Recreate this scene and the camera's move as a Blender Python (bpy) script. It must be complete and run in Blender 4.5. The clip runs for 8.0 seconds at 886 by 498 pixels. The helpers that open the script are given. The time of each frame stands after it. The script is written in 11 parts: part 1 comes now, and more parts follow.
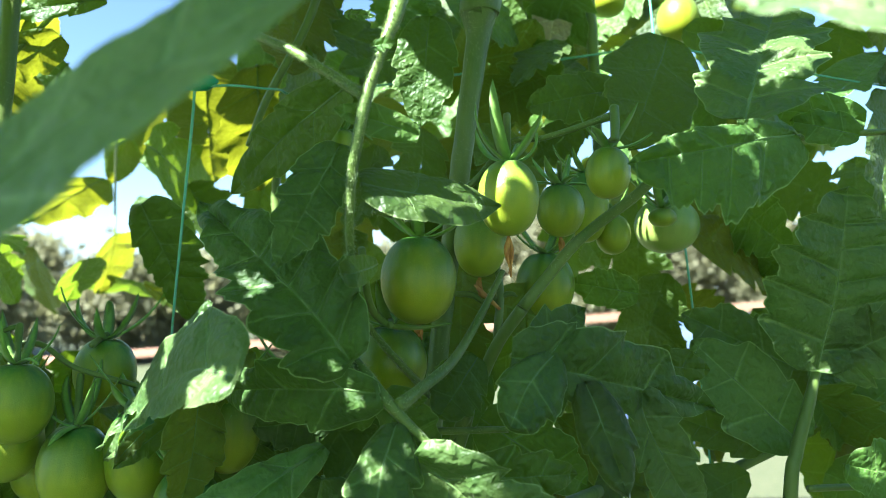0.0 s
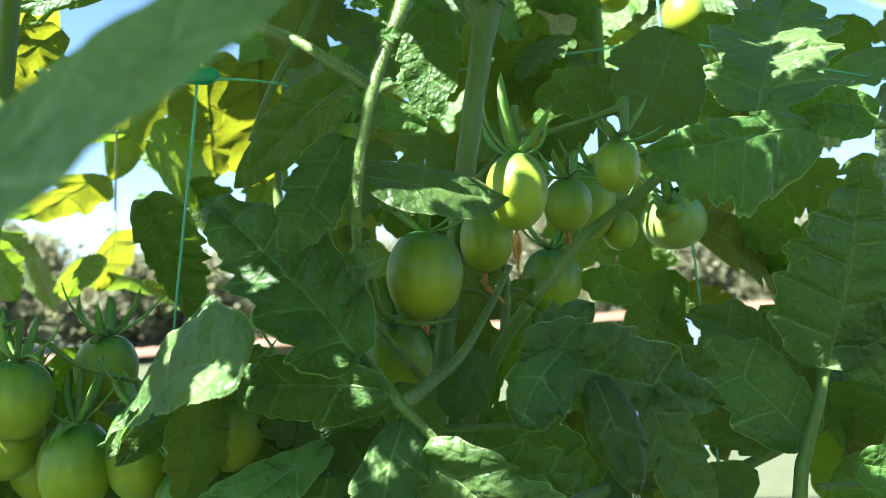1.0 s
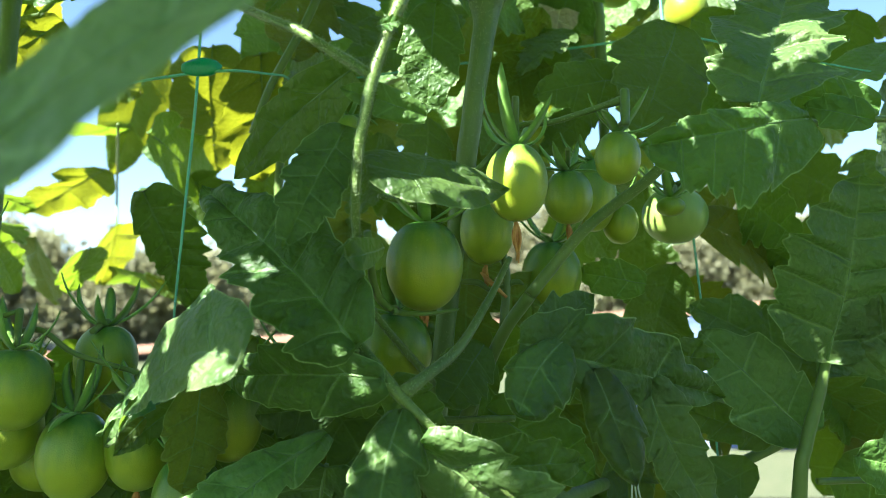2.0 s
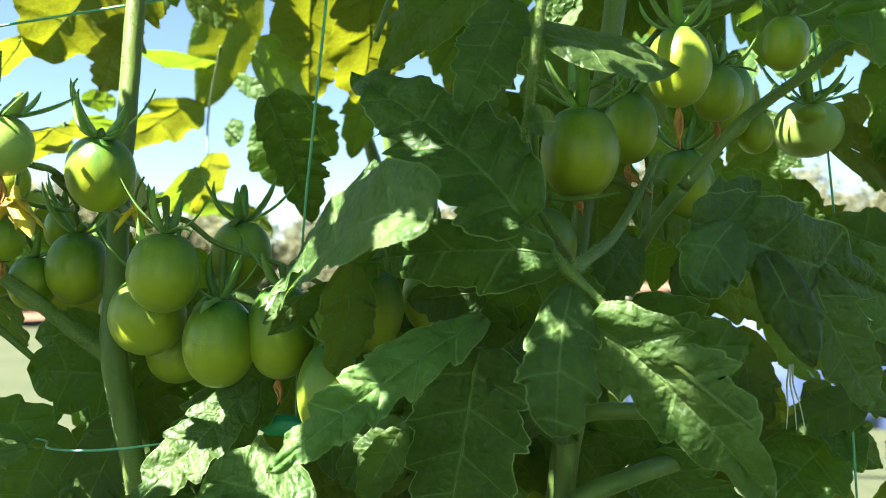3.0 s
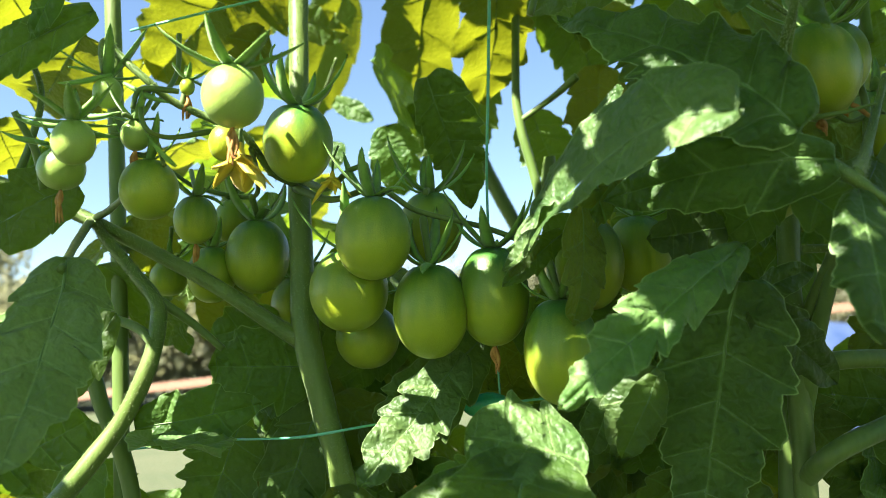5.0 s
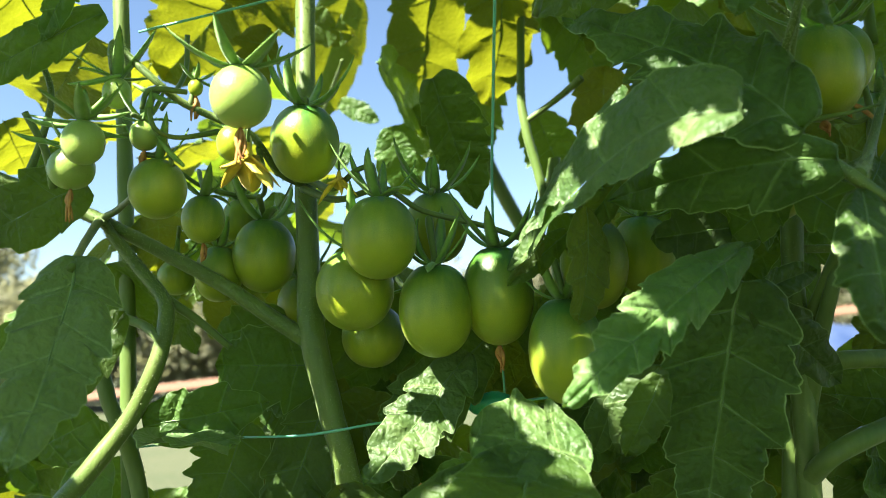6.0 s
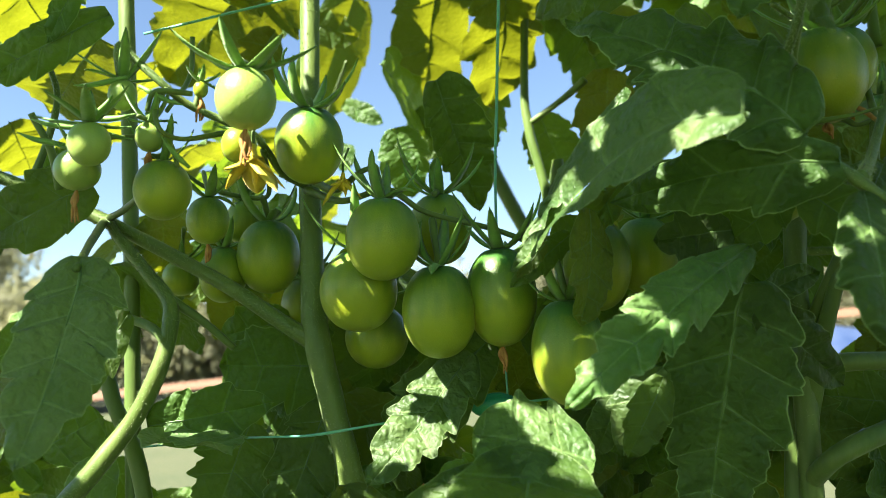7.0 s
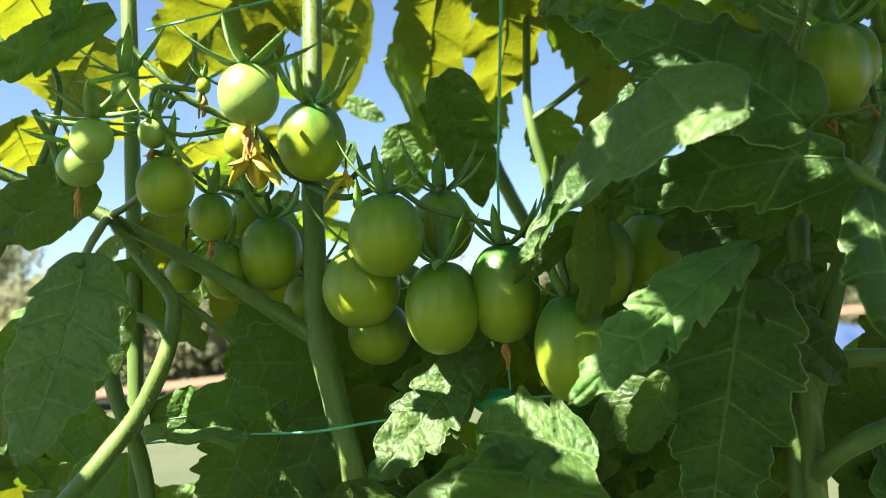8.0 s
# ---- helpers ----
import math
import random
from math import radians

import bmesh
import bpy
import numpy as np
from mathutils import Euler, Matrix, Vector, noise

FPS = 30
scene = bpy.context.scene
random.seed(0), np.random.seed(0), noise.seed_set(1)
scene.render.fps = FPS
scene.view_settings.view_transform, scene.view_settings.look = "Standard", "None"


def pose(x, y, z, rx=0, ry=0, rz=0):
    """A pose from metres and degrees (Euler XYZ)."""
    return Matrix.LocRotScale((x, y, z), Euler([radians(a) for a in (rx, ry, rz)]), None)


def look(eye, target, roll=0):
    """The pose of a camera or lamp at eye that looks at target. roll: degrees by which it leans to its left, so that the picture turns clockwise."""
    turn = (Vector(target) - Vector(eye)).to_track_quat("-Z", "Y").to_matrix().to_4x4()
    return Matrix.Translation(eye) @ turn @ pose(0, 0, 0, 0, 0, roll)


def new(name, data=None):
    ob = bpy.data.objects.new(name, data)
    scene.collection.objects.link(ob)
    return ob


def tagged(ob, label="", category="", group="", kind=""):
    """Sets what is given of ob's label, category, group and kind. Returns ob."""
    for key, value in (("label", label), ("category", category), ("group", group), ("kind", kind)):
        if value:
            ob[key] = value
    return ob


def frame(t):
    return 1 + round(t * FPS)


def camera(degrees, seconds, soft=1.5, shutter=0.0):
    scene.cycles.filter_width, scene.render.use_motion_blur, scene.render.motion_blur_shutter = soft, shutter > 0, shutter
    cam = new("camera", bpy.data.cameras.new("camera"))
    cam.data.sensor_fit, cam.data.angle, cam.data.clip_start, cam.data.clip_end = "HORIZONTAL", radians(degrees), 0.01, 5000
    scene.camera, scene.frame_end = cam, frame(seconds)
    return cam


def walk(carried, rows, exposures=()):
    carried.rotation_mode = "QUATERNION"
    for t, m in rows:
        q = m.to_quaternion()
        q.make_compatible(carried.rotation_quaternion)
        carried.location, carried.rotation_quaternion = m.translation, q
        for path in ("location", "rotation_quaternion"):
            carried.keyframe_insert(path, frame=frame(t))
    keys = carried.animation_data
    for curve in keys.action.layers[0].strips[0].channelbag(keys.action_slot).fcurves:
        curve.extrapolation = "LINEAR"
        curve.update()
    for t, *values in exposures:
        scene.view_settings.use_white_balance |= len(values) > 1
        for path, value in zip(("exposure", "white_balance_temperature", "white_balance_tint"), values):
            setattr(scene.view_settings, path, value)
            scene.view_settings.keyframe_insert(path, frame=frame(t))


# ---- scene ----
# ---------- camera ----------
cam = camera(58, 8.0, 0.5)
cam.data.dof.use_dof = True
cam.data.dof.focus_distance = 0.36
cam.data.dof.aperture_fstop = 12.0
PATH = [
    (0, (-0.0053, 0.0360, 1.0142), (0.0522, 2.0274, 1.1901), 0.32),
    (0.5, (-0.0079, 0.0378, 1.0123), (0.0474, 2.0291, 1.1893), 0.39),
    (1, (-0.0083, 0.0411, 1.0125), (0.0511, 2.0326, 1.1874), 0.33),
    (2.3, (-0.0070, 0.0424, 1.0050), (0.0374, 2.0346, 1.1759), 0.92),
    (2.5, (-0.0093, 0.0455, 0.9974), (0.0137, 2.0399, 1.1459), 1.17),
    (2.7, (-0.0162, 0.0459, 0.9868), (-0.0182, 2.0384, 1.1608), 1.42),
    (3, (-0.0550, 0.0486, 0.9723), (-0.0902, 2.0455, 1.0776), 1.92),
    (3.5, (-0.1154, 0.0681, 0.9309), (-0.1780, 2.0652, 1.0172), 2.04),
    (4, (-0.1359, 0.0740, 0.9229), (-0.2533, 2.0654, 1.0658), 0.52),
    (4.5, (-0.1394, 0.0780, 0.9245), (-0.2446, 2.0661, 1.1156), -1.28),
    (5, (-0.1402, 0.0689, 0.9270), (-0.2285, 2.0499, 1.1873), -1.95),
    (6.5, (-0.1404, 0.0659, 0.9255), (-0.2460, 2.0454, 1.1912), -1.69),
    (7, (-0.1404, 0.0651, 0.9257), (-0.2483, 2.0441, 1.1938), -1.65),
    (7.5, (-0.1407, 0.0656, 0.9252), (-0.2530, 2.0452, 1.1872), -1.68),
    (8, (-0.1410, 0.0654, 0.9252), (-0.2531, 2.0449, 1.1875), -1.66),
]
walk(cam, [(t, look(eye, target, roll)) for t, eye, target, roll in PATH], [(0.0, 3.25, 5750, 8), (2.5, 3.17, 6100, 8.5), (3.5, 2.95, 6500, 9), (4.5, 2.97, 6450, 9), (6.5, 2.86, 6550, 9), (8.0, 2.82, 6550, 9)])


# ---------- light ----------
world = bpy.data.worlds.new("sky")
scene.world = world
world.use_nodes = True
wt = world.node_tree
sky = wt.nodes.new("ShaderNodeTexSky")
sky.sky_type = "NISHITA"
sky.sun_disc = False
sky.air_density, sky.dust_density, sky.ozone_density = 1.0, 0.2, 2.4
SUN_FROM = Vector((-0.50, -0.46, 0.73)).normalized()
sky.sun_elevation = math.asin(SUN_FROM.z)
sky.sun_rotation = math.atan2(SUN_FROM.x, SUN_FROM.y)
wt.links.new(sky.outputs[0], wt.nodes["Background"].inputs[0])
wt.nodes["Background"].inputs[1].default_value = 0.034
sun = new("sun", bpy.data.lights.new("sun", "SUN"))
sun.data.energy, sun.data.angle, sun.data.color = 4.5, radians(0.45), (1.0, 0.95, 0.86)
sun.matrix_world = look(SUN_FROM * 20, (0, 0, 0))


# ---------- materials ----------
class Nodes:
    """A small hand for node trees."""

    def __init__(self, name):
        self.mat = bpy.data.materials.new(name)
        self.mat.use_nodes = True
        self.t = self.mat.node_tree
        self.bsdf = self.t.nodes["Principled BSDF"]
        self.out = self.t.nodes["Material Output"]

    def add(self, kind):
        return self.t.nodes.new("ShaderNode" + kind)

    def put(self, sock, v):
        if isinstance(v, bpy.types.NodeSocket):
            self.t.links.new(v, sock)
        else:
            sock.default_value = v

    def math(self, op, a, b=0.0, c=0.0):
        n = self.add("Math")
        n.operation = op
        for i, v in enumerate((a, b, c)):
            self.put(n.inputs[i], v)
        return n.outputs[0]

    def mix(self, f, a, b, how="MIX"):
        n = self.add("Mix")
        n.data_type, n.blend_type = "RGBA", how
        self.put(n.inputs[0], f)
        self.put(n.inputs[6], (*a, 1) if isinstance(a, tuple) else a)
        self.put(n.inputs[7], (*b, 1) if isinstance(b, tuple) else b)
        return n.outputs[2]

    def noise(self, vec, scale, detail=4.0, rough=0.55):
        n = self.add("TexNoise")
        self.put(n.inputs["Vector"], vec)
        n.inputs["Scale"].default_value, n.inputs["Detail"].default_value, n.inputs["Roughness"].default_value = scale, detail, rough
        return n.outputs[0]

    def noise_vec(self, vec, scale):
        n = self.add("TexNoise")
        self.put(n.inputs["Vector"], vec)
        n.inputs["Scale"].default_value = scale
        return n.outputs[1]

    def range(self, v, a, b, c=0.0, d=1.0):
        n = self.add("MapRange")
        for i, x in enumerate((v, a, b, c, d)):
            self.put(n.inputs[i], x)
        return n.outputs[0]

    def bump(self, h, strength, dist, base=None):
        n = self.add("Bump")
        n.inputs["Strength"].default_value, n.inputs["Distance"].default_value = strength, dist
        self.put(n.inputs["Height"], h)
        if base is not None:
            self.put(n.inputs["Normal"], base)
        return n.outputs[0]


def leaf_material(name, dark, light, through_col, share, gloss=0.46):
    """A living leaf: blade quilted between its veins, paler veins and margin, sheen above, light coming through from behind.
    The UV runs lobe by lobe along the margin, and from the midrib out."""
    k = Nodes(name)
    uv = k.add("UVMap").outputs[0]
    obj = k.add("TexCoord").outputs["Object"]
    rnd = k.add("ObjectInfo").outputs["Random"]
    sep = k.add("SeparateXYZ")
    k.put(sep.inputs[0], uv)
    v = k.math("ABSOLUTE", k.math("MULTIPLY_ADD", sep.outputs[1], 2.0, -1.0))
    wob = k.math("MULTIPLY_ADD", k.noise(obj, 50, 2), 0.36, -0.18)
    f = k.math("ABSOLUTE", k.math("SUBTRACT", k.math("FRACT", k.math("ADD", sep.outputs[0], k.math("MULTIPLY", wob, v))), 0.72))
    side = k.range(f, k.math("MULTIPLY_ADD", v, -0.03, 0.055), 0.0)
    mid = k.range(v, 0.05, 0.0)
    third = k.math("ABSOLUTE", k.math("MULTIPLY_ADD", k.math("FRACT", k.math("ADD", k.math("MULTIPLY_ADD", v, 4.2, k.math("MULTIPLY", f, -3.4)), k.math("MULTIPLY", wob, 5.0))), 2.0, -1.0))
    net = k.range(third, 0.84, 1.0)
    vor = k.add("TexVoronoi")
    vor.feature = "SMOOTH_F1"
    vor.inputs["Smoothness"].default_value = 0.55
    warp = k.add("VectorMath")
    warp.operation = "MULTIPLY_ADD"
    k.put(warp.inputs[0], k.noise_vec(obj, 150))
    warp.inputs[1].default_value = (0.007, 0.007, 0.007)
    k.put(warp.inputs[2], obj)
    k.put(vor.inputs["Vector"], warp.outputs[0])
    vor.inputs["Scale"].default_value = 230
    edge = k.add("TexVoronoi")
    edge.feature = "DISTANCE_TO_EDGE"
    edge.inputs["Scale"].default_value = 170
    k.put(edge.inputs["Vector"], warp.outputs[0])
    fine = k.range(vor.outputs[0], 0.42, 0.62)
    veins = k.math("MAXIMUM", mid, side)
    n1, n2 = k.noise(obj, 45, 3), k.noise(obj, 520, 3)
    tone = k.range(n1, 0.3, 0.7)
    col = k.mix(tone, dark, light)
    col = k.mix(k.math("MULTIPLY", n2, 0.35), col, tuple(0.6 * c for c in dark))
    pale = tuple(min(1, 1.6 * c + 0.03) for c in light)
    col = k.mix(k.math("MULTIPLY", net, 0.07), col, pale)
    col = k.mix(k.range(edge.outputs["Distance"], 0.06, 0.0, 0.0, 0.08), col, pale)
    # Dents between the swellings darkened: crease shade put into the colour.
    col = k.mix(k.math("MULTIPLY", fine, 0.16), col, tuple(0.5 * c for c in dark))
    col = k.mix(k.math("MULTIPLY", veins, 0.68), col, pale)
    col = k.mix(k.range(v, 0.965, 0.99, 0.0, 0.85), col, (0.24, 0.34, 0.13))
    hue = k.add("HueSaturation")
    k.put(hue.inputs["Hue"], k.range(rnd, 0, 1, 0.488, 0.507))
    k.put(hue.inputs["Value"], k.range(rnd, 0, 1, 0.66, 1.36))
    k.put(hue.inputs["Color"], col)
    col = hue.outputs[0]
    swell = k.range(vor.outputs[0], 0.1, 0.65, 1.0, 0.0)
    quilt = k.range(edge.outputs["Distance"], 0.0, 0.42)
    quilt = k.math("MULTIPLY", k.math("MULTIPLY", quilt, quilt), k.math("MULTIPLY_ADD", quilt, -2.0, 3.0))
    h = k.math("MULTIPLY_ADD", swell, 0.14, k.math("MULTIPLY", k.noise(obj, 90, 2), 0.50))
    h = k.math("MULTIPLY_ADD", quilt, 0.17, h)
    h = k.math("MULTIPLY_ADD", k.noise(obj, 260, 2), 0.14, h)
    h = k.math("MULTIPLY_ADD", k.range(f, 0.14, 0.0), -0.16, h)
    b = k.bump(h, 1.0, 0.0036)
    b = k.bump(n2, 0.6, 0.0005, b)
    k.put(k.bsdf.inputs["Base Color"], col)
    k.put(k.bsdf.inputs["Roughness"], k.range(n1, 0.3, 0.7, gloss - 0.02, gloss + 0.14))
    k.bsdf.inputs["Specular IOR Level"].default_value = 0.42
    k.bsdf.inputs["Sheen Weight"].default_value = 0.04
    k.bsdf.inputs["Sheen Roughness"].default_value = 0.45
    k.bsdf.inputs["Sheen Tint"].default_value = (1.0, 0.96, 0.84, 1)
    k.put(k.bsdf.inputs["Normal"], b)
    tr = k.add("BsdfTranslucent")
    tcol = k.mix(k.math("MULTIPLY", tone, 0.5), through_col, tuple(0.55 * c for c in through_col))
    tcol = k.mix(k.math("MULTIPLY", k.math("MAXIMUM", veins, k.math("MULTIPLY", net, 0.5)), 0.5), tcol, tuple(0.4 * c for c in through_col))
    k.put(tr.inputs[0], tcol)
    k.put(tr.inputs[1], k.bump(h, 0.35, 0.002))
    m = k.add("MixShader")
    m.inputs[0].default_value = share
    k.t.links.new(k.bsdf.outputs[0], m.inputs[1])
    k.t.links.new(tr.outputs[0], m.inputs[2])
    k.t.links.new(m.outputs[0], k.out.inputs[0])
    return k.mat


def plain_material(name, a, b, scale, rough=0.5, bump=0.3, depth=0.0006, spec=0.4, sheen=0.0, stretch=(1, 1, 1), metal=0.0):
    """Two tones of one stuff, mottled, with a fine relief."""
    k = Nodes(name)
    mp = k.add("Mapping")
    mp.inputs["Scale"].default_value = stretch
    k.put(mp.inputs[0], k.add("TexCoord").outputs["Object"])
    n1, n2 = k.noise(mp.outputs[0], scale, 4), k.noise(mp.outputs[0], scale * 7, 3)
    col = k.mix(k.range(n1, 0.3, 0.7), a, b)
    col = k.mix(k.math("MULTIPLY", n2, 0.3), col, tuple(0.55 * c for c in a))
    k.put(k.bsdf.inputs["Base Color"], col)
    k.put(k.bsdf.inputs["Roughness"], k.range(n2, 0.3, 0.7, rough - 0.08, rough + 0.1))
    k.bsdf.inputs["Specular IOR Level"].default_value = spec
    k.bsdf.inputs["Sheen Weight"].default_value = sheen
    k.bsdf.inputs["Metallic"].default_value = metal
    k.put(k.bsdf.inputs["Normal"], k.bump(k.math("ADD", n1, k.math("MULTIPLY", n2, 0.5)), bump, depth))
    return k.mat


def fruit_material(name, low, high):
    """Unripe tomato skin: dark green shoulders that streak down into yellow-green, a fine waxy gloss."""
    k = Nodes(name)
    obj = k.add("TexCoord").outputs["Object"]
    rnd = k.add("ObjectInfo").outputs["Random"]
    sep = k.add("SeparateXYZ")
    k.put(sep.inputs[0], obj)
    mp = k.add("Mapping")
    mp.inputs["Scale"].default_value = (1, 1, 0.16)
    k.put(mp.inputs[0], obj)
    streak = k.noise(mp.outputs[0], 150, 3)
    blot = k.noise(obj, 70, 3)
    z = k.math("ADD", sep.outputs[2], k.math("MULTIPLY_ADD", streak, 0.036, -0.018))
    z = k.math("ADD", z, k.math("MULTIPLY_ADD", rnd, 0.008, -0.004))
    col = k.mix(k.range(z, -0.006, 0.017), low, high)
    col = k.mix(k.range(blot, 0.35, 0.75, 0.0, 0.5), col, tuple(0.6 * p + 0.4 * q for p, q in zip(high, low)))
    speck = k.noise(obj, 1500, 2)
    col = k.mix(k.range(speck, 0.62, 0.72, 0.0, 0.25), col, (0.30, 0.36, 0.09))
    k.put(k.bsdf.inputs["Base Color"], col)
    k.put(k.bsdf.inputs["Roughness"], k.range(blot, 0.3, 0.7, 0.28, 0.40))
    k.bsdf.inputs["Specular IOR Level"].default_value = 0.42
    k.bsdf.inputs["Subsurface Weight"].default_value = 0.2
    k.bsdf.inputs["Subsurface Radius"].default_value = (0.6, 1.0, 0.15)
    k.bsdf.inputs["Subsurface Scale"].default_value = 0.006
    k.bsdf.inputs["Sheen Weight"].default_value = 0.03
    k.put(k.bsdf.inputs["Normal"], k.bump(k.math("ADD", speck, k.math("MULTIPLY", blot, 2.0)), 0.30, 0.0004))
    return k.mat


M_LEAF = leaf_material("tomato_leaf", (0.015, 0.060, 0.008), (0.088, 0.168, 0.027), (0.24, 0.38, 0.015), 0.38)
# Darker copy of tomato_leaf: leaves in shade carry the shade in their colour.
M_SHADED = leaf_material("shaded_leaf", (0.013, 0.042, 0.006), (0.064, 0.118, 0.018), (0.18, 0.32, 0.012), 0.28, 0.52)
# Paler copy of tomato_leaf: skimming light whitened into the colour.
M_LIT = leaf_material("lit_pale_leaf", (0.058, 0.122, 0.036), (0.150, 0.225, 0.080), (0.22, 0.34, 0.05), 0.28)
M_SAGE = leaf_material("grey_green_leaf", (0.033, 0.088, 0.017), (0.112, 0.185, 0.046), (0.22, 0.38, 0.03), 0.30)
# Yellower, more translucent copy of tomato_leaf: backlit glow put into the colour.
M_BACKLIT = leaf_material("backlit_leaf", (0.040, 0.10, 0.014), (0.085, 0.17, 0.022), (0.27, 0.295, 0.010), 0.42)
M_RIB = plain_material("leaf_rib", (0.075, 0.15, 0.032), (0.12, 0.20, 0.055), 90, 0.5, 0.3, 0.0003, sheen=0.2)
M_HAIR = plain_material("stem_hair", (0.26, 0.34, 0.16), (0.36, 0.42, 0.22), 90, 0.6, 0.0, 0.0003)
M_STEM = plain_material("green_stem", (0.064, 0.120, 0.018), (0.135, 0.188, 0.038), 60, 0.46, 0.6, 0.0008, sheen=0.08, stretch=(1, 1, 0.25))
M_SEPAL = plain_material("sepal", (0.10, 0.23, 0.03), (0.19, 0.33, 0.06), 160, 0.5, 0.4, 0.0003, sheen=0.15)
M_STRAW = leaf_material("dead_leaf", (0.22, 0.19, 0.13), (0.38, 0.34, 0.25), (0.45, 0.38, 0.24), 0.3)
M_FRUIT = fruit_material("tomato_skin", (0.265, 0.315, 0.016), (0.036, 0.130, 0.020))
# Paler skin: young fruit's own tone plus full sun put into the colour.
M_PALE = fruit_material("young_sunlit_tomato_skin", (0.27, 0.35, 0.08), (0.15, 0.26, 0.045))
M_TURN = fruit_material("turning_tomato_skin", (0.230, 0.255, 0.008), (0.034, 0.115, 0.012))
M_ROOT = plain_material("white_root", (0.50, 0.50, 0.44), (0.62, 0.62, 0.56), 200, 0.6, 0.2, 0.0002)
M_DRY = plain_material("withered_flower", (0.30, 0.12, 0.03), (0.50, 0.27, 0.08), 300, 0.8, 0.6, 0.0004)
M_PETAL = plain_material("yellow_petal", (0.62, 0.42, 0.02), (0.72, 0.55, 0.05), 120, 0.55, 0.3, 0.0003, sheen=0.1)
M_NET = plain_material("green_plastic", (0.008, 0.20, 0.085), (0.015, 0.28, 0.13), 200, 0.32, 0.15, 0.0002, spec=0.5)
M_NET_PALE = plain_material("pale_green_plastic", (0.10, 0.36, 0.24), (0.16, 0.44, 0.30), 200, 0.35, 0.15, 0.0002, spec=0.5)


# ---------- helpers for things ----------
def part(name, bm, material, parent=None, label="", at=None, smooth=True):
    me = bpy.data.meshes.new(name)
    if smooth:
        for f in bm.faces:
            f.smooth = True
    bm.to_mesh(me)
    bm.free()
    me.materials.append(material)
    ob = new(name, me)
    if parent is not None:
        ob.parent = parent
    if at is not None:
        ob.matrix_local = at
    if label:
        tagged(ob, label)
    return ob


def thing(name, label, category, group="", kind="", at=None):
    ob = new(name)
    ob.empty_display_size = 0.02
    if at is not None:
        ob.matrix_world = at
    return tagged(ob, label, category, group, kind)


def spline(points, steps):
    """Points and radii on a smooth curve through the given (x, y, z, r)."""
    p = [Vector(q) for q in points]
    p = [p[0] * 2 - p[1], *p, p[-1] * 2 - p[-2]]
    out = []
    for i in range(1, len(p) - 2):
        for s in range(steps):
            t = s / steps
            out.append(0.5 * (2 * p[i] + (p[i + 1] - p[i - 1]) * t + (2 * p[i - 1] - 5 * p[i] + 4 * p[i + 1] - p[i + 2]) * t * t
                              + (3 * p[i] - p[i - 1] - 3 * p[i + 1] + p[i + 2]) * t ** 3))
    out.append(p[-2])
    return out


def tube(bm, points, sides=10, steps=6, wobble=0.0, flat=1.0):
    """Sweeps a round section along (x, y, z, r) points."""
    pts = spline(points, steps)
    pos = [q.to_3d() for q in pts]
    rings, ref = [], None
    for i, q in enumerate(pts):
        d = (pos[min(i + 1, len(pos) - 1)] - pos[max(i - 1, 0)]).normalized()
        if ref is None:
            ref = d.orthogonal().normalized()
        ref = (ref - d * ref.dot(d)).normalized()
        b = d.cross(ref)
        ring = []
        for s in range(sides):
            a = 2 * math.pi * s / sides
            r = max(q[3], 1e-5)
            if wobble:
                r *= 1 + wobble * noise.noise(pos[i] * 70 + Vector((s * 0.7, 0, 0)))
            ring.append(bm.verts.new(pos[i] + (ref * math.cos(a) + b * math.sin(a) * flat) * r))
        rings.append(ring)
    for r0, r1 in zip(rings, rings[1:]):
        for s in range(sides):
            bm.faces.new((r0[s], r0[(s + 1) % sides], r1[(s + 1) % sides], r1[s]))
    bm.faces.new(rings[0][::-1])
    bm.faces.new(rings[-1])
    return bm


def hairs(bm, points, steps, count, length, rng):
    """Fine pale hairs that stand off a stem."""
    pts = spline(points, steps)
    for _ in range(count):
        i = rng.randrange(len(pts) - 1)
        q = pts[i].lerp(pts[i + 1], rng.random())
        d = (pts[i + 1].to_3d() - pts[i].to_3d()).normalized()
        o = Vector((rng.gauss(0, 1), rng.gauss(0, 1), rng.gauss(0, 1)))
        o = (o - d * o.dot(d)).normalized()
        root = q.to_3d() + o * q[3] * 0.95
        tip = root + (o + d * rng.uniform(-0.4, 0.4)) * length * rng.uniform(0.5, 1.2)
        w = d.cross(o) * 0.00015
        a, b, c = bm.verts.new(root - w), bm.verts.new(root + w), bm.verts.new(tip)
        bm.faces.new((a, b, c))
    return bm


def stem(plant, points, name="stem", mat=None, sides=12, label="", fuzz=0):
    bm = bmesh.new()
    tube(bm, points, sides, 8, 0.10)
    ob = part(name, bm, mat or M_STEM, plant, label)
    if fuzz:
        rng = random.Random(len(plant.children) + fuzz)
        tagged(part("hairs", hairs(bmesh.new(), points, 8, fuzz * 6, 0.0013, rng), M_HAIR, ob, smooth=False), kind="stuff")
    return ob


LEAF_SEED = [0]


def lobe_rise(f):
    """How far a lobe stands out along its stretch of the margin: round behind, pointed forwards."""
    return 1 - (1 - f / 0.74) ** 1.7 if f < 0.74 else max(0.0, 1 - (f - 0.74) / 0.26) ** 0.9


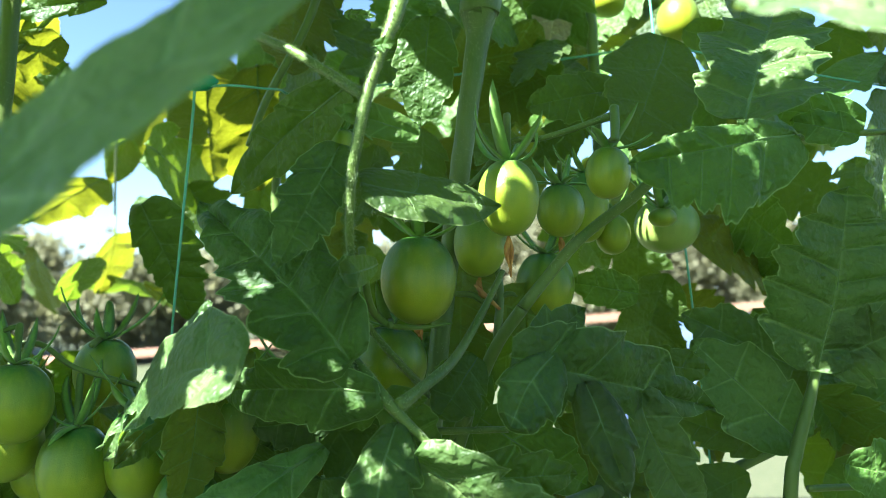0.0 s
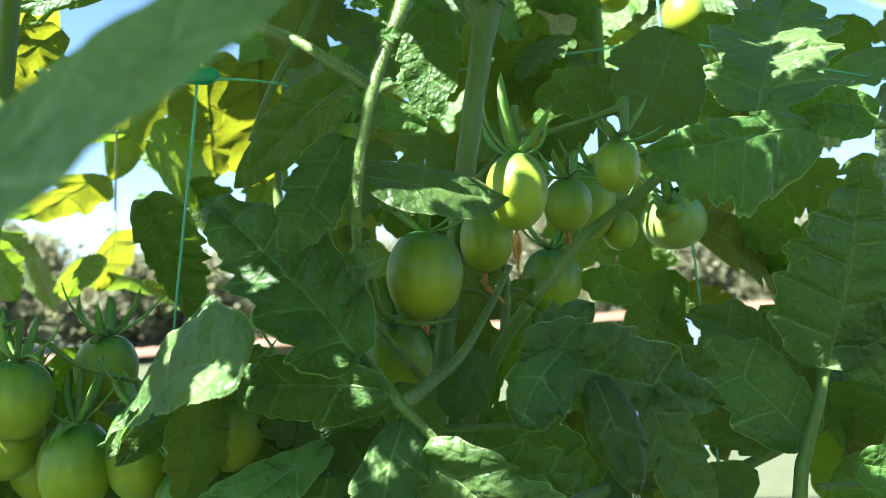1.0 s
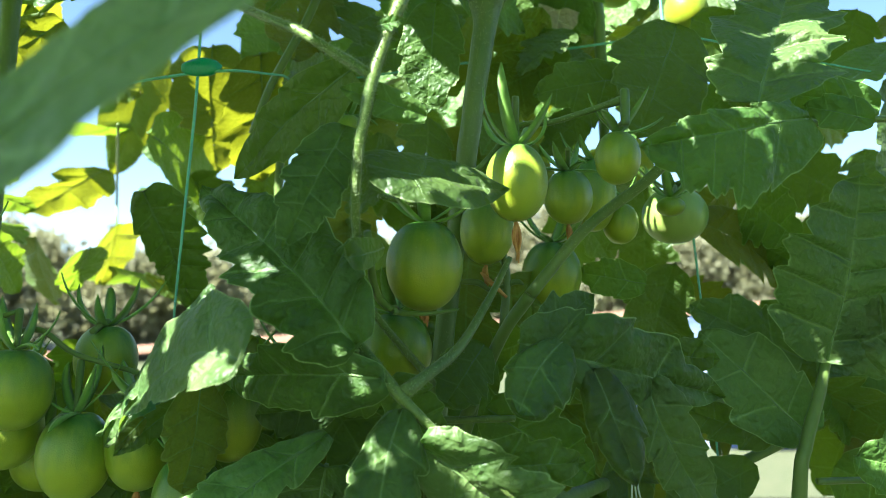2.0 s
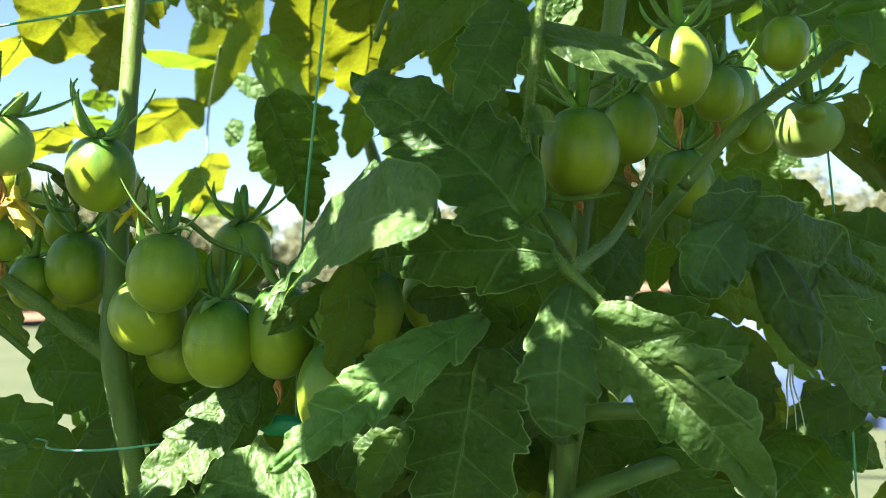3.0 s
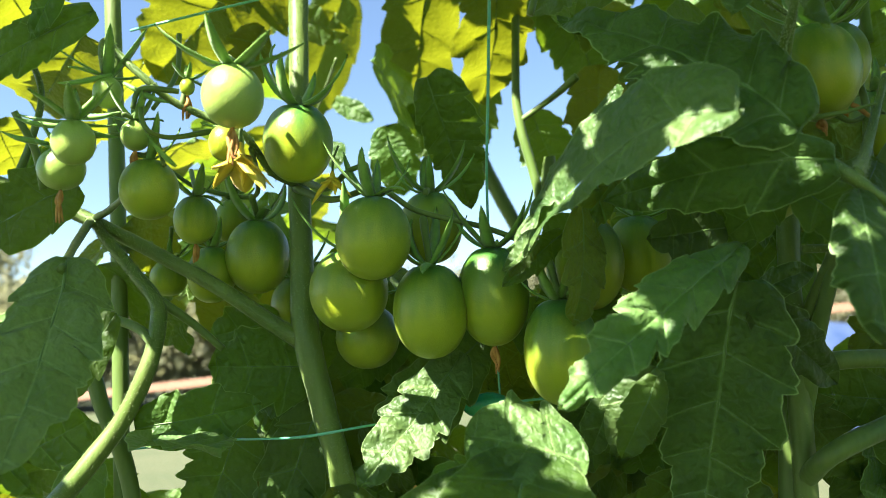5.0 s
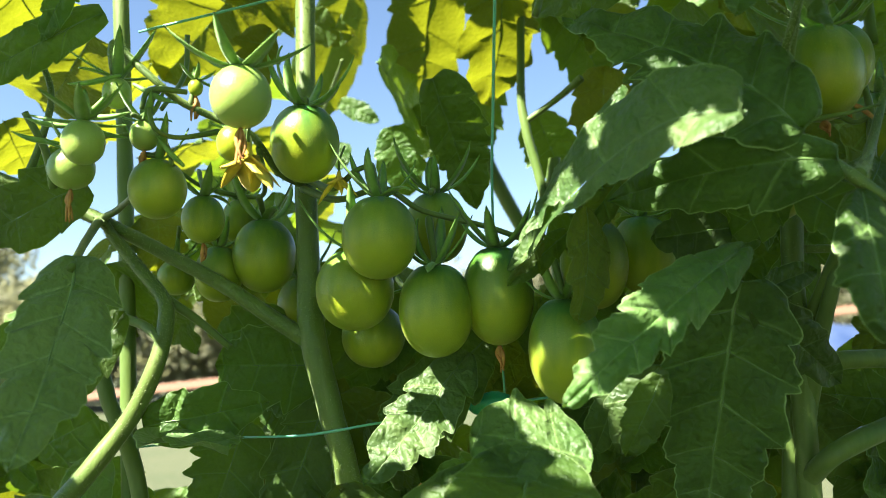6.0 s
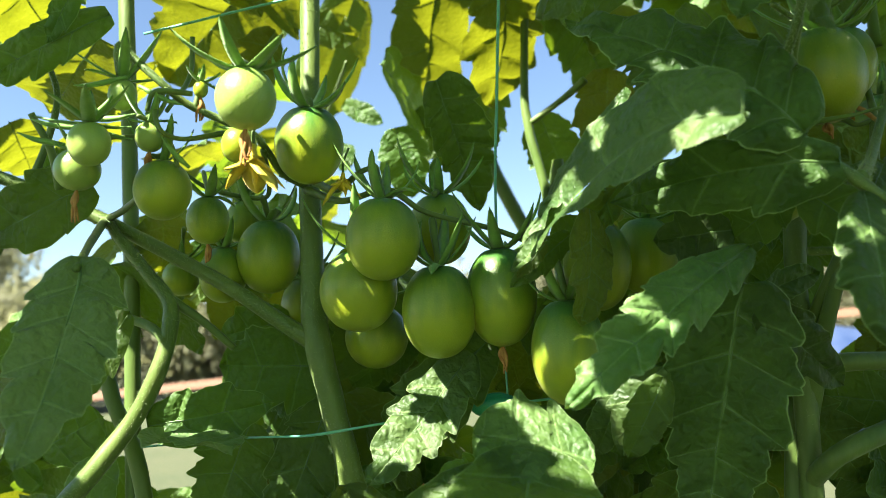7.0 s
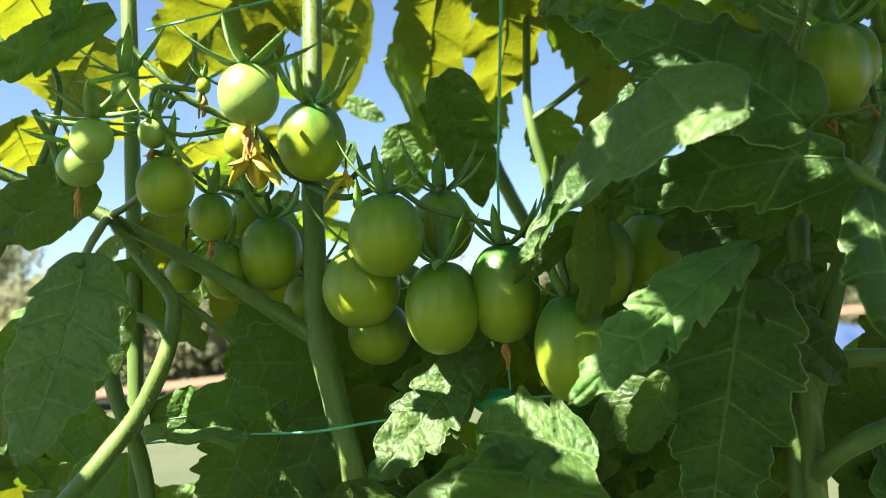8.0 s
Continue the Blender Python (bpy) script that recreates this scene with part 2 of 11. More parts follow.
def leaf(plant, base, tip, half, shape="ovate", lobes=4, cut=0.32, droop=0.06, fold=0.12, rough=1.0, twist=0.0, fine=True, skew=0.0, mat=None, label="", lop=1.0, mid=None, sweep=0.26, roll=0.0, hang=0.0):
    """One leaflet: from base to tip (by way of mid), half its greatest breadth as a vector, forward-swept lobes with teeth,
    a blade that swells between its side veins, and ribs. roll bends the margins back, hang lets the tip nod."""
    LEAF_SEED[0] += 1
    seed = LEAF_SEED[0]
    rng = random.Random(seed)
    base, tip, half = Vector(base), Vector(tip), Vector(half)
    along = tip - base
    size = along.length
    d = along.normalized()
    side = half - d * half.dot(d)
    wide = half.length
    side.normalize()
    nrm = d.cross(side).normalized()
    if nrm.y > 0:
        nrm = -nrm
    off = Vector((rng.uniform(-9, 9), rng.uniform(-9, 9), seed))
    bend = (Vector(mid) - (base + tip) * 0.5) if mid is not None else Vector((0, 0, 0))
    steps, nv = (18, 9) if fine else (7, 3)
    bm = bmesh.new()
    layer = bm.loops.layers.uv.new("UVMap")

    def middle(u):
        arc = 4 * u * (1 - u)
        return base + along * u + bend * arc + nrm * size * (droop * arc if mid is None else 0.0) + side * size * skew * math.sin(math.pi * u) - nrm * size * hang * max(0.0, u - 0.7) ** 2 * 6

    def envelope(u):
        if shape == "round":
            return (max(u, 0) ** 0.40) * (max(1 - u, 0) ** 0.55) * 1.92
        if shape == "long":
            return (max(u, 0) ** 0.6) * (max(1 - u, 0) ** 1.1) * 3.15
        return (max(u, 0) ** 0.36) * (max(1 - u, 0) ** 0.74) * 2.0

    surfaces = {}
    for sgn in (-1, 1):
        n = max(2, lobes + (1 if sgn > 0 and lobes > 2 and rng.random() < 0.5 else 0))
        ends = [1 - (1 - k / n) ** 1.12 for k in range(n + 1)]
        ends = [e + (rng.uniform(-0.22, 0.22) / n if 0 < k < n else 0) for k, e in enumerate(ends)]
        deep = [cut * rng.uniform(0.7, 1.3) * (1.15 - 0.6 * k / n) for k in range(n)]
        proud = [rng.uniform(0.90, 1.10) for _ in range(n)]
        teeth = [rng.choice((1.6, 2.2, 2.7, 3.3)) for _ in range(n)]
        turn = rng.uniform(0, 6.28)

        def surface(c, q, sgn=sgn, n=n, ends=ends, deep=deep, proud=proud, teeth=teeth, turn=turn):
            k = min(int(c), n - 1)
            f = c - k
            span = ends[k + 1] - ends[k]
            s = ends[k] + span * f
            g = lobe_rise(f)
            tf = (f * teeth[k] + 0.35 * k) % 1.0
            saw = tf / 0.75 if tf < 0.75 else (1 - tf) / 0.25
            e = envelope(s) * (1 - deep[k] * (1 - g)) * (1 + (proud[k] - 1) * g) * (1 - (0.05 + 0.12 * cut) * (1 - saw) * min(1.0, 4 * (1 - s)))
            e *= lop if sgn > 0 else 1.0
            w = e * wide * q
            ahead = (sweep * (1 - s) * min(1.0, 2.2 * s) - 0.13 * (1 - s) ** 5 * min(1.0, e) - 0.04 * math.sin(math.pi * s) + (0.30 * span + 0.5 * span * deep[k]) * g * (1 - s)) * q
            p = middle(s)
            swell = abs(math.sin(math.pi * (c - 0.72))) ** 0.7
            pucker = 0.027 * rough * size * swell * math.sin(math.pi * min(1.0, q * 0.92 + 0.04)) ** 0.8
            cross = 0.0016 * rough * size * math.sin(2 * math.pi * (q * 3.2 + 1.6 * abs(f - 0.72))) * min(1, 4 * q) * swell
            wave = noise.noise((p + side * sgn * w) * 34 + off) * 0.045 * rough * size * min(1.0, 1.3 * q)
            ruffle = 0.016 * rough * size * q ** 4 * math.sin(2 * math.pi * 0.8 * c + turn)
            curl = fold * wide * (q ** 1.6) * (0.6 + 0.6 * noise.noise(Vector((s * 3, sgn, 5)) + off))
            back = -roll * wide * max(0.0, q - 0.6) ** 2 * 6
            tw = twist * (s - 0.3) * w * sgn
            return p + side * sgn * w * (1 - 0.25 * abs(roll) * max(0.0, q - 0.6)) + along * ahead + nrm * (pucker + cross + wave + ruffle + curl + back + tw)

        surfaces[sgn] = (surface, n)
        m = n * steps
        grid = [[(bm.verts.new(surface(i / steps, j / nv)), (i / steps, 0.5 + 0.5 * sgn * j / nv)) for j in range(nv + 1)] for i in range(m + 1)]
        for a, b in zip(grid, grid[1:]):
            for j in range(nv):
                q = (a[j], a[j + 1], b[j + 1], b[j])
                f = bm.faces.new([x[0] for x in (q if sgn > 0 else q[::-1])])
                for lo, x in zip(f.loops, q if sgn > 0 else q[::-1]):
                    lo[layer].uv = x[1]
    ob = part("leaf", bm, mat or M_LEAF, plant, label)
    if fine:
        r0 = max(0.0004, min(0.0012, size * 0.0095))
        rb = bmesh.new()
        rib = [(*(middle(u) + nrm * r0 * 0.1 + side * size * 0.006 * math.sin(11 * u + seed)), r0 * 0.85 * (1 - 0.85 * u)) for u in (0, 0.12, 0.24, 0.36, 0.48, 0.6, 0.72, 0.84, 0.94)]
        tube(rb, rib, 6, 3)
        for sgn in (-1, 1) if size > 0.035 else ():
            surface, n = surfaces[sgn]
            for k in range(n):
                tube(rb, [(*(surface(k + 0.72 + 0.04 * math.sin(5 * q + k), q) - nrm * r0 * 0.10), r0 * 0.30 * (1 - 0.85 * q)) for q in (0.0, 0.2, 0.4, 0.6, 0.8, 0.93)], 5, 2)
        part("midrib", rb, M_RIB, ob)
    return ob


def blade(bm, root, out, up, length, width, curl, thick=0.0006, n=9):
    """A narrow pointed sepal or petal that leaves root along out and bends towards up."""
    out, up = out.normalized(), up.normalized()
    w = out.cross(up).normalized()
    rows = []
    for i in range(n + 1):
        u = i / n
        ang = curl * u
        c = root + (out * (math.sin(ang) / curl if abs(curl) > 1e-3 else u) + up * ((1 - math.cos(ang)) / curl if abs(curl) > 1e-3 else 0)) * length
        h = width * (0.8 + 1.5 * u) * (1 - u) ** 0.8 + 0.0001
        t = up * math.cos(ang) - out * math.sin(ang)
        rows.append([bm.verts.new(c - w * h), bm.verts.new(c + t * (thick + 0.3 * h)), bm.verts.new(c + w * h), bm.verts.new(c - t * thick)])
    for a, b in zip(rows, rows[1:]):
        for j in range(4):
            bm.faces.new((a[j], a[(j + 1) % 4], b[(j + 1) % 4], b[j]))
    bm.faces.new(rows[0])
    bm.faces.new(rows[-1][::-1])
    return bm


def fuzz(bm, rng, count, length):
    """Short hairs standing on a small part."""
    vs, c0 = list(bm.verts), Vector((0, 0, 0))
    rows = len(vs) // 4
    for _ in range(count):
        i = rng.randrange(rows - 1) * 4
        a, b = vs[i + rng.choice((0, 1, 2))].co, vs[i + 4 + rng.choice((0, 1, 2))].co
        mid = (vs[i].co + vs[i + 2].co) / 2
        q = a.lerp(b, rng.random())
        o = (q - mid).normalized() if (q - mid).length > 1e-6 else Vector((0, 0, 1))
        o = (o + Vector((rng.gauss(0, 0.4), rng.gauss(0, 0.4), rng.gauss(0, 0.4)))).normalized()
        w = o.orthogonal().normalized() * 0.00009
        bm.faces.new((bm.verts.new(q - w), bm.verts.new(q + w), bm.verts.new(q + o * length * rng.uniform(0.5, 1.2))))


TOMATOES = []


def tomato(centre, radius, half, top=(0, 0, 1), truss=None, sepals=6, sepal=0.95, lift=0.6, turn=0.0, withered=0.0, label="", stalk=True, skin=None):
    """A fruit on its stalk: skin, star of sepals, bent stalk up to the truss, and the withered flower at its foot."""
    seed = len(TOMATOES) + 1
    rng = random.Random(100 + seed)
    centre, top = Vector(centre), Vector(top).normalized()
    turnm = top.to_track_quat("Z", "Y").to_matrix().to_4x4()
    t = thing("tomato", label or "unripe green plum tomato hanging on its truss", "tomato", "tomatoes on the vine", at=Matrix.Translation(centre) @ turnm)
    TOMATOES.append(t)
    bm = bmesh.new()
    nr, ns = 22, 32
    rings = []
    for i in range(1, nr):
        a = math.pi * i / nr
        z, r = half * math.cos(a), radius * math.sin(a) ** 0.92
        if z > 0:
            z -= half * 0.10 * math.exp(-(r / (radius * 0.28)) ** 2)
        ring = []
        for s in range(ns):
            b = 2 * math.pi * s / ns
            rr = r * (1 + 0.012 * math.cos(3 * b + seed) * max(0, math.cos(a)) + 0.008 * math.sin(2 * b + seed))
            ring.append(bm.verts.new((rr * math.cos(b), rr * math.sin(b), z)))
        rings.append(ring)
    north, south = bm.verts.new((0, 0, half * 0.88)), bm.verts.new((0, 0, -half * 1.005))
    for r0, r1 in zip(rings, rings[1:]):
        for s in range(ns):
            bm.faces.new((r0[s], r1[s], r1[(s + 1) % ns], r0[(s + 1) % ns]))
    for s in range(ns):
        bm.faces.new((north, rings[0][s], rings[0][(s + 1) % ns]))
        bm.faces.new((south, rings[-1][(s + 1) % ns], rings[-1][s]))
    part("fruit", bm, skin or M_FRUIT, t)
    z0 = half * 0.90
    for i in range(sepals):
        a = turn + 2 * math.pi * (i + rng.uniform(-0.15, 0.15)) / sepals
        o = Vector((math.cos(a), math.sin(a), rng.uniform(-0.05, 0.9)))
        ln = radius * sepal * rng.uniform(1.4, 2.1)
        sb = blade(bmesh.new(), Vector((0, 0, z0)) + o * 0.0012, o, Vector((0, 0, 1)), ln, min(0.0029, 0.088 * ln + 0.0004), lift * rng.uniform(0.7, 2.3) * (-0.6 if rng.random() < 0.12 else 1), 0.0003)
        fuzz(sb, rng, 90, 0.0009)
        part("sepal", sb, M_SEPAL, t)
    if stalk:
        inv = (Matrix.Translation(centre) @ turnm).inverted()
        end = inv @ Vector(truss) if truss else Vector((rng.uniform(-0.4, 0.4) * radius, rng.uniform(0, 0.5) * radius, half * 1.9))
        r = max(0.0010, radius * 0.10)
        k = Vector((0, 0, z0)).lerp(end, 0.45) + Vector((0, 0, 0.10 * half))
        cap = end + (end - k).normalized() * r
        pts = [(0, 0, z0 - 0.001, r * 1.5), (0, 0, z0 + 0.003, r), (*k, r), (*end, r * 1.1), (*cap, r * 0.35)]
        sb = tube(bmesh.new(), pts, 8, 5, 0.15)
        part("stalk", sb, M_STEM, t)
    if withered:
        wb = bmesh.new()
        for i in range(4):
            a = rng.uniform(0, 6.28)
            o = Vector((math.cos(a), math.sin(a), 0))
            pts = [(0, 0, -half * 0.99, 0.0005)]
            for s in (0.35, 0.7, 1.0):
                pts.append((*(o * 0.0016 * math.sin(3 * s + i) + Vector((0, 0, -half * 0.99 - withered * s * rng.uniform(0.8, 1.1)))), 0.0009 * (1.15 - s) + 0.0002))
            tube(wb, pts, 5, 3, 0.5)
        part("withered_flower", wb, M_DRY, t, "shrivelled brown flower remnant")
    return t


def knot(at, half_w, half_h):
    """A moulded joint of the net."""
    bm = bmesh.new()
    bmesh.ops.create_icosphere(bm, subdivisions=3, radius=1)
    for q in bm.verts:
        q.co *= 1 + 0.25 * noise.noise(q.co * 1.7 + Vector(at) * 30)
        q.co = Vector((q.co.x * half_w, q.co.y * half_h * 0.6, q.co.z * half_h))
    return part("knot", bm, M_NET, NET, "dark green moulded knot", at=Matrix.Translation(at))


def flower(at, size):
    """A spent yellow tomato flower, petals hanging."""
    t = thing("tomato_flower", "drooping yellow tomato flower going over", "flower", at=Matrix.Translation(at))
    rng = random.Random(round(at[0] * 1e4))
    for i in range(5):
        a = 2 * math.pi * i / 5 + 0.4
        o = Vector((math.cos(a), 0.6 * math.sin(a), -0.7))
        part("petal", blade(bmesh.new(), Vector((0, 0, 0)), o, Vector((0, 0, 1 if i % 2 else -1)), size * rng.uniform(0.8, 1.2), size * 0.30, rng.uniform(0.3, 0.9), 0.0002), M_PETAL, t)
    cb = tube(bmesh.new(), [(0, 0, size * 0.3, size * 0.06), (0, 0, 0, size * 0.12), (0.001, 0, -size * 0.4, size * 0.09), (0.001, 0, -size * 0.7, size * 0.02)], 8, 4)
    part("cone", cb, M_PETAL, t)
    sb = tube(bmesh.new(), [(0, 0, size * 0.2, size * 0.05), (0, 0.002, size * 0.8, size * 0.05), (0.002, 0.004, size * 1.4, size * 0.05)], 6, 4)
    part("stalk", sb, M_STEM, t)
    return t

# ---------- ground and distance ----------
def grass_material():
    k = Nodes("dry_lawn")
    obj = k.add("TexCoord").outputs["Object"]
    n1, n2 = k.noise(obj, 0.8, 5), k.noise(obj, 14, 5)
    col = k.mix(k.range(n1, 0.35, 0.65), (0.030, 0.048, 0.012), (0.055, 0.065, 0.024))
    col = k.mix(k.range(n2, 0.35, 0.7, 0, 0.6), col, (0.085, 0.085, 0.04))
    k.put(k.bsdf.inputs["Base Color"], col)
    k.bsdf.inputs["Roughness"].default_value = 0.9
    k.put(k.bsdf.inputs["Normal"], k.bump(n2, 0.8, 0.03))
    return k.mat


gb = bmesh.new()
bmesh.ops.create_grid(gb, x_segments=40, y_segments=40, size=1500)
tagged(part("ground", gb, grass_material()), "sunlit dry lawn with patches of bare soil", "ground", kind="structure")

M_BARK = plain_material("grey_bark", (0.20, 0.17, 0.14), (0.34, 0.30, 0.26), 6, 0.85, 0.6, 0.02, spec=0.2, stretch=(1, 1, 0.2))


def far_leaf_material():
    k = Nodes("far_foliage")
    n1 = k.noise(k.add("TexCoord").outputs["Object"], 1.2, 4)
    col = k.mix(k.range(n1, 0.3, 0.7), (0.15, 0.16, 0.085), (0.24, 0.24, 0.16))
    k.put(k.bsdf.inputs["Base Color"], col)
    k.bsdf.inputs["Roughness"].default_value, k.bsdf.inputs["Specular IOR Level"].default_value = 0.8, 0.1
    tr, m = k.add("BsdfTranslucent"), k.add("MixShader")
    k.put(tr.inputs[0], k.mix(n1, (0.20, 0.21, 0.09), (0.28, 0.27, 0.15)))
    m.inputs[0].default_value = 0.5
    k.t.links.new(k.bsdf.outputs[0], m.inputs[1])
    k.t.links.new(tr.outputs[0], m.inputs[2])
    k.t.links.new(m.outputs[0], k.out.inputs[0])
    return k.mat


M_FAR_LEAF = far_leaf_material()
M_BOARD = plain_material("orange_board", (0.26, 0.135, 0.085), (0.32, 0.18, 0.115), 5, 0.7, 0.4, 0.004, stretch=(0.1, 1, 1))


def far_tree(x, y, height, spread, seed):
    rng = random.Random(seed)
    t = thing("tree", "broad olive-green tree with a grey trunk on the lawn", "tree", "trees beyond the lawn", at=Matrix.Translation((x, y, 0)))
    tb = bmesh.new()
    tube(tb, [(0, 0, -0.1, 0.20), (0.1, 0, height * 0.25, 0.15), (0, 0.1, height * 0.55, 0.10), (0.1, 0, height * 0.9, 0.03)], 10, 5, 0.2)
    limbs = []
    for i in range(9):
        a, z = rng.uniform(0, 6.28), height * rng.uniform(0.18, 0.7)
        end = Vector((math.cos(a) * spread * 0.75, math.sin(a) * spread * 0.75, z + height * 0.22))
        tube(tb, [(0, 0, z, 0.08), (*(Vector((0, 0, z)).lerp(end, 0.5) + Vector((0, 0, 0.2))), 0.05), (*end, 0.02)], 6, 4, 0.2)
        limbs.append(end)
    part("trunk", tb, M_BARK, t)
    verts, faces = [], []
    clumps = [e + Vector((rng.gauss(0, 0.3), rng.gauss(0, 0.3), rng.gauss(0, 0.3))) * spread * 0.4 for e in limbs for _ in range(3)]
    clumps += [Vector((rng.gauss(0, 0.35) * spread, rng.gauss(0, 0.35) * spread, height * rng.uniform(0.1, 1.0))) for _ in range(34)]
    for c in clumps:
        for _ in range(220):
            p = c + Vector((rng.gauss(0, 1), rng.gauss(0, 1), rng.gauss(0, 0.8))) * spread * 0.16
            a, b = Vector((rng.gauss(0, 1), rng.gauss(0, 1), rng.gauss(0, 1))).normalized(), Vector((rng.gauss(0, 1), rng.gauss(0, 1), rng.gauss(0, 1))).normalized()
            n = len(verts)
            verts += [p - a * 0.11, p + b * 0.07, p + a * 0.11, p - b * 0.07]
            faces.append((n, n + 1, n + 2, n + 3))
    me = bpy.data.meshes.new("crown")
    me.from_pydata(verts, [], faces)
    me.materials.append(M_FAR_LEAF)
    new("crown", me).parent = t


for i, (x, y, h, s) in enumerate(((-9.5, 17, 2.6, 2.0), (-6.3, 19, 2.3, 2.0), (-12.5, 21, 2.9, 2.3), (-3.4, 22, 2.5, 1.9), (-0.6, 20, 2.6, 1.9), (2.2, 23, 3.6, 2.2),
                                  (5.0, 20, 4.0, 2.2), (8.4, 22, 4.6, 2.6), (11.5, 21, 4.2, 2.4), (-16.0, 23, 5.0, 2.8), (15.0, 24, 5.0, 2.8))):
    far_tree(x, y, h, s, i + 1)


def fence():
    """A sloping orange-painted rail on stout posts."""
    t = thing("fence", "weathered orange-painted wooden rail fence on the lawn", "fence")
    for z0, z1 in ((0.823, 1.067),):
        rb = bmesh.new()
        bmesh.ops.create_cube(rb, size=1)
        bmesh.ops.bevel(rb, geom=rb.edges[:], offset=0.04, segments=1, affect="EDGES")
        slope = math.atan2(z1 - z0, 3.0)
        part("rail", rb, M_BOARD, t, at=Matrix.Translation((-0.1, 4.0, (z0 + z1) / 2)) @ Matrix.Rotation(-slope, 4, "Y") @ Matrix.Diagonal((5.4, 0.035, 0.038, 1)), smooth=False)
    for x in (-2.5, 2.4):
        pb = bmesh.new()
        h = 0.945 + 0.0813 * (x + 0.1)
        bmesh.ops.create_cube(pb, size=1)
        part("post", pb, M_BARK, t, at=Matrix.Translation((x, 4.06, h / 2 - 0.05)) @ Matrix.Diagonal((0.07, 0.07, h + 0.1, 1)), smooth=False)


fence()


def tarpaulin():
    """A low heap under a crumpled blue sheet."""
    t = bmesh.new()
    bmesh.ops.create_icosphere(t, subdivisions=4, radius=1)
    for q in t.verts:
        q.co *= 1 + 0.16 * noise.noise(q.co * 2.5) + 0.06 * noise.noise(q.co * 9)
        q.co = Vector((q.co.x * 1.5, q.co.y * 0.8, max(q.co.z, 0) * 1.05))
    mat = plain_material("blue_sheet", (0.02, 0.04, 0.10), (0.06, 0.085, 0.15), 3, 0.4, 0.5, 0.02)
    ob = part("tarpaulin", t, mat)
    ob.location = (3.0, 7.2, 0)
    tagged(ob, "crumpled blue tarpaulin over a low heap", "tarpaulin")


tarpaulin()


def hedge():
    """An unseen leaf screen added behind the viewer: it cuts skylight and greens the fill."""
    rng = random.Random(77)
    verts, faces = [], []
    for _ in range(6500):
        p = Vector((rng.uniform(-3.2, 3.2), -1.05 + rng.gauss(0, 0.16), rng.uniform(0.0, 2.75)))
        a, c = Vector((rng.gauss(0, 1), rng.gauss(0, 1), rng.gauss(0, 1))).normalized(), Vector((rng.gauss(0, 1), rng.gauss(0, 1), rng.gauss(0, 1))).normalized()
        n = len(verts)
        verts += [p - a * 0.06, p + c * 0.035, p + a * 0.06, p - c * 0.035]
        faces.append((n, n + 1, n + 2, n + 3))
    me = bpy.data.meshes.new("hedge")
    me.from_pydata(verts, [], faces)
    me.materials.append(leaf_material("screen_foliage", (0.03, 0.09, 0.02), (0.06, 0.15, 0.03), (0.18, 0.40, 0.03), 0.32))
    tagged(new("hedge", me), "unseen leaf screen behind the viewer, added to dim and green the light", "hedge", kind="stuff")


hedge()


# ---------- the plants ----------
CENTRE = thing("tomato_plant", "bushy tomato plant in leaf with green fruit", "tomato plant", "tomato plants in the row")
LEFT = thing("tomato_plant", "tall tomato plant with a thick stem and green trusses", "tomato plant", "tomato plants in the row")
BACK = thing("tomato_plant", "sunlit tomato plant standing behind in the row", "tomato plant", "tomato plants in the row")
stem(LEFT, [(-0.2298, 0.4700, 1.2501, 0.0057), (-0.2284, 0.4600, 1.1309, 0.0051), (-0.2274, 0.4550, 1.0731, 0.0049), (-0.2269, 0.4500, 1.0185, 0.0051), (-0.2245, 0.4450, 0.9670, 0.0057), (-0.2218, 0.4400, 0.9370, 0.0064), (-0.2133, 0.4400, 0.9001, 0.0058), (-0.2065, 0.4400, 0.8744, 0.0060), (-0.2023, 0.4500, 0.8294, 0.0063), (-0.2003, 0.4600, 0.7271, 0.0065), (-0.2006, 0.4700, 0.5158, 0.0068), (-0.2103, 0.4800, -0.0088, 0.0062)], fuzz=1500, label='thick pale green main stem')
stem(LEFT, [(-0.2226, 0.4400, 0.9343, 0.0045), (-0.2393, 0.4400, 0.9450, 0.0038), (-0.2702, 0.4420, 0.9656, 0.0035), (-0.3284, 0.4450, 0.9974, 0.0034), (-0.3637, 0.4400, 1.0135, 0.0033), (-0.3922, 0.4300, 1.0252, 0.0030)], name='branch', fuzz=800)
stem(LEFT, [(-0.3284, 0.4450, 0.9974, 0.0022), (-0.3174, 0.4100, 0.9807, 0.0019), (-0.3023, 0.3700, 0.9643, 0.0016)], name='petiole')
stem(LEFT, [(-0.3267, 0.4450, 0.9982, 0.0020), (-0.3115, 0.4300, 0.9996, 0.0016), (-0.2883, 0.4000, 1.0019, 0.0012), (-0.2706, 0.3800, 1.0065, 0.0009)], name='truss_stem')
stem(LEFT, [(-0.4309, 0.4200, 0.6389, 0.0047), (-0.3983, 0.4150, 0.7605, 0.0046), (-0.3666, 0.4150, 0.8217, 0.0046), (-0.3353, 0.4150, 0.8589, 0.0044), (-0.3181, 0.4150, 0.8777, 0.0045), (-0.3007, 0.4200, 0.9012, 0.0042), (-0.2882, 0.4200, 0.9258, 0.0038), (-0.2859, 0.4250, 0.9463, 0.0036), (-0.2902, 0.4300, 0.9572, 0.0032), (-0.3035, 0.4350, 0.9715, 0.0030), (-0.3187, 0.4400, 0.9878, 0.0025), (-0.3231, 0.4400, 0.9949, 0.0022)], name='branch', fuzz=800)
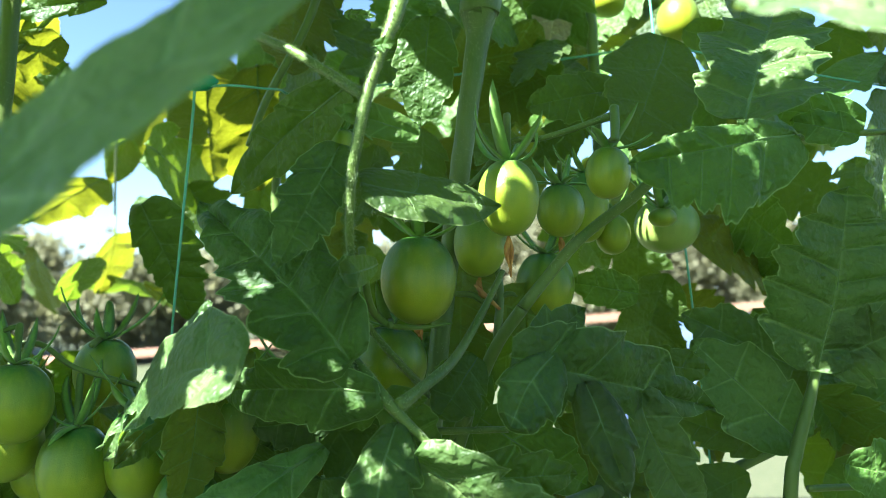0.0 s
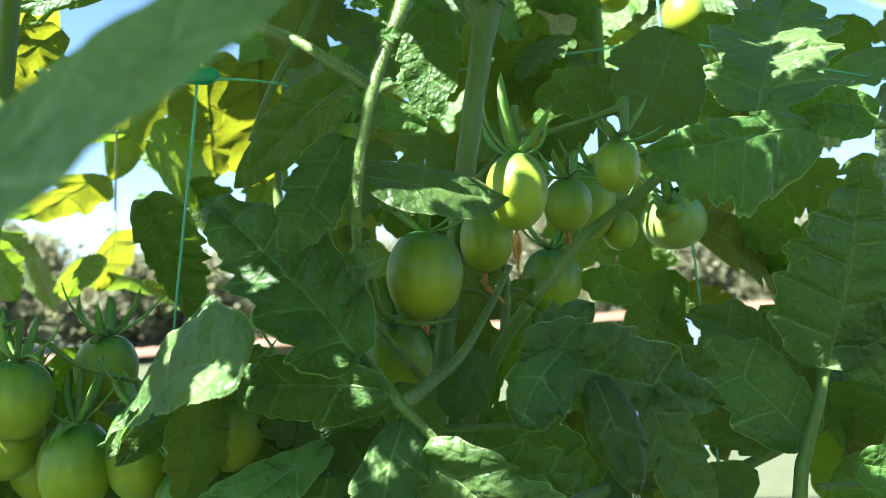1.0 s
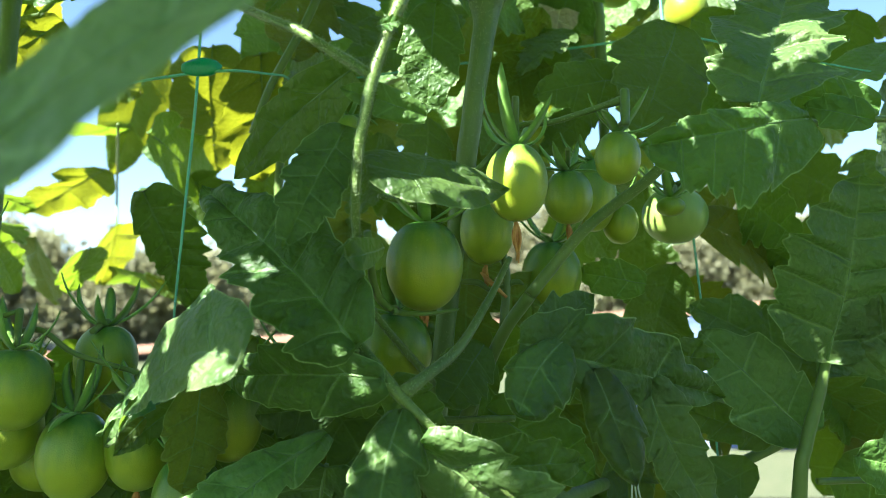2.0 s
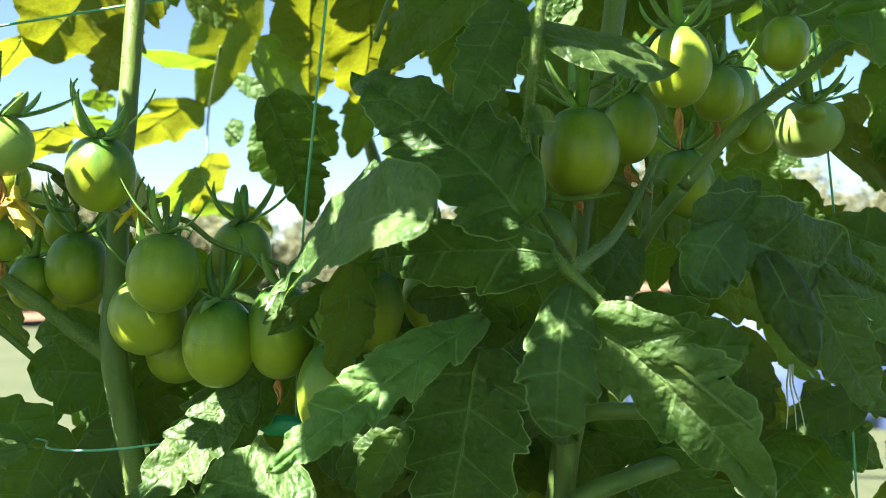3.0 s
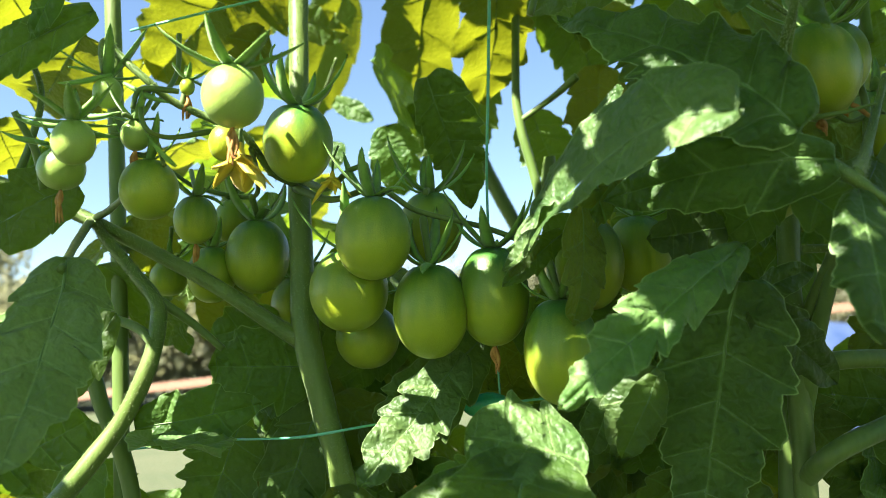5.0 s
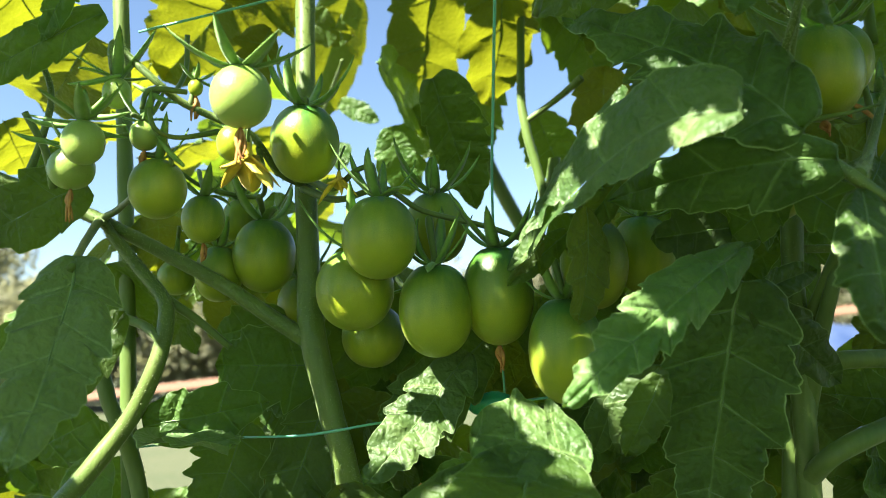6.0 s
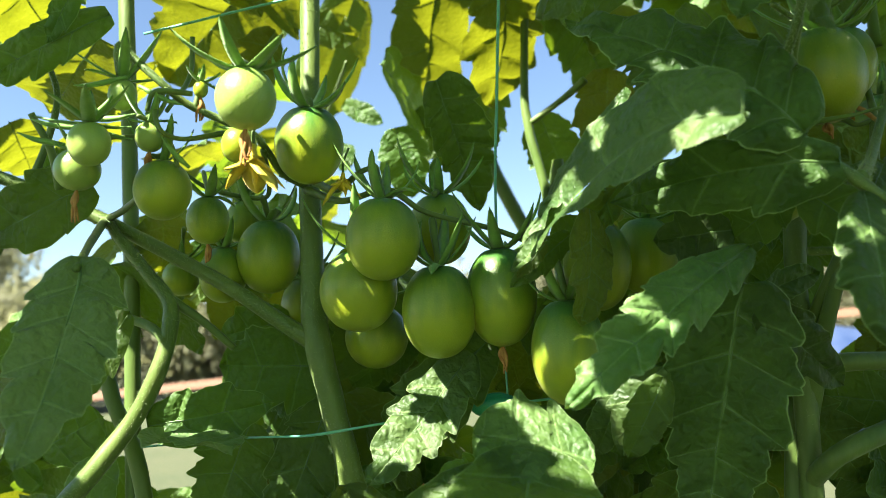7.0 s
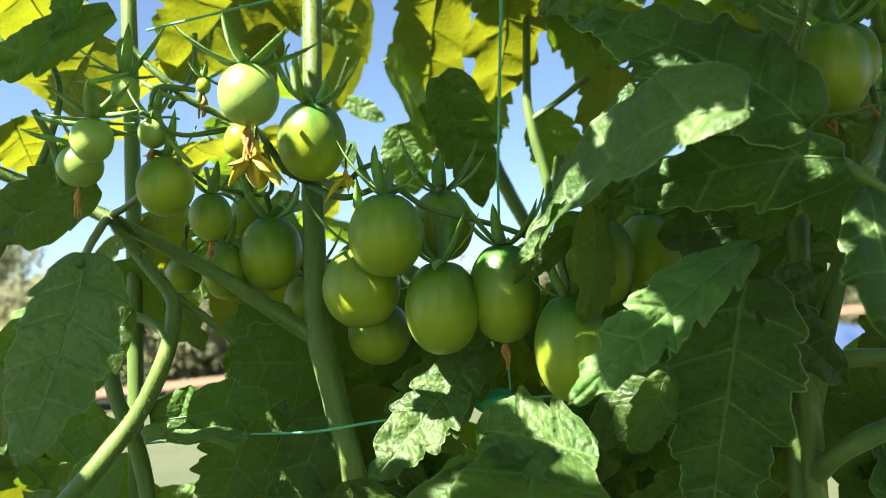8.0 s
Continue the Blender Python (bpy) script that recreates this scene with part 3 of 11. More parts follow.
stem(LEFT, [(-0.2880, 0.4300, 0.9558, 0.0024), (-0.2757, 0.4350, 0.9464, 0.0020), (-0.2611, 0.4400, 0.9328, 0.0016)], name='petiole')
stem(LEFT, [(-0.2858, 0.4200, 0.9359, 0.0023), (-0.2959, 0.4250, 0.9435, 0.0022), (-0.3103, 0.4300, 0.9486, 0.0021)], name='petiole')
stem(BACK, [(-0.3497, 0.5000, 1.2453, 0.0048), (-0.3461, 0.5000, 1.1371, 0.0046), (-0.3414, 0.5000, 1.0351, 0.0045), (-0.3369, 0.5000, 0.9080, 0.0043), (-0.3298, 0.5000, 0.6538, 0.0043), (-0.3121, 0.5000, -0.1094, 0.0037)])
stem(LEFT, [(-0.3420, 0.4700, 0.9384, 0.0038), (-0.3338, 0.4700, 0.9094, 0.0041), (-0.3149, 0.4700, 0.8531, 0.0043), (-0.3022, 0.4700, 0.6971, 0.0043), (-0.2896, 0.4800, -0.0601, 0.0041)])
stem(BACK, [(-0.1012, 0.6100, 1.2825, 0.0029), (-0.1091, 0.6100, 1.1241, 0.0030), (-0.1077, 0.6100, 1.0830, 0.0034), (-0.0966, 0.6100, 1.0264, 0.0033), (-0.0914, 0.6100, 0.9335, 0.0034), (-0.1511, 0.6200, -0.3716, 0.0032)], name='stem')
stem(BACK, [(-0.1084, 0.6100, 1.0850, 0.0020), (-0.0843, 0.6000, 1.0990, 0.0023), (-0.0696, 0.5900, 1.1088, 0.0027)], name='branch')
stem(LEFT, [(-0.2267, 0.4400, 1.0106, 0.0025), (-0.2326, 0.4200, 1.0118, 0.0018), (-0.2361, 0.4000, 1.0199, 0.0015), (-0.2375, 0.3800, 1.0205, 0.0016), (-0.2595, 0.3750, 1.0308, 0.0016), (-0.2694, 0.3700, 1.0391, 0.0015), (-0.2814, 0.3700, 1.0505, 0.0017), (-0.2858, 0.3700, 1.0555, 0.0023), (-0.2869, 0.3700, 1.0520, 0.0025), (-0.2864, 0.3700, 1.0429, 0.0017)], name='truss_stem', fuzz=120)
stem(LEFT, [(-0.2253, 0.4400, 1.0133, 0.0022), (-0.2078, 0.4200, 1.0028, 0.0015), (-0.1957, 0.4100, 1.0079, 0.0013), (-0.1893, 0.4100, 1.0102, 0.0011)], name='truss_stem')
stem(LEFT, [(-0.2259, 0.4400, 1.0078, 0.0022), (-0.2061, 0.4250, 0.9985, 0.0016), (-0.1844, 0.4200, 1.0018, 0.0014), (-0.1667, 0.4200, 0.9907, 0.0013), (-0.1364, 0.4200, 0.9818, 0.0013), (-0.1105, 0.4200, 0.9706, 0.0013)], name='truss_stem')
stem(LEFT, [(-0.2361, 0.4000, 1.0173, 0.0012), (-0.2419, 0.4300, 1.0118, 0.0012), (-0.2503, 0.4500, 1.0066, 0.0011), (-0.2726, 0.4400, 1.0097, 0.0011), (-0.2829, 0.4300, 1.0163, 0.0009)], name='truss_stem')
stem(LEFT, [(-0.2670, 0.3700, 1.0366, 0.0010), (-0.2694, 0.3650, 1.0269, 0.0010), (-0.2649, 0.3600, 1.0160, 0.0010), (-0.2597, 0.3700, 1.0152, 0.0010), (-0.2470, 0.3800, 1.0198, 0.0012)], name='truss_stem')
stem(LEFT, [(-0.2728, 0.3650, 1.0259, 0.0010), (-0.2707, 0.3650, 1.0328, 0.0011), (-0.2650, 0.3650, 1.0337, 0.0012), (-0.2565, 0.3700, 1.0338, 0.0011)], name='truss_stem')
stem(LEFT, [(-0.2619, 0.3700, 1.0037, 0.0009), (-0.2675, 0.3720, 1.0161, 0.0009), (-0.2807, 0.3700, 1.0173, 0.0008), (-0.2898, 0.3650, 1.0151, 0.0007)], name='truss_stem')
stem(LEFT, [(-0.3293, 0.3800, 1.0321, 0.0014), (-0.3230, 0.3850, 1.0173, 0.0017), (-0.3215, 0.3900, 1.0012, 0.0017)], name='truss_stem')
stem(LEFT, [(-0.3032, 0.3650, 1.0379, 0.0002), (-0.2958, 0.3650, 1.0378, 0.0010), (-0.2890, 0.3660, 1.0392, 0.0012), (-0.2822, 0.3670, 1.0411, 0.0007)], name='sepal', mat=M_SEPAL, sides=6)
stem(LEFT, [(-0.3202, 0.3650, 1.0247, 0.0002), (-0.3131, 0.3650, 1.0222, 0.0010), (-0.3067, 0.3660, 1.0213, 0.0012), (-0.3002, 0.3670, 1.0208, 0.0007)], name='sepal', mat=M_SEPAL, sides=6)
stem(LEFT, [(-0.3258, 0.3650, 1.0196, 0.0002), (-0.3191, 0.3650, 1.0166, 0.0010), (-0.3131, 0.3660, 1.0152, 0.0012), (-0.3070, 0.3670, 1.0142, 0.0007)], name='sepal', mat=M_SEPAL, sides=6)
stem(LEFT, [(-0.2783, 0.3650, 1.0146, 0.0002), (-0.2852, 0.3650, 1.0159, 0.0010), (-0.2927, 0.3660, 1.0187, 0.0012), (-0.3003, 0.3670, 1.0220, 0.0007)], name='sepal', mat=M_SEPAL, sides=6)
stem(LEFT, [(-0.2580, 0.3650, 1.0275, 0.0002), (-0.2641, 0.3650, 1.0296, 0.0010), (-0.2707, 0.3660, 1.0332, 0.0012), (-0.2774, 0.3670, 1.0373, 0.0007)], name='sepal', mat=M_SEPAL, sides=6)
stem(LEFT, [(-0.2774, 0.3650, 1.0250, 0.0002), (-0.2839, 0.3650, 1.0236, 0.0010), (-0.2909, 0.3660, 1.0237, 0.0012), (-0.2980, 0.3670, 1.0242, 0.0007)], name='sepal', mat=M_SEPAL, sides=6)
stem(LEFT, [(-0.2868, 0.3650, 1.0336, 0.0002), (-0.2894, 0.3650, 1.0296, 0.0010), (-0.2926, 0.3660, 1.0272, 0.0012), (-0.2957, 0.3670, 1.0253, 0.0007)], name='sepal', mat=M_SEPAL, sides=6)
stem(LEFT, [(-0.2669, 0.3650, 1.0153, 0.0002), (-0.2630, 0.3650, 1.0100, 0.0010), (-0.2596, 0.3660, 1.0061, 0.0012), (-0.2561, 0.3670, 1.0027, 0.0007)], name='sepal', mat=M_SEPAL, sides=6)
tomato((-0.1616, 0.4120, 0.9457), 0.0162, 0.0206, (0, 0, 1), turn=0.4, sepal=0.9, lift=1.0, truss=(-0.1642, 0.42, 0.9867))
tomato((-0.1841, 0.4000, 0.9765), 0.0159, 0.0180, (0, 0, 1), turn=1.4, sepal=0.9, lift=1.1, truss=(-0.1886, 0.41, 1.0101))
tomato((-0.1981, 0.4200, 0.9564), 0.0175, 0.0185, (0, 0, 1), stalk=False, sepals=4)
tomato((-0.1346, 0.4160, 0.9515), 0.0158, 0.0220, (0, 0, 1), withered=0.011, turn=0.3, truss=(-0.1364, 0.42, 0.9818))
tomato((-0.1077, 0.4020, 0.9267), 0.0157, 0.0223, (0, 0, 1), turn=0.9, sepal=0.8, truss=(-0.1105, 0.42, 0.9706))
tomato((-0.0928, 0.4120, 0.9635), 0.0147, 0.0201, (0, 0, 1), stalk=False, sepals=4, label='unripe pale yellow-green tomato half hidden by leaves', skin=M_TURN)
tomato((-0.0663, 0.4400, 0.9700), 0.0147, 0.0184, (0, 0, 1), stalk=False, sepals=4)
tomato((-0.2489, 0.4550, 0.9780), 0.0155, 0.0186, (0, 0, 1), sepal=1.0, lift=1.0, truss=(-0.2503, 0.45, 1.0066))
tomato((-0.1952, 0.4550, 0.9365), 0.0154, 0.0154, (0, 0, 1), stalk=False)
tomato((-0.2166, 0.4040, 1.0201), 0.0152, 0.0174, (0.0500, -0.2500, 1.0000), sepal=1.0, lift=1.1, turn=0.2, truss=(-0.2326, 0.42, 1.0118))
tomato((-0.2259, 0.3420, 1.0211), 0.0111, 0.0115, (0, 0, 1), sepal=1.25, lift=0.5, turn=0.25, withered=0.014, label='round pale green tomato in full sun', skin=M_PALE, truss=(-0.2364, 0.37, 1.047))
tomato((-0.2700, 0.3750, 0.9959), 0.0114, 0.0123, (0, 0, 1), withered=0, sepals=3, truss=(-0.2745, 0.375, 1.0101))
tomato((-0.2656, 0.4150, 0.9901), 0.0095, 0.0110, (0, 0, 1), withered=0.008, sepal=1.1, truss=(-0.2733, 0.43, 1.0159))
tomato((-0.2893, 0.3520, 1.0098), 0.0079, 0.0086, (0, 0, 1), sepal=1.5, lift=0.3, label='small pale green tomato near the end of its truss', skin=M_PALE, truss=(-0.2921, 0.36, 1.023))
tomato((-0.3005, 0.3650, 1.0032), 0.0089, 0.0083, (0, 0, 1), withered=0.012, sepal=0.8, label='small pale green tomato near the end of its truss', skin=M_PALE, truss=(-0.2966, 0.36, 1.0198))
tomato((-0.2853, 0.3700, 1.0347), 0.0057, 0.0064, (0, 0, 1), sepal=1.9, lift=0.3, label='small pale green tomato near the end of its truss', skin=M_PALE, truss=(-0.2873, 0.37, 1.0508))
tomato((-0.2745, 0.3720, 1.0173), 0.0059, 0.0062, (0, 0, 1), sepal=1.4, withered=0.008, label='small pale green tomato near the end of its truss', skin=M_PALE, truss=(-0.2762, 0.365, 1.0238))
tomato((-0.2718, 0.4550, 0.9697), 0.0118, 0.0141, (0, 0, 1), sepal=1.0, truss=(-0.2697, 0.44, 0.9956))
tomato((-0.2992, 0.4700, 0.9704), 0.0094, 0.0094, (0, 0, 1), truss=(-0.2942, 0.46, 0.9942))
tomato((-0.2376, 0.4900, 0.9553), 0.0137, 0.0152, (0, 0, 1), stalk=False)
tomato((-0.2677, 0.4750, 0.9992), 0.0096, 0.0119, (0, 0, 1), truss=(-0.2589, 0.45, 1.0141))
tomato((-0.2549, 0.3750, 1.0373), 0.0030, 0.0035, (0, 0, 1), sepal=1.3, withered=0.01, label='pea-sized young fruit with a withered flower', truss=(-0.2572, 0.375, 1.0295))
tomato((-0.2372, 0.3700, 1.0118), 0.0070, 0.0074, (0, 0, 1), sepals=3, truss=(-0.2375, 0.38, 1.0205))
stem(CENTRE, [(-0.0029, 0.3400, 1.2093, 0.0038), (-0.0127, 0.3250, 1.1372, 0.0034), (-0.0192, 0.3180, 1.1130, 0.0020), (-0.0245, 0.3150, 1.0943, 0.0021), (-0.0278, 0.3150, 1.0769, 0.0020), (-0.0299, 0.3180, 1.0633, 0.0017), (-0.0309, 0.3300, 1.0401, 0.0015), (-0.0286, 0.3600, 1.0154, 0.0014), (-0.0005, 0.4000, 0.9802, 0.0016)], fuzz=700, label='hairy green main shoot')
stem(CENTRE, [(-0.0255, 0.3150, 1.0933, 0.0020), (-0.0377, 0.3250, 1.1034, 0.0019), (-0.0541, 0.3350, 1.1158, 0.0018), (-0.0669, 0.3450, 1.1240, 0.0017), (-0.0937, 0.3700, 1.1425, 0.0017)], name='petiole', fuzz=150)
stem(CENTRE, [(0.0301, 0.4300, 1.2678, 0.0088), (0.0244, 0.4300, 1.1797, 0.0107), (0.0238, 0.4300, 1.1678, 0.0089), (0.0230, 0.4300, 1.1545, 0.0060), (0.0188, 0.4300, 1.1237, 0.0054), (0.0146, 0.4300, 1.0891, 0.0051), (0.0082, 0.4400, 1.0330, 0.0051), (0.0015, 0.4400, 0.9626, 0.0051), (0.0006, 0.4400, 0.8943, 0.0053), (0.0012, 0.4500, 0.6316, 0.0054), (0.0058, 0.4600, -0.1277, 0.0057)], fuzz=900, label='thick straight main stem')
stem(CENTRE, [(0.0404, 0.3900, 1.0196, 0.0028), (0.0646, 0.3900, 1.0487, 0.0025), (0.0904, 0.3900, 1.0694, 0.0025), (0.1096, 0.3850, 1.0854, 0.0023), (0.1409, 0.3800, 1.0924, 0.0018), (0.1792, 0.3800, 1.0972, 0.0015), (0.2150, 0.3800, 1.0992, 0.0015)], name='branch', fuzz=200)
stem(CENTRE, [(0.0404, 0.3900, 1.0196, 0.0028), (0.0301, 0.4000, 1.0031, 0.0028), (0.0186, 0.4200, 0.9731, 0.0032), (0.0045, 0.4400, 0.9323, 0.0036)], name='branch')
stem(CENTRE, [(0.0745, 0.3600, 1.0991, 0.0019), (0.0649, 0.3650, 1.0966, 0.0013), (0.0465, 0.3700, 1.0915, 0.0012), (0.0326, 0.3750, 1.0900, 0.0013), (0.0158, 0.3800, 1.0721, 0.0014), (-0.0062, 0.3850, 1.0589, 0.0012), (-0.0252, 0.3700, 1.0592, 0.0011)], name='truss_stem', fuzz=120)
stem(CENTRE, [(0.0750, 0.3600, 1.1027, 0.0020), (0.0744, 0.3570, 1.0959, 0.0019), (0.0738, 0.3550, 1.0872, 0.0017)], name='truss_stem')
stem(CENTRE, [(0.0458, 0.3200, 0.9298, 0.0006), (0.0232, 0.3300, 0.9486, 0.0008), (0.0071, 0.3340, 0.9609, 0.0011), (-0.0139, 0.3370, 0.9803, 0.0022), (-0.0250, 0.3450, 0.9927, 0.0022), (-0.0359, 0.3550, 1.0042, 0.0017)], name='leaf_stalk', fuzz=200, label='pale hairy leaf stalk in the sun')
stem(CENTRE, [(-0.0135, 0.3370, 0.9815, 0.0027), (-0.0056, 0.3500, 0.9866, 0.0024), (0.0086, 0.3750, 0.9967, 0.0021), (0.0216, 0.3900, 1.0158, 0.0017), (0.0327, 0.4000, 1.0365, 0.0013)], name='branch', fuzz=80)
stem(CENTRE, [(-0.0275, 0.3400, 1.0410, 0.0015), (-0.0252, 0.3600, 1.0199, 0.0016), (-0.0176, 0.3700, 1.0119, 0.0014), (-0.0046, 0.3650, 1.0109, 0.0009), (0.0079, 0.3600, 1.0128, 0.0005)], name='truss_stem')
stem(CENTRE, [(0.1965, 0.4400, 0.9898, 0.0023), (0.1915, 0.4400, 0.9714, 0.0031), (0.1849, 0.4400, 0.9489, 0.0034), (0.1806, 0.4400, 0.9212, 0.0037), (0.1784, 0.4500, 0.7819, 0.0042), (0.1508, 0.4600, -0.2069, 0.0045)], name='stem')
stem(CENTRE, [(0.1901, 0.4400, 0.9308, 0.0017), (0.2129, 0.4450, 0.9306, 0.0017), (0.2451, 0.4500, 0.9302, 0.0015)], name='petiole')
stem(CENTRE, [(0.1369, 0.5000, 0.9106, 0.0036), (0.1733, 0.5000, 0.9280, 0.0032), (0.2000, 0.5000, 0.9408, 0.0033), (0.2237, 0.5000, 0.9553, 0.0029)], name='branch')
stem(CENTRE, [(-0.0080, 0.4000, 0.9647, 0.0018), (0.0097, 0.4000, 0.9645, 0.0016), (0.0357, 0.4050, 0.9646, 0.0015)], name='petiole', fuzz=40)
stem(CENTRE, [(0.0049, 0.4400, 0.9150, 0.0050), (0.0161, 0.4300, 0.9185, 0.0042), (0.0552, 0.4450, 0.9180, 0.0040), (0.0977, 0.5000, 0.9170, 0.0036)], name='branch')
stem(CENTRE, [(0.0001, 0.4520, 0.8597, 0.0044), (0.0068, 0.4250, 0.8792, 0.0046), (0.0487, 0.4400, 0.8925, 0.0045), (0.0935, 0.5000, 0.8897, 0.0038)], name='branch')
stem(CENTRE, [(0.0224, 0.4200, 0.9932, 0.0027), (0.0173, 0.4250, 0.9666, 0.0035), (0.0094, 0.4300, 0.9372, 0.0035), (0.0033, 0.4400, 0.9073, 0.0056), (0.0007, 0.4500, 0.8763, 0.0062), (-0.0048, 0.4500, 0.8267, 0.0064), (-0.0709, 0.4600, 0.0112, 0.0057)], name='stem')
tomato((-0.0058, 0.3760, 1.0311), 0.0163, 0.0192, (0, 0, 1), sepal=1.0, lift=0.35, turn=0.5, withered=0.006, label='plump unripe tomato, dark shoulders fading to olive', skin=M_TURN, truss=(-0.0075, 0.385, 1.0614))
tomato((-0.0186, 0.4050, 0.9945), 0.0170, 0.0174, (0, 0, 1), sepals=4, truss=(-0.0176, 0.37, 1.0119))
tomato((0.0315, 0.3660, 1.0652), 0.0128, 0.0163, (0, 0, 1), sepal=1.15, lift=1.0, turn=0.1, withered=0.016, label='glossy yellow-green tomato with upright sepals', truss=(0.0304, 0.362, 1.099))
tomato((0.0238, 0.4200, 1.0513), 0.0128, 0.0167, (0, 0, 1), withered=0.011, truss=(0.0275, 0.4, 1.0756))
tomato((0.0611, 0.4100, 1.0662), 0.0113, 0.0129, (0, 0, 1), withered=0.01, sepal=1.0, truss=(0.059, 0.4, 1.0865))
tomato((0.0735, 0.3660, 1.0761), 0.0095, 0.0112, (0, 0, 1), sepal=1.1, lift=0.5, truss=(0.0736, 0.355, 1.0895))
tomato((0.1368, 0.4900, 1.0688), 0.0186, 0.0160, (0, 0, 1), label='round pale tomato in bright sun', skin=M_PALE, truss=(0.1503, 0.48, 1.0903))
tomato((0.1251, 0.4600, 1.0697), 0.0076, 0.0052, (0, 0, 1), sepal=1.6, truss=(0.1309, 0.47, 1.0821))
tomato((0.0631, 0.4700, 1.0332), 0.0160, 0.0185, (0, 0, 1), stalk=False)
tomato((0.1007, 0.4700, 1.0614), 0.0096, 0.0112, (0, 0, 1), stalk=False)
tomato((0.0841, 0.4600, 1.0755), 0.0116, 0.0198, (0, 0, 1), stalk=False)
tomato((-0.0429, 0.4200, 1.0971), 0.0074, 0.0091, (0, 0, 1), stalk=False)
tomato((0.1354, 0.6200, 1.2545), 0.0137, 0.0107, (0, 0, 1), stalk=False)
tomato((0.1892, 0.6200, 1.2422), 0.0159, 0.0180, (0, 0, 1), stalk=False)
tomato((-0.1624, 0.4450, 0.9871), 0.0150, 0.0175, (0, 0, 1), turn=0.7, sepals=6, sepal=1.1, lift=1.3, truss=(-0.1635, 0.4300, 1.0012), label='dark green tomato tucked behind its neighbours')
leaf(CENTRE, (-0.0294, 0.3380, 0.9966), (-0.1033, 0.3920, 1.0650), (-0.0157, -0.0084, -0.0185), mid=(-0.0575, 0.3500, 1.0274), lop=0.95, lobes=6, cut=0.24, fold=0.05, rough=1.25, label='broad dark puckered leaf', mat=M_SHADED)
leaf(CENTRE, (-0.0200, 0.3360, 0.9870), (-0.0909, 0.3780, 0.9839), (-0.0000, 0.0033, -0.0132), mid=(-0.0523, 0.3450, 0.9877), lop=1.21, lobes=3, cut=0.16, fold=0.0, label='dark leaflet with a speck of sun', mat=M_SHADED)
# Narrow strip added along the leaf's edge, tilted sunwards to make it bright.
leaf(CENTRE, (-0.0865, 0.3500, 1.0208), (-0.1290, 0.3550, 0.9627), (0.0032, -0.0065, -0.0023), lobes=5, cut=0.2, droop=0.0, fold=0.0, rough=0.9, shape='long', label='curled margin tilted to catch the sun', mat=M_SAGE)
leaf(CENTRE, (-0.1177, 0.3720, 0.9679), (-0.1291, 0.3720, 0.9551), (0.0026, 0.0004, -0.0023), lobes=3, cut=0.2, mat=M_BACKLIT)
leaf(CENTRE, (-0.0795, 0.3950, 1.0006), (-0.1069, 0.3950, 0.9672), (0.0065, 0.0011, -0.0052), lobes=4, cut=0.2, mat=M_BACKLIT, rough=1.6)
leaf(CENTRE, (-0.0618, 0.2980, 0.9936), (-0.1298, 0.3680, 0.9562), (0.0044, -0.0191, -0.0186), mid=(-0.0921, 0.3260, 0.9918), lop=0.52, lobes=3, cut=0.08, fold=0.10, rough=0.8, sweep=0.12, label='folded leaf with bright sunlit patches', mat=M_SAGE)
leaf(CENTRE, (-0.0991, 0.3820, 0.9828), (-0.1051, 0.3820, 0.9360), (0.0113, 0.0148, -0.0017), lobes=3, cut=0.3, mat=M_BACKLIT)
leaf(CENTRE, (-0.1067, 0.3850, 0.9730), (-0.1318, 0.3780, 0.9518), (0.0039, 0.0003, -0.0048), cut=0.2)
leaf(CENTRE, (-0.0275, 0.3260, 1.0636), (0.0261, 0.3480, 1.0582), (0.0018, 0.0118, 0.0111), mid=(-0.0036, 0.3320, 1.0602), lop=0.85, lobes=2, cut=0.05, sweep=0.1, fold=0.0, label='narrow pointed leaf before the fruit')
leaf(CENTRE, (-0.0059, 0.3250, 1.0816), (-0.0370, 0.3200, 1.0900), (-0.0017, 0.0005, -0.0055), lobes=2, cut=0.06)
leaf(CENTRE, (-0.0361, 0.3650, 1.1111), (-0.0933, 0.4100, 1.0725), (0.0100, 0.0000, -0.0102), mid=(-0.0616, 0.3850, 1.0976), lop=1.07, lobes=3, cut=0.14, rough=0.6)
leaf(CENTRE, (-0.0373, 0.3450, 1.0813), (-0.0559, 0.3200, 1.0318), (0.0117, 0.0002, -0.0058), lobes=4, cut=0.2, mat=M_SHADED)
leaf(CENTRE, (-0.0211, 0.3350, 1.0349), (-0.0343, 0.3180, 1.0301), (0.0013, 0.0000, -0.0068), mid=(-0.0274, 0.3160, 1.0304), lop=0.83, shape='round', lobes=2, cut=0.15)
leaf(CENTRE, (0.0290, 0.3400, 1.0004), (0.1188, 0.3780, 0.9780), (0.0051, 0.0000, 0.0177), mid=(0.0638, 0.3500, 0.9916), lop=1.29, lobes=4, cut=0.34, fold=0.02, label='large dark lobed leaf in shade', mat=M_SHADED)
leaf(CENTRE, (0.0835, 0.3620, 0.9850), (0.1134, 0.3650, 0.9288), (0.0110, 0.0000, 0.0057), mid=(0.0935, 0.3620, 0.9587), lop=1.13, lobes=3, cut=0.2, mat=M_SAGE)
leaf(CENTRE, (0.0373, 0.3460, 0.9985), (0.0616, 0.3600, 1.0191), (-0.0066, 0.0000, 0.0071), mid=(0.0479, 0.3520, 1.0085), lop=1.22, lobes=2, cut=0.2, mat=M_SHADED)
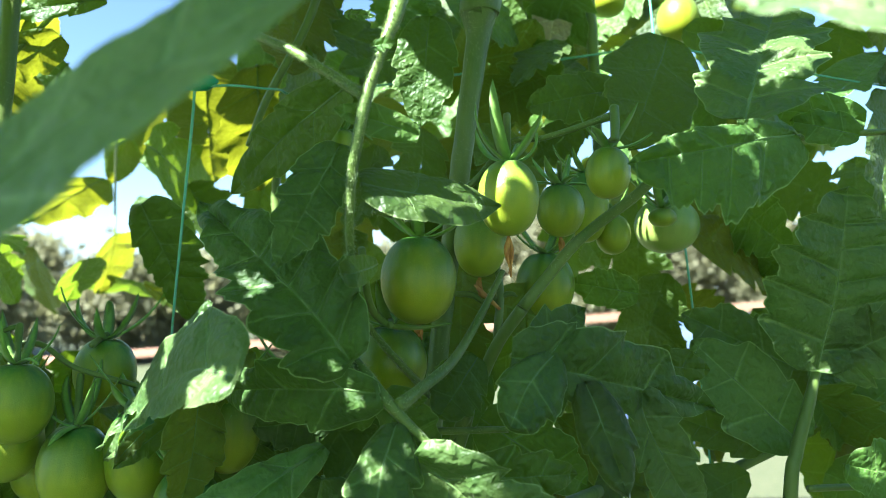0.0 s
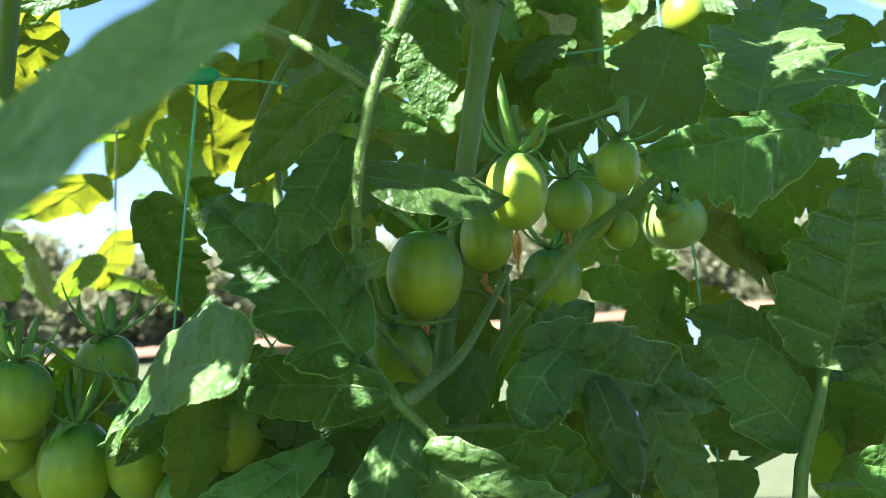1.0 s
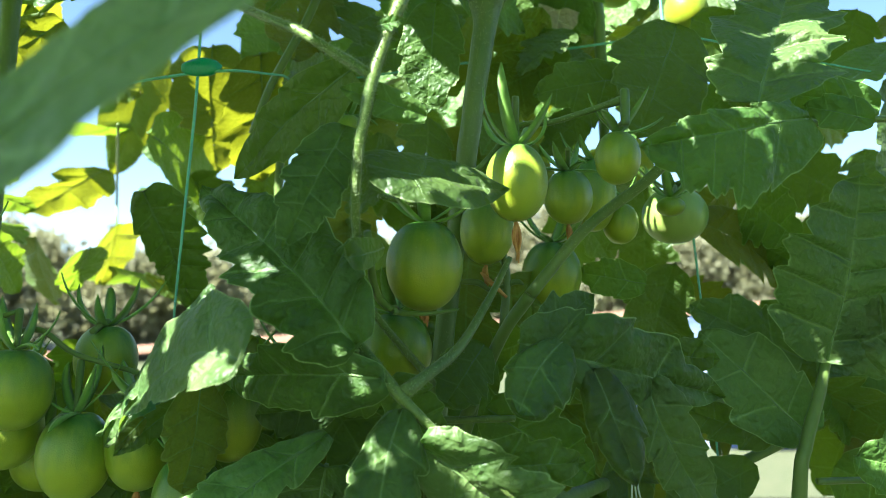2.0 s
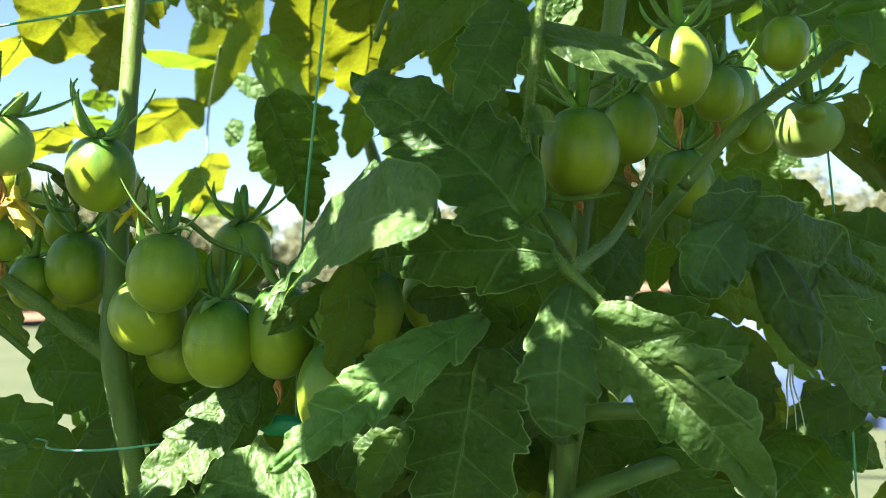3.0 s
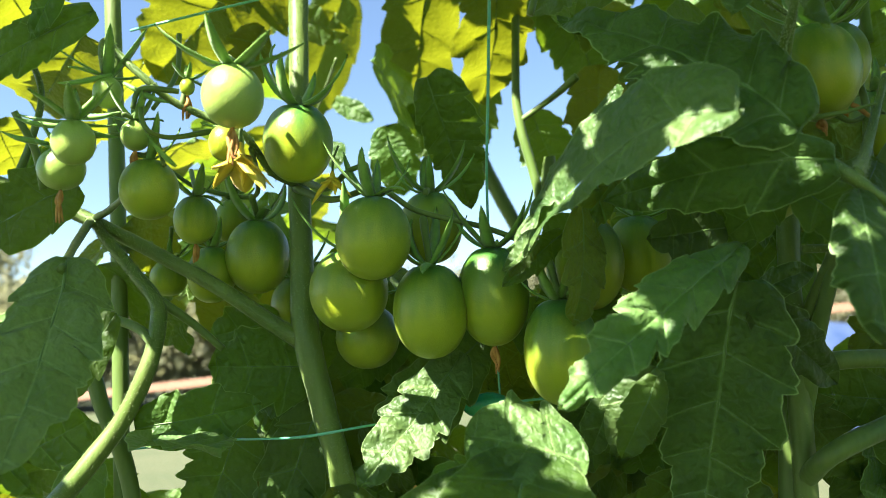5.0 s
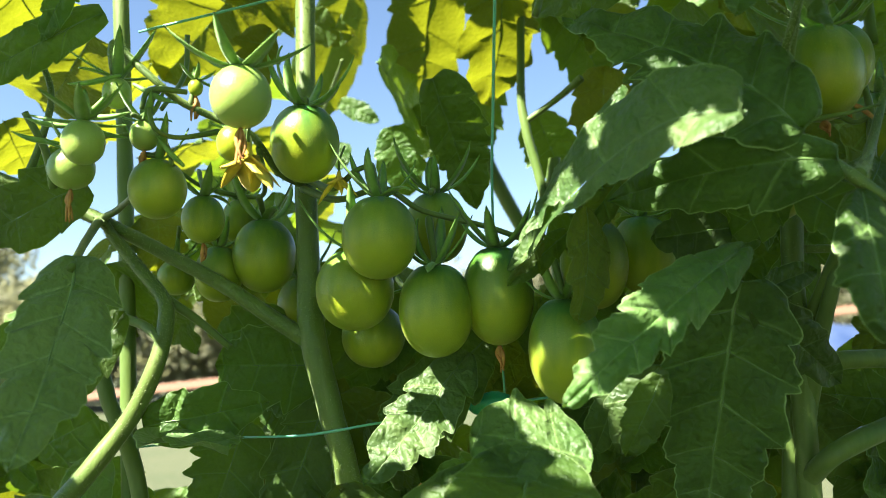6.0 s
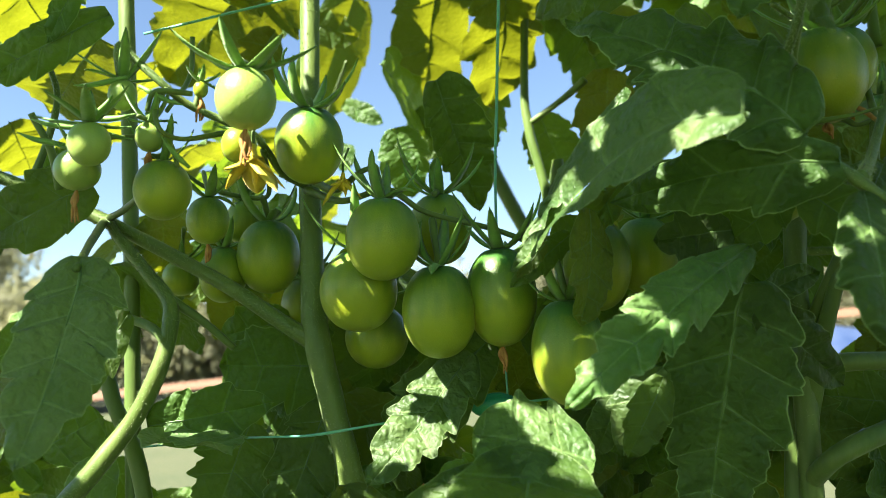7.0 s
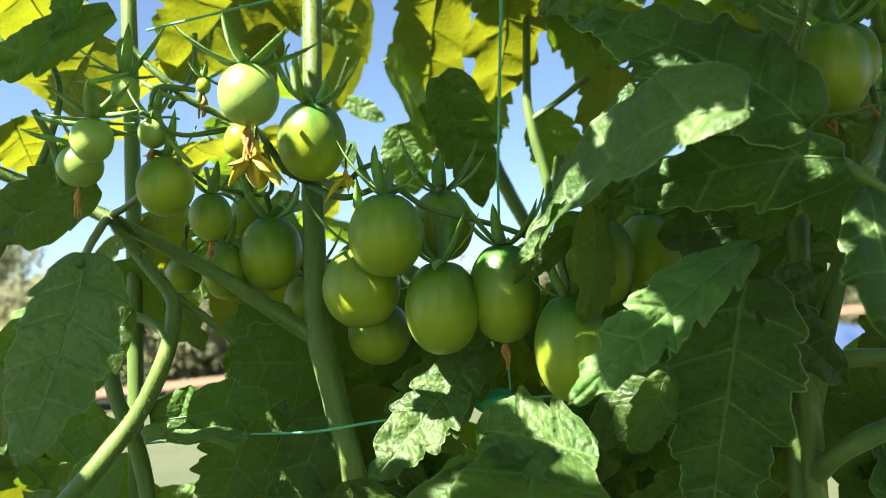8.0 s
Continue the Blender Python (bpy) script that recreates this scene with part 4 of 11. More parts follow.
leaf(CENTRE, (0.0461, 0.3420, 1.0008), (0.0278, 0.3280, 0.9752), (0.0095, 0.0000, -0.0057), mid=(0.0355, 0.3340, 0.9904), lop=1.42, lobes=2, cut=0.1, shape='round', roll=0.3, mat=M_SHADED)
leaf(CENTRE, (0.0586, 0.3460, 0.9905), (0.0707, 0.3300, 0.9506), (0.0100, 0.0000, 0.0039), mid=(0.0646, 0.3360, 0.9716), lop=1.00, lobes=2, cut=0.1, roll=0.3, mat=M_SHADED)
leaf(CENTRE, (0.0919, 0.4000, 0.9957), (0.1269, 0.4000, 0.9920), (-0.0011, 0.0010, -0.0107), lobes=3, cut=0.2)
leaf(CENTRE, (0.0204, 0.3900, 0.9979), (0.0029, 0.3800, 0.9721), (0.0114, 0.0003, -0.0071), lobes=3, cut=0.2, shape='round')
leaf(CENTRE, (0.1384, 0.3350, 1.0861), (0.0705, 0.3250, 1.0715), (0.0020, 0.0009, -0.0104), lop=2.8, lobes=4, cut=0.25, label='broad leaf with a pale sunlit rib')
leaf(CENTRE, (0.1210, 0.3400, 1.0893), (0.1558, 0.3850, 1.1557), (0.0259, -0.0122, -0.0067), lobes=4, cut=0.32, label='toothed leaf half in the sun', mat=M_SAGE)
leaf(CENTRE, (0.1807, 0.3600, 1.0981), (0.1447, 0.3650, 1.1037), (-0.0012, 0.0010, -0.0106), lobes=3, cut=0.2)
leaf(CENTRE, (0.1752, 0.3550, 1.0908), (0.1483, 0.3600, 1.0976), (-0.0016, 0.0008, -0.0083), lobes=3, cut=0.2)
leaf(CENTRE, (0.1294, 0.4600, 1.1684), (0.1040, 0.4500, 1.1035), (0.0282, 0.0000, -0.0098), lobes=3, cut=0.2)
leaf(CENTRE, (0.1059, 0.4800, 1.1453), (0.0540, 0.4800, 1.1348), (0.0031, 0.0013, -0.0158), lobes=3, cut=0.2)
leaf(CENTRE, (-0.0008, 0.5000, 1.1946), (-0.0053, 0.5000, 1.1274), (0.0208, -0.0005, -0.0015), lobes=3, cut=0.2, label='drooping leaf with blotches of sun')
leaf(CENTRE, (0.1965, 0.4400, 0.9898), (0.2053, 0.4200, 1.0808), (0.0419, -0.0006, -0.0068), lobes=5, cut=0.3, label='large green lobed leaf in shade', mat=M_SAGE)
leaf(CENTRE, (0.2010, 0.4400, 0.9941), (0.2419, 0.4200, 1.0171), (0.0093, 0.0015, -0.0204), lobes=4, cut=0.3, mat=M_SAGE)
leaf(CENTRE, (0.1936, 0.4550, 0.9508), (0.1390, 0.4600, 1.0041), (-0.0152, 0.0019, -0.0162), lobes=3, cut=0.15, mat=M_SAGE)
leaf(CENTRE, (0.1806, 0.4700, 0.9470), (0.1317, 0.4700, 0.9635), (-0.0039, 0.0011, -0.0115), lobes=3, cut=0.2)
leaf(CENTRE, (0.2445, 0.4300, 0.9369), (0.1972, 0.4200, 0.9468), (-0.0031, 0.0015, -0.0161), lobes=3, cut=0.2, shape='round')
leaf(CENTRE, (-0.0135, 0.3360, 0.9760), (-0.0207, 0.3120, 0.9265), (0.0142, 0.0034, -0.0012), mid=(-0.0196, 0.3180, 0.9520), lop=1.18, lobes=3, cut=0.2, shape='round', roll=0.25, label='rounded leaflet pierced by spots of light', mat=M_SHADED)
leaf(CENTRE, (-0.0075, 0.3360, 0.9641), (0.0590, 0.3350, 0.9022), (0.0101, -0.0091, 0.0144), mid=(0.0231, 0.3360, 0.9401), lop=1.32, lobes=4, cut=0.32, rough=1.3, label='leaf with a pale hairy sunlit rib', mat=M_SAGE)
leaf(CENTRE, (0.0108, 0.3400, 0.9557), (0.0551, 0.3450, 0.9562), (0.0003, 0.0010, -0.0120), lobes=3, cut=0.2)
leaf(CENTRE, (0.0239, 0.4200, 0.9678), (0.0727, 0.4100, 0.9383), (-0.0111, 0.0019, -0.0179), lobes=3, cut=0.2)
stem(BACK, [(-0.0620, 0.5000, 1.2249, 0.0025), (-0.0746, 0.5000, 1.1864, 0.0025), (-0.0953, 0.5000, 1.1449, 0.0023), (-0.1061, 0.5000, 1.1144, 0.0020)], name='stem')
leaf(CENTRE, (0.1990, 0.4700, 0.9894), (0.1407, 0.4800, 1.0184), (-0.0082, 0.0018, -0.0174), lobes=3, cut=0.2, mat=M_SAGE)
leaf(CENTRE, (0.1143, 0.4700, 1.0289), (0.0790, 0.4800, 1.0353), (-0.0020, 0.0011, -0.0123), lobes=3, cut=0.2)
leaf(CENTRE, (-0.0632, 0.3600, 1.1415), (-0.0723, 0.3600, 1.1317), (0.0023, 0.0001, -0.0023))
leaf(CENTRE, (-0.0345, 0.3300, 1.1290), (-0.0224, 0.3250, 1.1262), (-0.0002, 0.0002, -0.0025))
leaf(CENTRE, (-0.0239, 0.3180, 1.1119), (-0.0135, 0.3100, 1.1113), (0.0006, 0.0002, -0.0028), label='small pale leaf in full sun')
stem(BACK, [(-0.1393, 0.7500, 1.1101, 0.0050), (-0.1303, 0.7500, 1.0843, 0.0059), (-0.1190, 0.7500, 1.0587, 0.0064), (-0.0990, 0.7500, 1.0134, 0.0058), (-0.0787, 0.7500, 0.9356, 0.0053), (-0.1414, 0.7500, -0.4323, 0.0039)], name='stem')
stem(CENTRE, [(0.0847, 0.3850, 0.9468, 0.0004), (0.0824, 0.3820, 0.9390, 0.0004), (0.0820, 0.3800, 0.9302, 0.0003), (0.0816, 0.3800, 0.9207, 0.0002)], name='root', mat=M_ROOT, sides=5, label='fine white aerial root')
stem(CENTRE, [(0.0854, 0.3850, 0.9468, 0.0004), (0.0838, 0.3820, 0.9391, 0.0004), (0.0848, 0.3800, 0.9303, 0.0003), (0.0857, 0.3800, 0.9208, 0.0002)], name='root', mat=M_ROOT, sides=5, label='fine white aerial root')
stem(CENTRE, [(0.0860, 0.3850, 0.9468, 0.0004), (0.0850, 0.3820, 0.9391, 0.0004), (0.0871, 0.3800, 0.9303, 0.0003), (0.0892, 0.3800, 0.9209, 0.0002)], name='root', mat=M_ROOT, sides=5, label='fine white aerial root')
stem(LEFT, [(-0.3701, 0.4100, 0.9584, 0.0020), (-0.3447, 0.4000, 0.9967, 0.0019), (-0.3330, 0.4000, 1.0268, 0.0016), (-0.3300, 0.4000, 1.0501, 0.0014), (-0.3487, 0.4100, 1.0791, 0.0012)], name='branch', fuzz=100)
stem(LEFT, [(-0.2758, 0.4200, 1.0794, 0.0012), (-0.2769, 0.4200, 1.0599, 0.0012), (-0.2793, 0.4000, 1.0372, 0.0010)], name='petiole')
leaf(LEFT, (-0.3495, 0.3950, 1.0598), (-0.3071, 0.3850, 1.0620), (0.0013, -0.0110, -0.0072), lobes=3, cut=0.2, fold=0.4, label='curled leaf with a pale sunlit edge', mat=M_LIT)
leaf(LEFT, (-0.3435, 0.4100, 1.0142), (-0.3226, 0.4100, 1.0238), (0.0026, 0.0009, -0.0056))
stem(LEFT, [(-0.1701, 0.4120, 0.8729, 0.0006), (-0.1725, 0.4100, 0.8672, 0.0016), (-0.1736, 0.4090, 0.8626, 0.0013), (-0.1741, 0.4080, 0.8580, 0.0005)], name='withered_flower', mat=M_DRY, sides=7, label='shrivelled brown flower remnant')
stem(CENTRE, [(0.0208, 0.4150, 1.0306, 0.0005), (0.0244, 0.4100, 1.0264, 0.0012), (0.0324, 0.4100, 1.0191, 0.0007)], name='withered_truss', mat=M_DRY, sides=6)
stem(CENTRE, [(0.0103, 0.4200, 1.0266, 0.0012), (0.0198, 0.4200, 1.0261, 0.0016), (0.0266, 0.4200, 1.0227, 0.0011), (0.0375, 0.4200, 1.0268, 0.0014), (0.0416, 0.4200, 1.0255, 0.0005)], name='truss_stem')
stem(CENTRE, [(0.0320, 0.4200, 1.0052, 0.0022), (0.0334, 0.4200, 1.0268, 0.0019), (0.0320, 0.4200, 1.0404, 0.0014)], name='truss_stem')
leaf(CENTRE, (-0.0964, 0.1650, 1.0169), (-0.0117, 0.1650, 1.0788), (0.0073, -0.0103, -0.0106), lobes=3, cut=0.06, droop=0.02, rough=0.3, label='large leaf close to the camera, pale edge in the sun', mat=M_LIT)
leaf(CENTRE, (0.1105, 0.1900, 1.0713), (0.0563, 0.1900, 1.0763), (-0.0011, -0.0110, -0.0107), lobes=3, cut=0.12, label='leaf close to the camera, coloured pale as if overlit by sun', mat=M_LIT)
leaf(CENTRE, (-0.0435, 0.3660, 0.9626), (-0.1178, 0.3250, 0.9075), (0.0069, -0.0045, -0.0104), mid=(-0.0813, 0.3370, 0.9372), lop=0.89, lobes=6, cut=0.28, fold=0.06, rough=1.1, label='leaf with a bleached sunlit tip', mat=M_SAGE)
leaf(CENTRE, (-0.0442, 0.3710, 0.9502), (-0.0582, 0.4000, 0.8434), (0.0234, -0.0036, -0.0044), mid=(-0.0506, 0.3870, 0.9050), lop=1.12, lobes=6, cut=0.20, fold=0.03, rough=0.9, label='large dark hanging leaf in shade', mat=M_SHADED)
leaf(CENTRE, (-0.0407, 0.3740, 0.9410), (-0.0005, 0.3980, 0.9102), (0.0091, 0.0000, 0.0096), mid=(-0.0228, 0.3820, 0.9278), lop=1.00, lobes=3, cut=0.26, mat=M_SHADED)
leaf(CENTRE, (-0.0394, 0.3780, 0.9434), (-0.0089, 0.3920, 0.9551), (-0.0025, 0.0000, 0.0068), mid=(-0.0248, 0.3840, 0.9503), lop=0.88, lobes=2, cut=0.15, shape='round', mat=M_SHADED)
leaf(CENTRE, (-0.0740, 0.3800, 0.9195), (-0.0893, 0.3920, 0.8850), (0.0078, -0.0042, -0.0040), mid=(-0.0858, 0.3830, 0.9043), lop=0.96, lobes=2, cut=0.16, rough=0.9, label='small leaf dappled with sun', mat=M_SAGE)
leaf(CENTRE, (-0.0868, 0.3950, 0.9159), (-0.0998, 0.3950, 0.8851), (0.0084, 0.0009, -0.0033), lobes=3, cut=0.2, mat=M_SHADED)
leaf(CENTRE, (-0.0430, 0.3850, 0.9726), (-0.0753, 0.3800, 0.9685), (0.0013, 0.0017, -0.0121), lobes=3, cut=0.2, mat=M_SHADED)
leaf(CENTRE, (-0.0217, 0.3800, 0.9866), (-0.0418, 0.3900, 0.9687), (0.0072, 0.0015, -0.0085), lobes=3, cut=0.2)
leaf(CENTRE, (-0.0193, 0.3700, 0.9844), (0.0027, 0.3600, 0.9606), (-0.0076, 0.0009, -0.0099), lobes=3, cut=0.2)
leaf(BACK, (0.0542, 0.4700, 0.8981), (0.0171, 0.4800, 0.9027), (-0.0023, 0.0021, -0.0169), lobes=3, cut=0.2)
leaf(LEFT, (-0.1056, 0.3520, 0.8878), (-0.1476, 0.3560, 0.8980), (-0.0043, -0.0174, -0.0163), lobes=3, cut=0.3, shape='round', label='rounded leaf dappled with sun', mat=M_SAGE)
leaf(LEFT, (-0.1272, 0.3500, 0.8919), (-0.1358, 0.2900, 0.8609), (0.0259, 0.0000, -0.0032), mid=(-0.1309, 0.3250, 0.8768), lop=1.10, lobes=3, cut=0.06, shape='round', fold=0.06, rough=0.55, label='smooth broad leaf low in the plant')
leaf(LEFT, (-0.1393, 0.3550, 0.8864), (-0.1702, 0.3350, 0.8547), (0.0107, -0.0112, -0.0099), lobes=2, cut=0.15)
leaf(LEFT, (-0.1497, 0.4320, 0.9261), (-0.1921, 0.3970, 0.8741), (0.0117, -0.0056, -0.0088), mid=(-0.1702, 0.4120, 0.8996), lop=1.06, lobes=4, cut=0.30, label='curled leaf dappled with sun', mat=M_SAGE)
leaf(LEFT, (-0.1405, 0.4550, 0.9337), (-0.1941, 0.4400, 0.8792), (0.0151, 0.0011, -0.0152), lobes=4, cut=0.25)
leaf(LEFT, (-0.0753, 0.3750, 0.9159), (-0.0905, 0.3750, 0.8864), (0.0084, 0.0004, -0.0043), lobes=3, cut=0.2)
leaf(LEFT, (-0.3038, 0.3770, 0.9691), (-0.2912, 0.3150, 0.8942), (0.0179, 0.0036, -0.0067), mid=(-0.2959, 0.3500, 0.9362), lop=1.12, lobes=5, cut=0.24, fold=0.03, rough=0.8, label='pale grey-green leaf hanging near the camera', mat=M_LIT)
leaf(LEFT, (-0.2939, 0.4000, 0.9490), (-0.3152, 0.4000, 0.9125), (0.0081, 0.0011, -0.0050), lobes=2, cut=0.2)
leaf(LEFT, (-0.3117, 0.4000, 1.0054), (-0.3595, 0.4000, 0.9821), (0.0075, 0.0025, -0.0155), lobes=3, cut=0.2)
leaf(LEFT, (-0.3475, 0.4300, 0.8888), (-0.3185, 0.4300, 0.9034), (0.0070, 0.0022, -0.0138), lobes=3, cut=0.15, shape='round')
leaf(LEFT, (-0.2951, 0.4240, 0.8987), (-0.2394, 0.4300, 0.9078), (0.0022, 0.0020, -0.0140), lobes=3, cut=0.15)
leaf(LEFT, (-0.2834, 0.4120, 0.8934), (-0.2489, 0.4000, 0.8874), (-0.0090, 0.0277, 0.0033), mid=(-0.2671, 0.4050, 0.8928), lop=1.08, lobes=3, cut=0.18, rough=1.8, fold=0.2, label='crumpled leaf coloured pale as if in the sun', mat=M_LIT)
leaf(LEFT, (-0.2320, 0.5000, 0.8933), (-0.2645, 0.5000, 0.9016), (-0.0034, 0.0014, -0.0123), shape='round', cut=0.1)
leaf(LEFT, (-0.2240, 0.4700, 0.9235), (-0.2763, 0.4650, 0.9250), (-0.0009, 0.0031, -0.0241), lobes=3, cut=0.2)
leaf(LEFT, (-0.2438, 0.4800, 0.9475), (-0.2815, 0.4800, 0.9398), (0.0029, 0.0021, -0.0144), lobes=3, cut=0.2)
leaf(LEFT, (-0.2193, 0.4600, 0.9070), (-0.2448, 0.4600, 0.8432), (0.0190, 0.0021, -0.0077), lobes=4, cut=0.3)
leaf(LEFT, (-0.2618, 0.4700, 0.8963), (-0.2816, 0.4700, 0.8444), (0.0196, 0.0022, -0.0078), lobes=4, cut=0.25)
leaf(LEFT, (-0.2913, 0.3700, 1.0692), (-0.3545, 0.3800, 1.0444), (0.0052, 0.0017, -0.0104), lobes=3, cut=0.2)
leaf(LEFT, (-0.2962, 0.3600, 1.0841), (-0.3173, 0.3700, 1.0584), (0.0059, 0.0008, -0.0034), lobes=3, cut=0.2)
leaf(BACK, (-0.2514, 0.7500, 1.2540), (-0.3259, 0.8700, 1.1548), (0.0329, 0.0000, -0.0088), mid=(-0.2865, 0.8100, 1.2108), lop=1.00, lobes=3, cut=0.10, fold=0.0, rough=0.7, mat=M_BACKLIT, label='yellow-green leaf lit from behind')
leaf(BACK, (-0.2687, 0.5400, 1.1816), (-0.3767, 0.6400, 1.1434), (0.0254, 0.0366, -0.0235), lobes=4, cut=0.25, droop=-0.03, mat=M_BACKLIT, label='yellow-green leaf lit from behind')
leaf(BACK, (-0.1660, 0.6300, 1.2114), (-0.1899, 0.7500, 1.1360), (0.0368, 0.0000, 0.0020), mid=(-0.1812, 0.6900, 1.1765), lop=0.90, lobes=4, cut=0.16, fold=0.0, rough=0.8, mat=M_BACKLIT, label='yellow-green leaf lit from behind')
leaf(BACK, (-0.1651, 0.4940, 1.0789), (-0.1437, 0.5320, 1.0110), (0.0138, 0.0000, 0.0062), mid=(-0.1549, 0.5140, 1.0477), lop=1.57, lobes=5, cut=0.22, fold=0.0, label='green leaf hanging against the sky', mat=M_SHADED)
leaf(BACK, (-0.2063, 0.6600, 1.1022), (-0.1963, 0.6800, 1.0504), (0.0215, 0.0006, 0.0045), lobes=3, cut=0.2)
leaf(BACK, (-0.2718, 0.8000, 1.1696), (-0.2340, 0.8000, 1.1478), (-0.0053, 0.0009, -0.0094), lobes=2, cut=0.1)
leaf(BACK, (-0.2680, 0.8000, 1.1294), (-0.2737, 0.8000, 1.1021), (0.0104, 0.0009, -0.0024), lobes=2, cut=0.1)
leaf(BACK, (-0.3620, 0.5000, 1.1206), (-0.4350, 0.5800, 1.1014), (0.0180, 0.0266, -0.0116), lobes=3, cut=0.2, mat=M_BACKLIT, label='yellow-green leaf lit from behind')
leaf(BACK, (-0.4186, 0.5000, 1.1625), (-0.4304, 0.5800, 1.1417), (0.0191, 0.0237, 0.0106), lobes=3, cut=0.2, mat=M_BACKLIT, label='yellow-green leaf lit from behind')
leaf(BACK, (-0.1199, 0.5800, 1.1895), (-0.1332, 0.6600, 1.1167), (0.0242, 0.0258, -0.0034), lobes=4, cut=0.25, mat=M_BACKLIT, label='yellow-green leaf lit from behind')
stem(BACK, [(-0.2611, 0.5000, 1.1494, 0.0013), (-0.2395, 0.5000, 1.1734, 0.0015), (-0.2224, 0.5000, 1.1925, 0.0015), (-0.2086, 0.5000, 1.2152, 0.0015)], name='petiole')
leaf(BACK, (-0.1915, 0.5000, 1.2017), (-0.2503, 0.5000, 1.1910), (0.0015, 0.0008, -0.0092), lobes=3, cut=0.2)
leaf(BACK, (-0.2169, 0.5000, 1.1799), (-0.2690, 0.5200, 1.1605), (0.0050, 0.0126, -0.0088), lobes=3, cut=0.2, mat=M_BACKLIT, label='yellow-green leaf lit from behind')
leaf(BACK, (-0.2876, 0.7000, 1.2109), (-0.2399, 0.7000, 1.1934), (-0.0046, 0.0115, -0.0134), lobes=3, cut=0.15, mat=M_BACKLIT)
leaf(BACK, (-0.4271, 0.5200, 1.0750), (-0.4354, 0.5600, 1.0531), (0.0132, 0.0160, 0.0054), lobes=3, cut=0.2, mat=M_BACKLIT, label='yellow-green leaf lit from behind')
leaf(BACK, (-0.0824, 0.6200, 1.1861), (-0.0401, 0.6800, 1.1324), (0.0269, -0.0002, 0.0131), lobes=4, cut=0.25)
leaf(BACK, (-0.0957, 0.6600, 1.1059), (-0.0771, 0.6600, 1.0480), (0.0242, 0.0003, 0.0084), lobes=4, cut=0.25)
leaf(BACK, (-0.1279, 0.7000, 1.1582), (-0.1446, 0.7000, 1.0780), (0.0180, 0.0015, -0.0037), lobes=4, cut=0.25)
leaf(BACK, (-0.2562, 0.6000, 1.1951), (-0.3000, 0.6400, 1.1718), (0.0126, 0.0021, -0.0107), lobes=3, cut=0.2)
leaf(BACK, (-0.2147, 0.6400, 1.1463), (-0.1721, 0.7150, 1.0975), (0.0051, 0.0308, 0.0216), mid=(-0.1988, 0.6750, 1.1306), lop=1.14, lobes=4, cut=0.28, rough=0.7)
leaf(BACK, (-0.3065, 0.8000, 1.1855), (-0.3498, 0.8200, 1.1818), (-0.0178, 0.0500, 0.0007), mid=(-0.3276, 0.8100, 1.1831), lop=1.00, lobes=2, cut=0.12)
leaf(BACK, (-0.1942, 0.6800, 1.1202), (-0.1568, 0.7000, 1.0813), (0.0162, -0.0019, 0.0164), lobes=4, cut=0.3)
leaf(BACK, (-0.3099, 0.8000, 1.1466), (-0.4216, 0.8800, 1.1115), (-0.0043, 0.0329, -0.0104), mid=(-0.3552, 0.8300, 1.1315), lop=1.06, lobes=4, cut=0.3, rough=0.8, mat=M_BACKLIT, label='yellow-green leaf lit from behind')
leaf(BACK, (-0.3513, 0.7600, 1.0780), (-0.3413, 0.7900, 1.0177), (0.0327, -0.0372, 0.0028), mid=(-0.3483, 0.7700, 1.0495), lop=0.94, lobes=3, cut=0.28, mat=M_BACKLIT, label='green leaf hanging against the sky')
leaf(BACK, (-0.2795, 0.7600, 1.0908), (-0.2987, 0.7800, 1.0369), (0.0019, 0.0475, -0.0003), mid=(-0.2871, 0.7700, 1.0652), lop=0.95, lobes=3, cut=0.28, mat=M_BACKLIT)
leaf(BACK, (-0.2549, 0.8000, 1.0422), (-0.3520, 0.8200, 1.0503), (-0.0133, 0.0338, -0.0078), mid=(-0.2992, 0.8100, 1.0484), lop=0.89, lobes=3, cut=0.25)
leaf(BACK, (-0.2532, 0.7600, 1.0457), (-0.2237, 0.7800, 1.0198), (0.0042, 0.0000, 0.0057), mid=(-0.2387, 0.7700, 1.0344), lop=1.00, lobes=2, cut=0.2, mat=M_BACKLIT, label='yellow-green leaf lit from behind')
leaf(BACK, (-0.3867, 0.7200, 1.1118), (-0.3522, 0.7600, 1.1025), (0.0196, -0.0327, 0.0058), mid=(-0.3691, 0.7400, 1.1084), lop=0.92, lobes=3, cut=0.25)
leaf(BACK, (-0.3843, 0.7200, 1.0887), (-0.3600, 0.7600, 1.0718), (0.0198, -0.0300, 0.0056), mid=(-0.3726, 0.7400, 1.0860), lop=1.00, lobes=3, cut=0.25)
leaf(BACK, (-0.3822, 0.7200, 1.1250), (-0.3682, 0.7600, 1.1344), (0.0009, 0.0010, -0.0118), lobes=3, cut=0.3)
leaf(BACK, (-0.2577, 0.5200, 1.2051), (-0.2621, 0.6000, 1.2061), (-0.0100, 0.0174, -0.0121), lobes=3, cut=0.2, mat=M_BACKLIT, label='yellow-green leaf lit from behind')
leaf(BACK, (-0.2585, 0.5500, 1.2096), (-0.3199, 0.6000, 1.1743), (0.0153, 0.0006, -0.0116), lobes=3, cut=0.2)
leaf(BACK, (-0.2788, 0.5800, 1.1507), (-0.3270, 0.6400, 1.1157), (0.0180, 0.0003, -0.0071), lobes=4, cut=0.35, mat=M_BACKLIT, label='yellow-green leaf lit from behind')
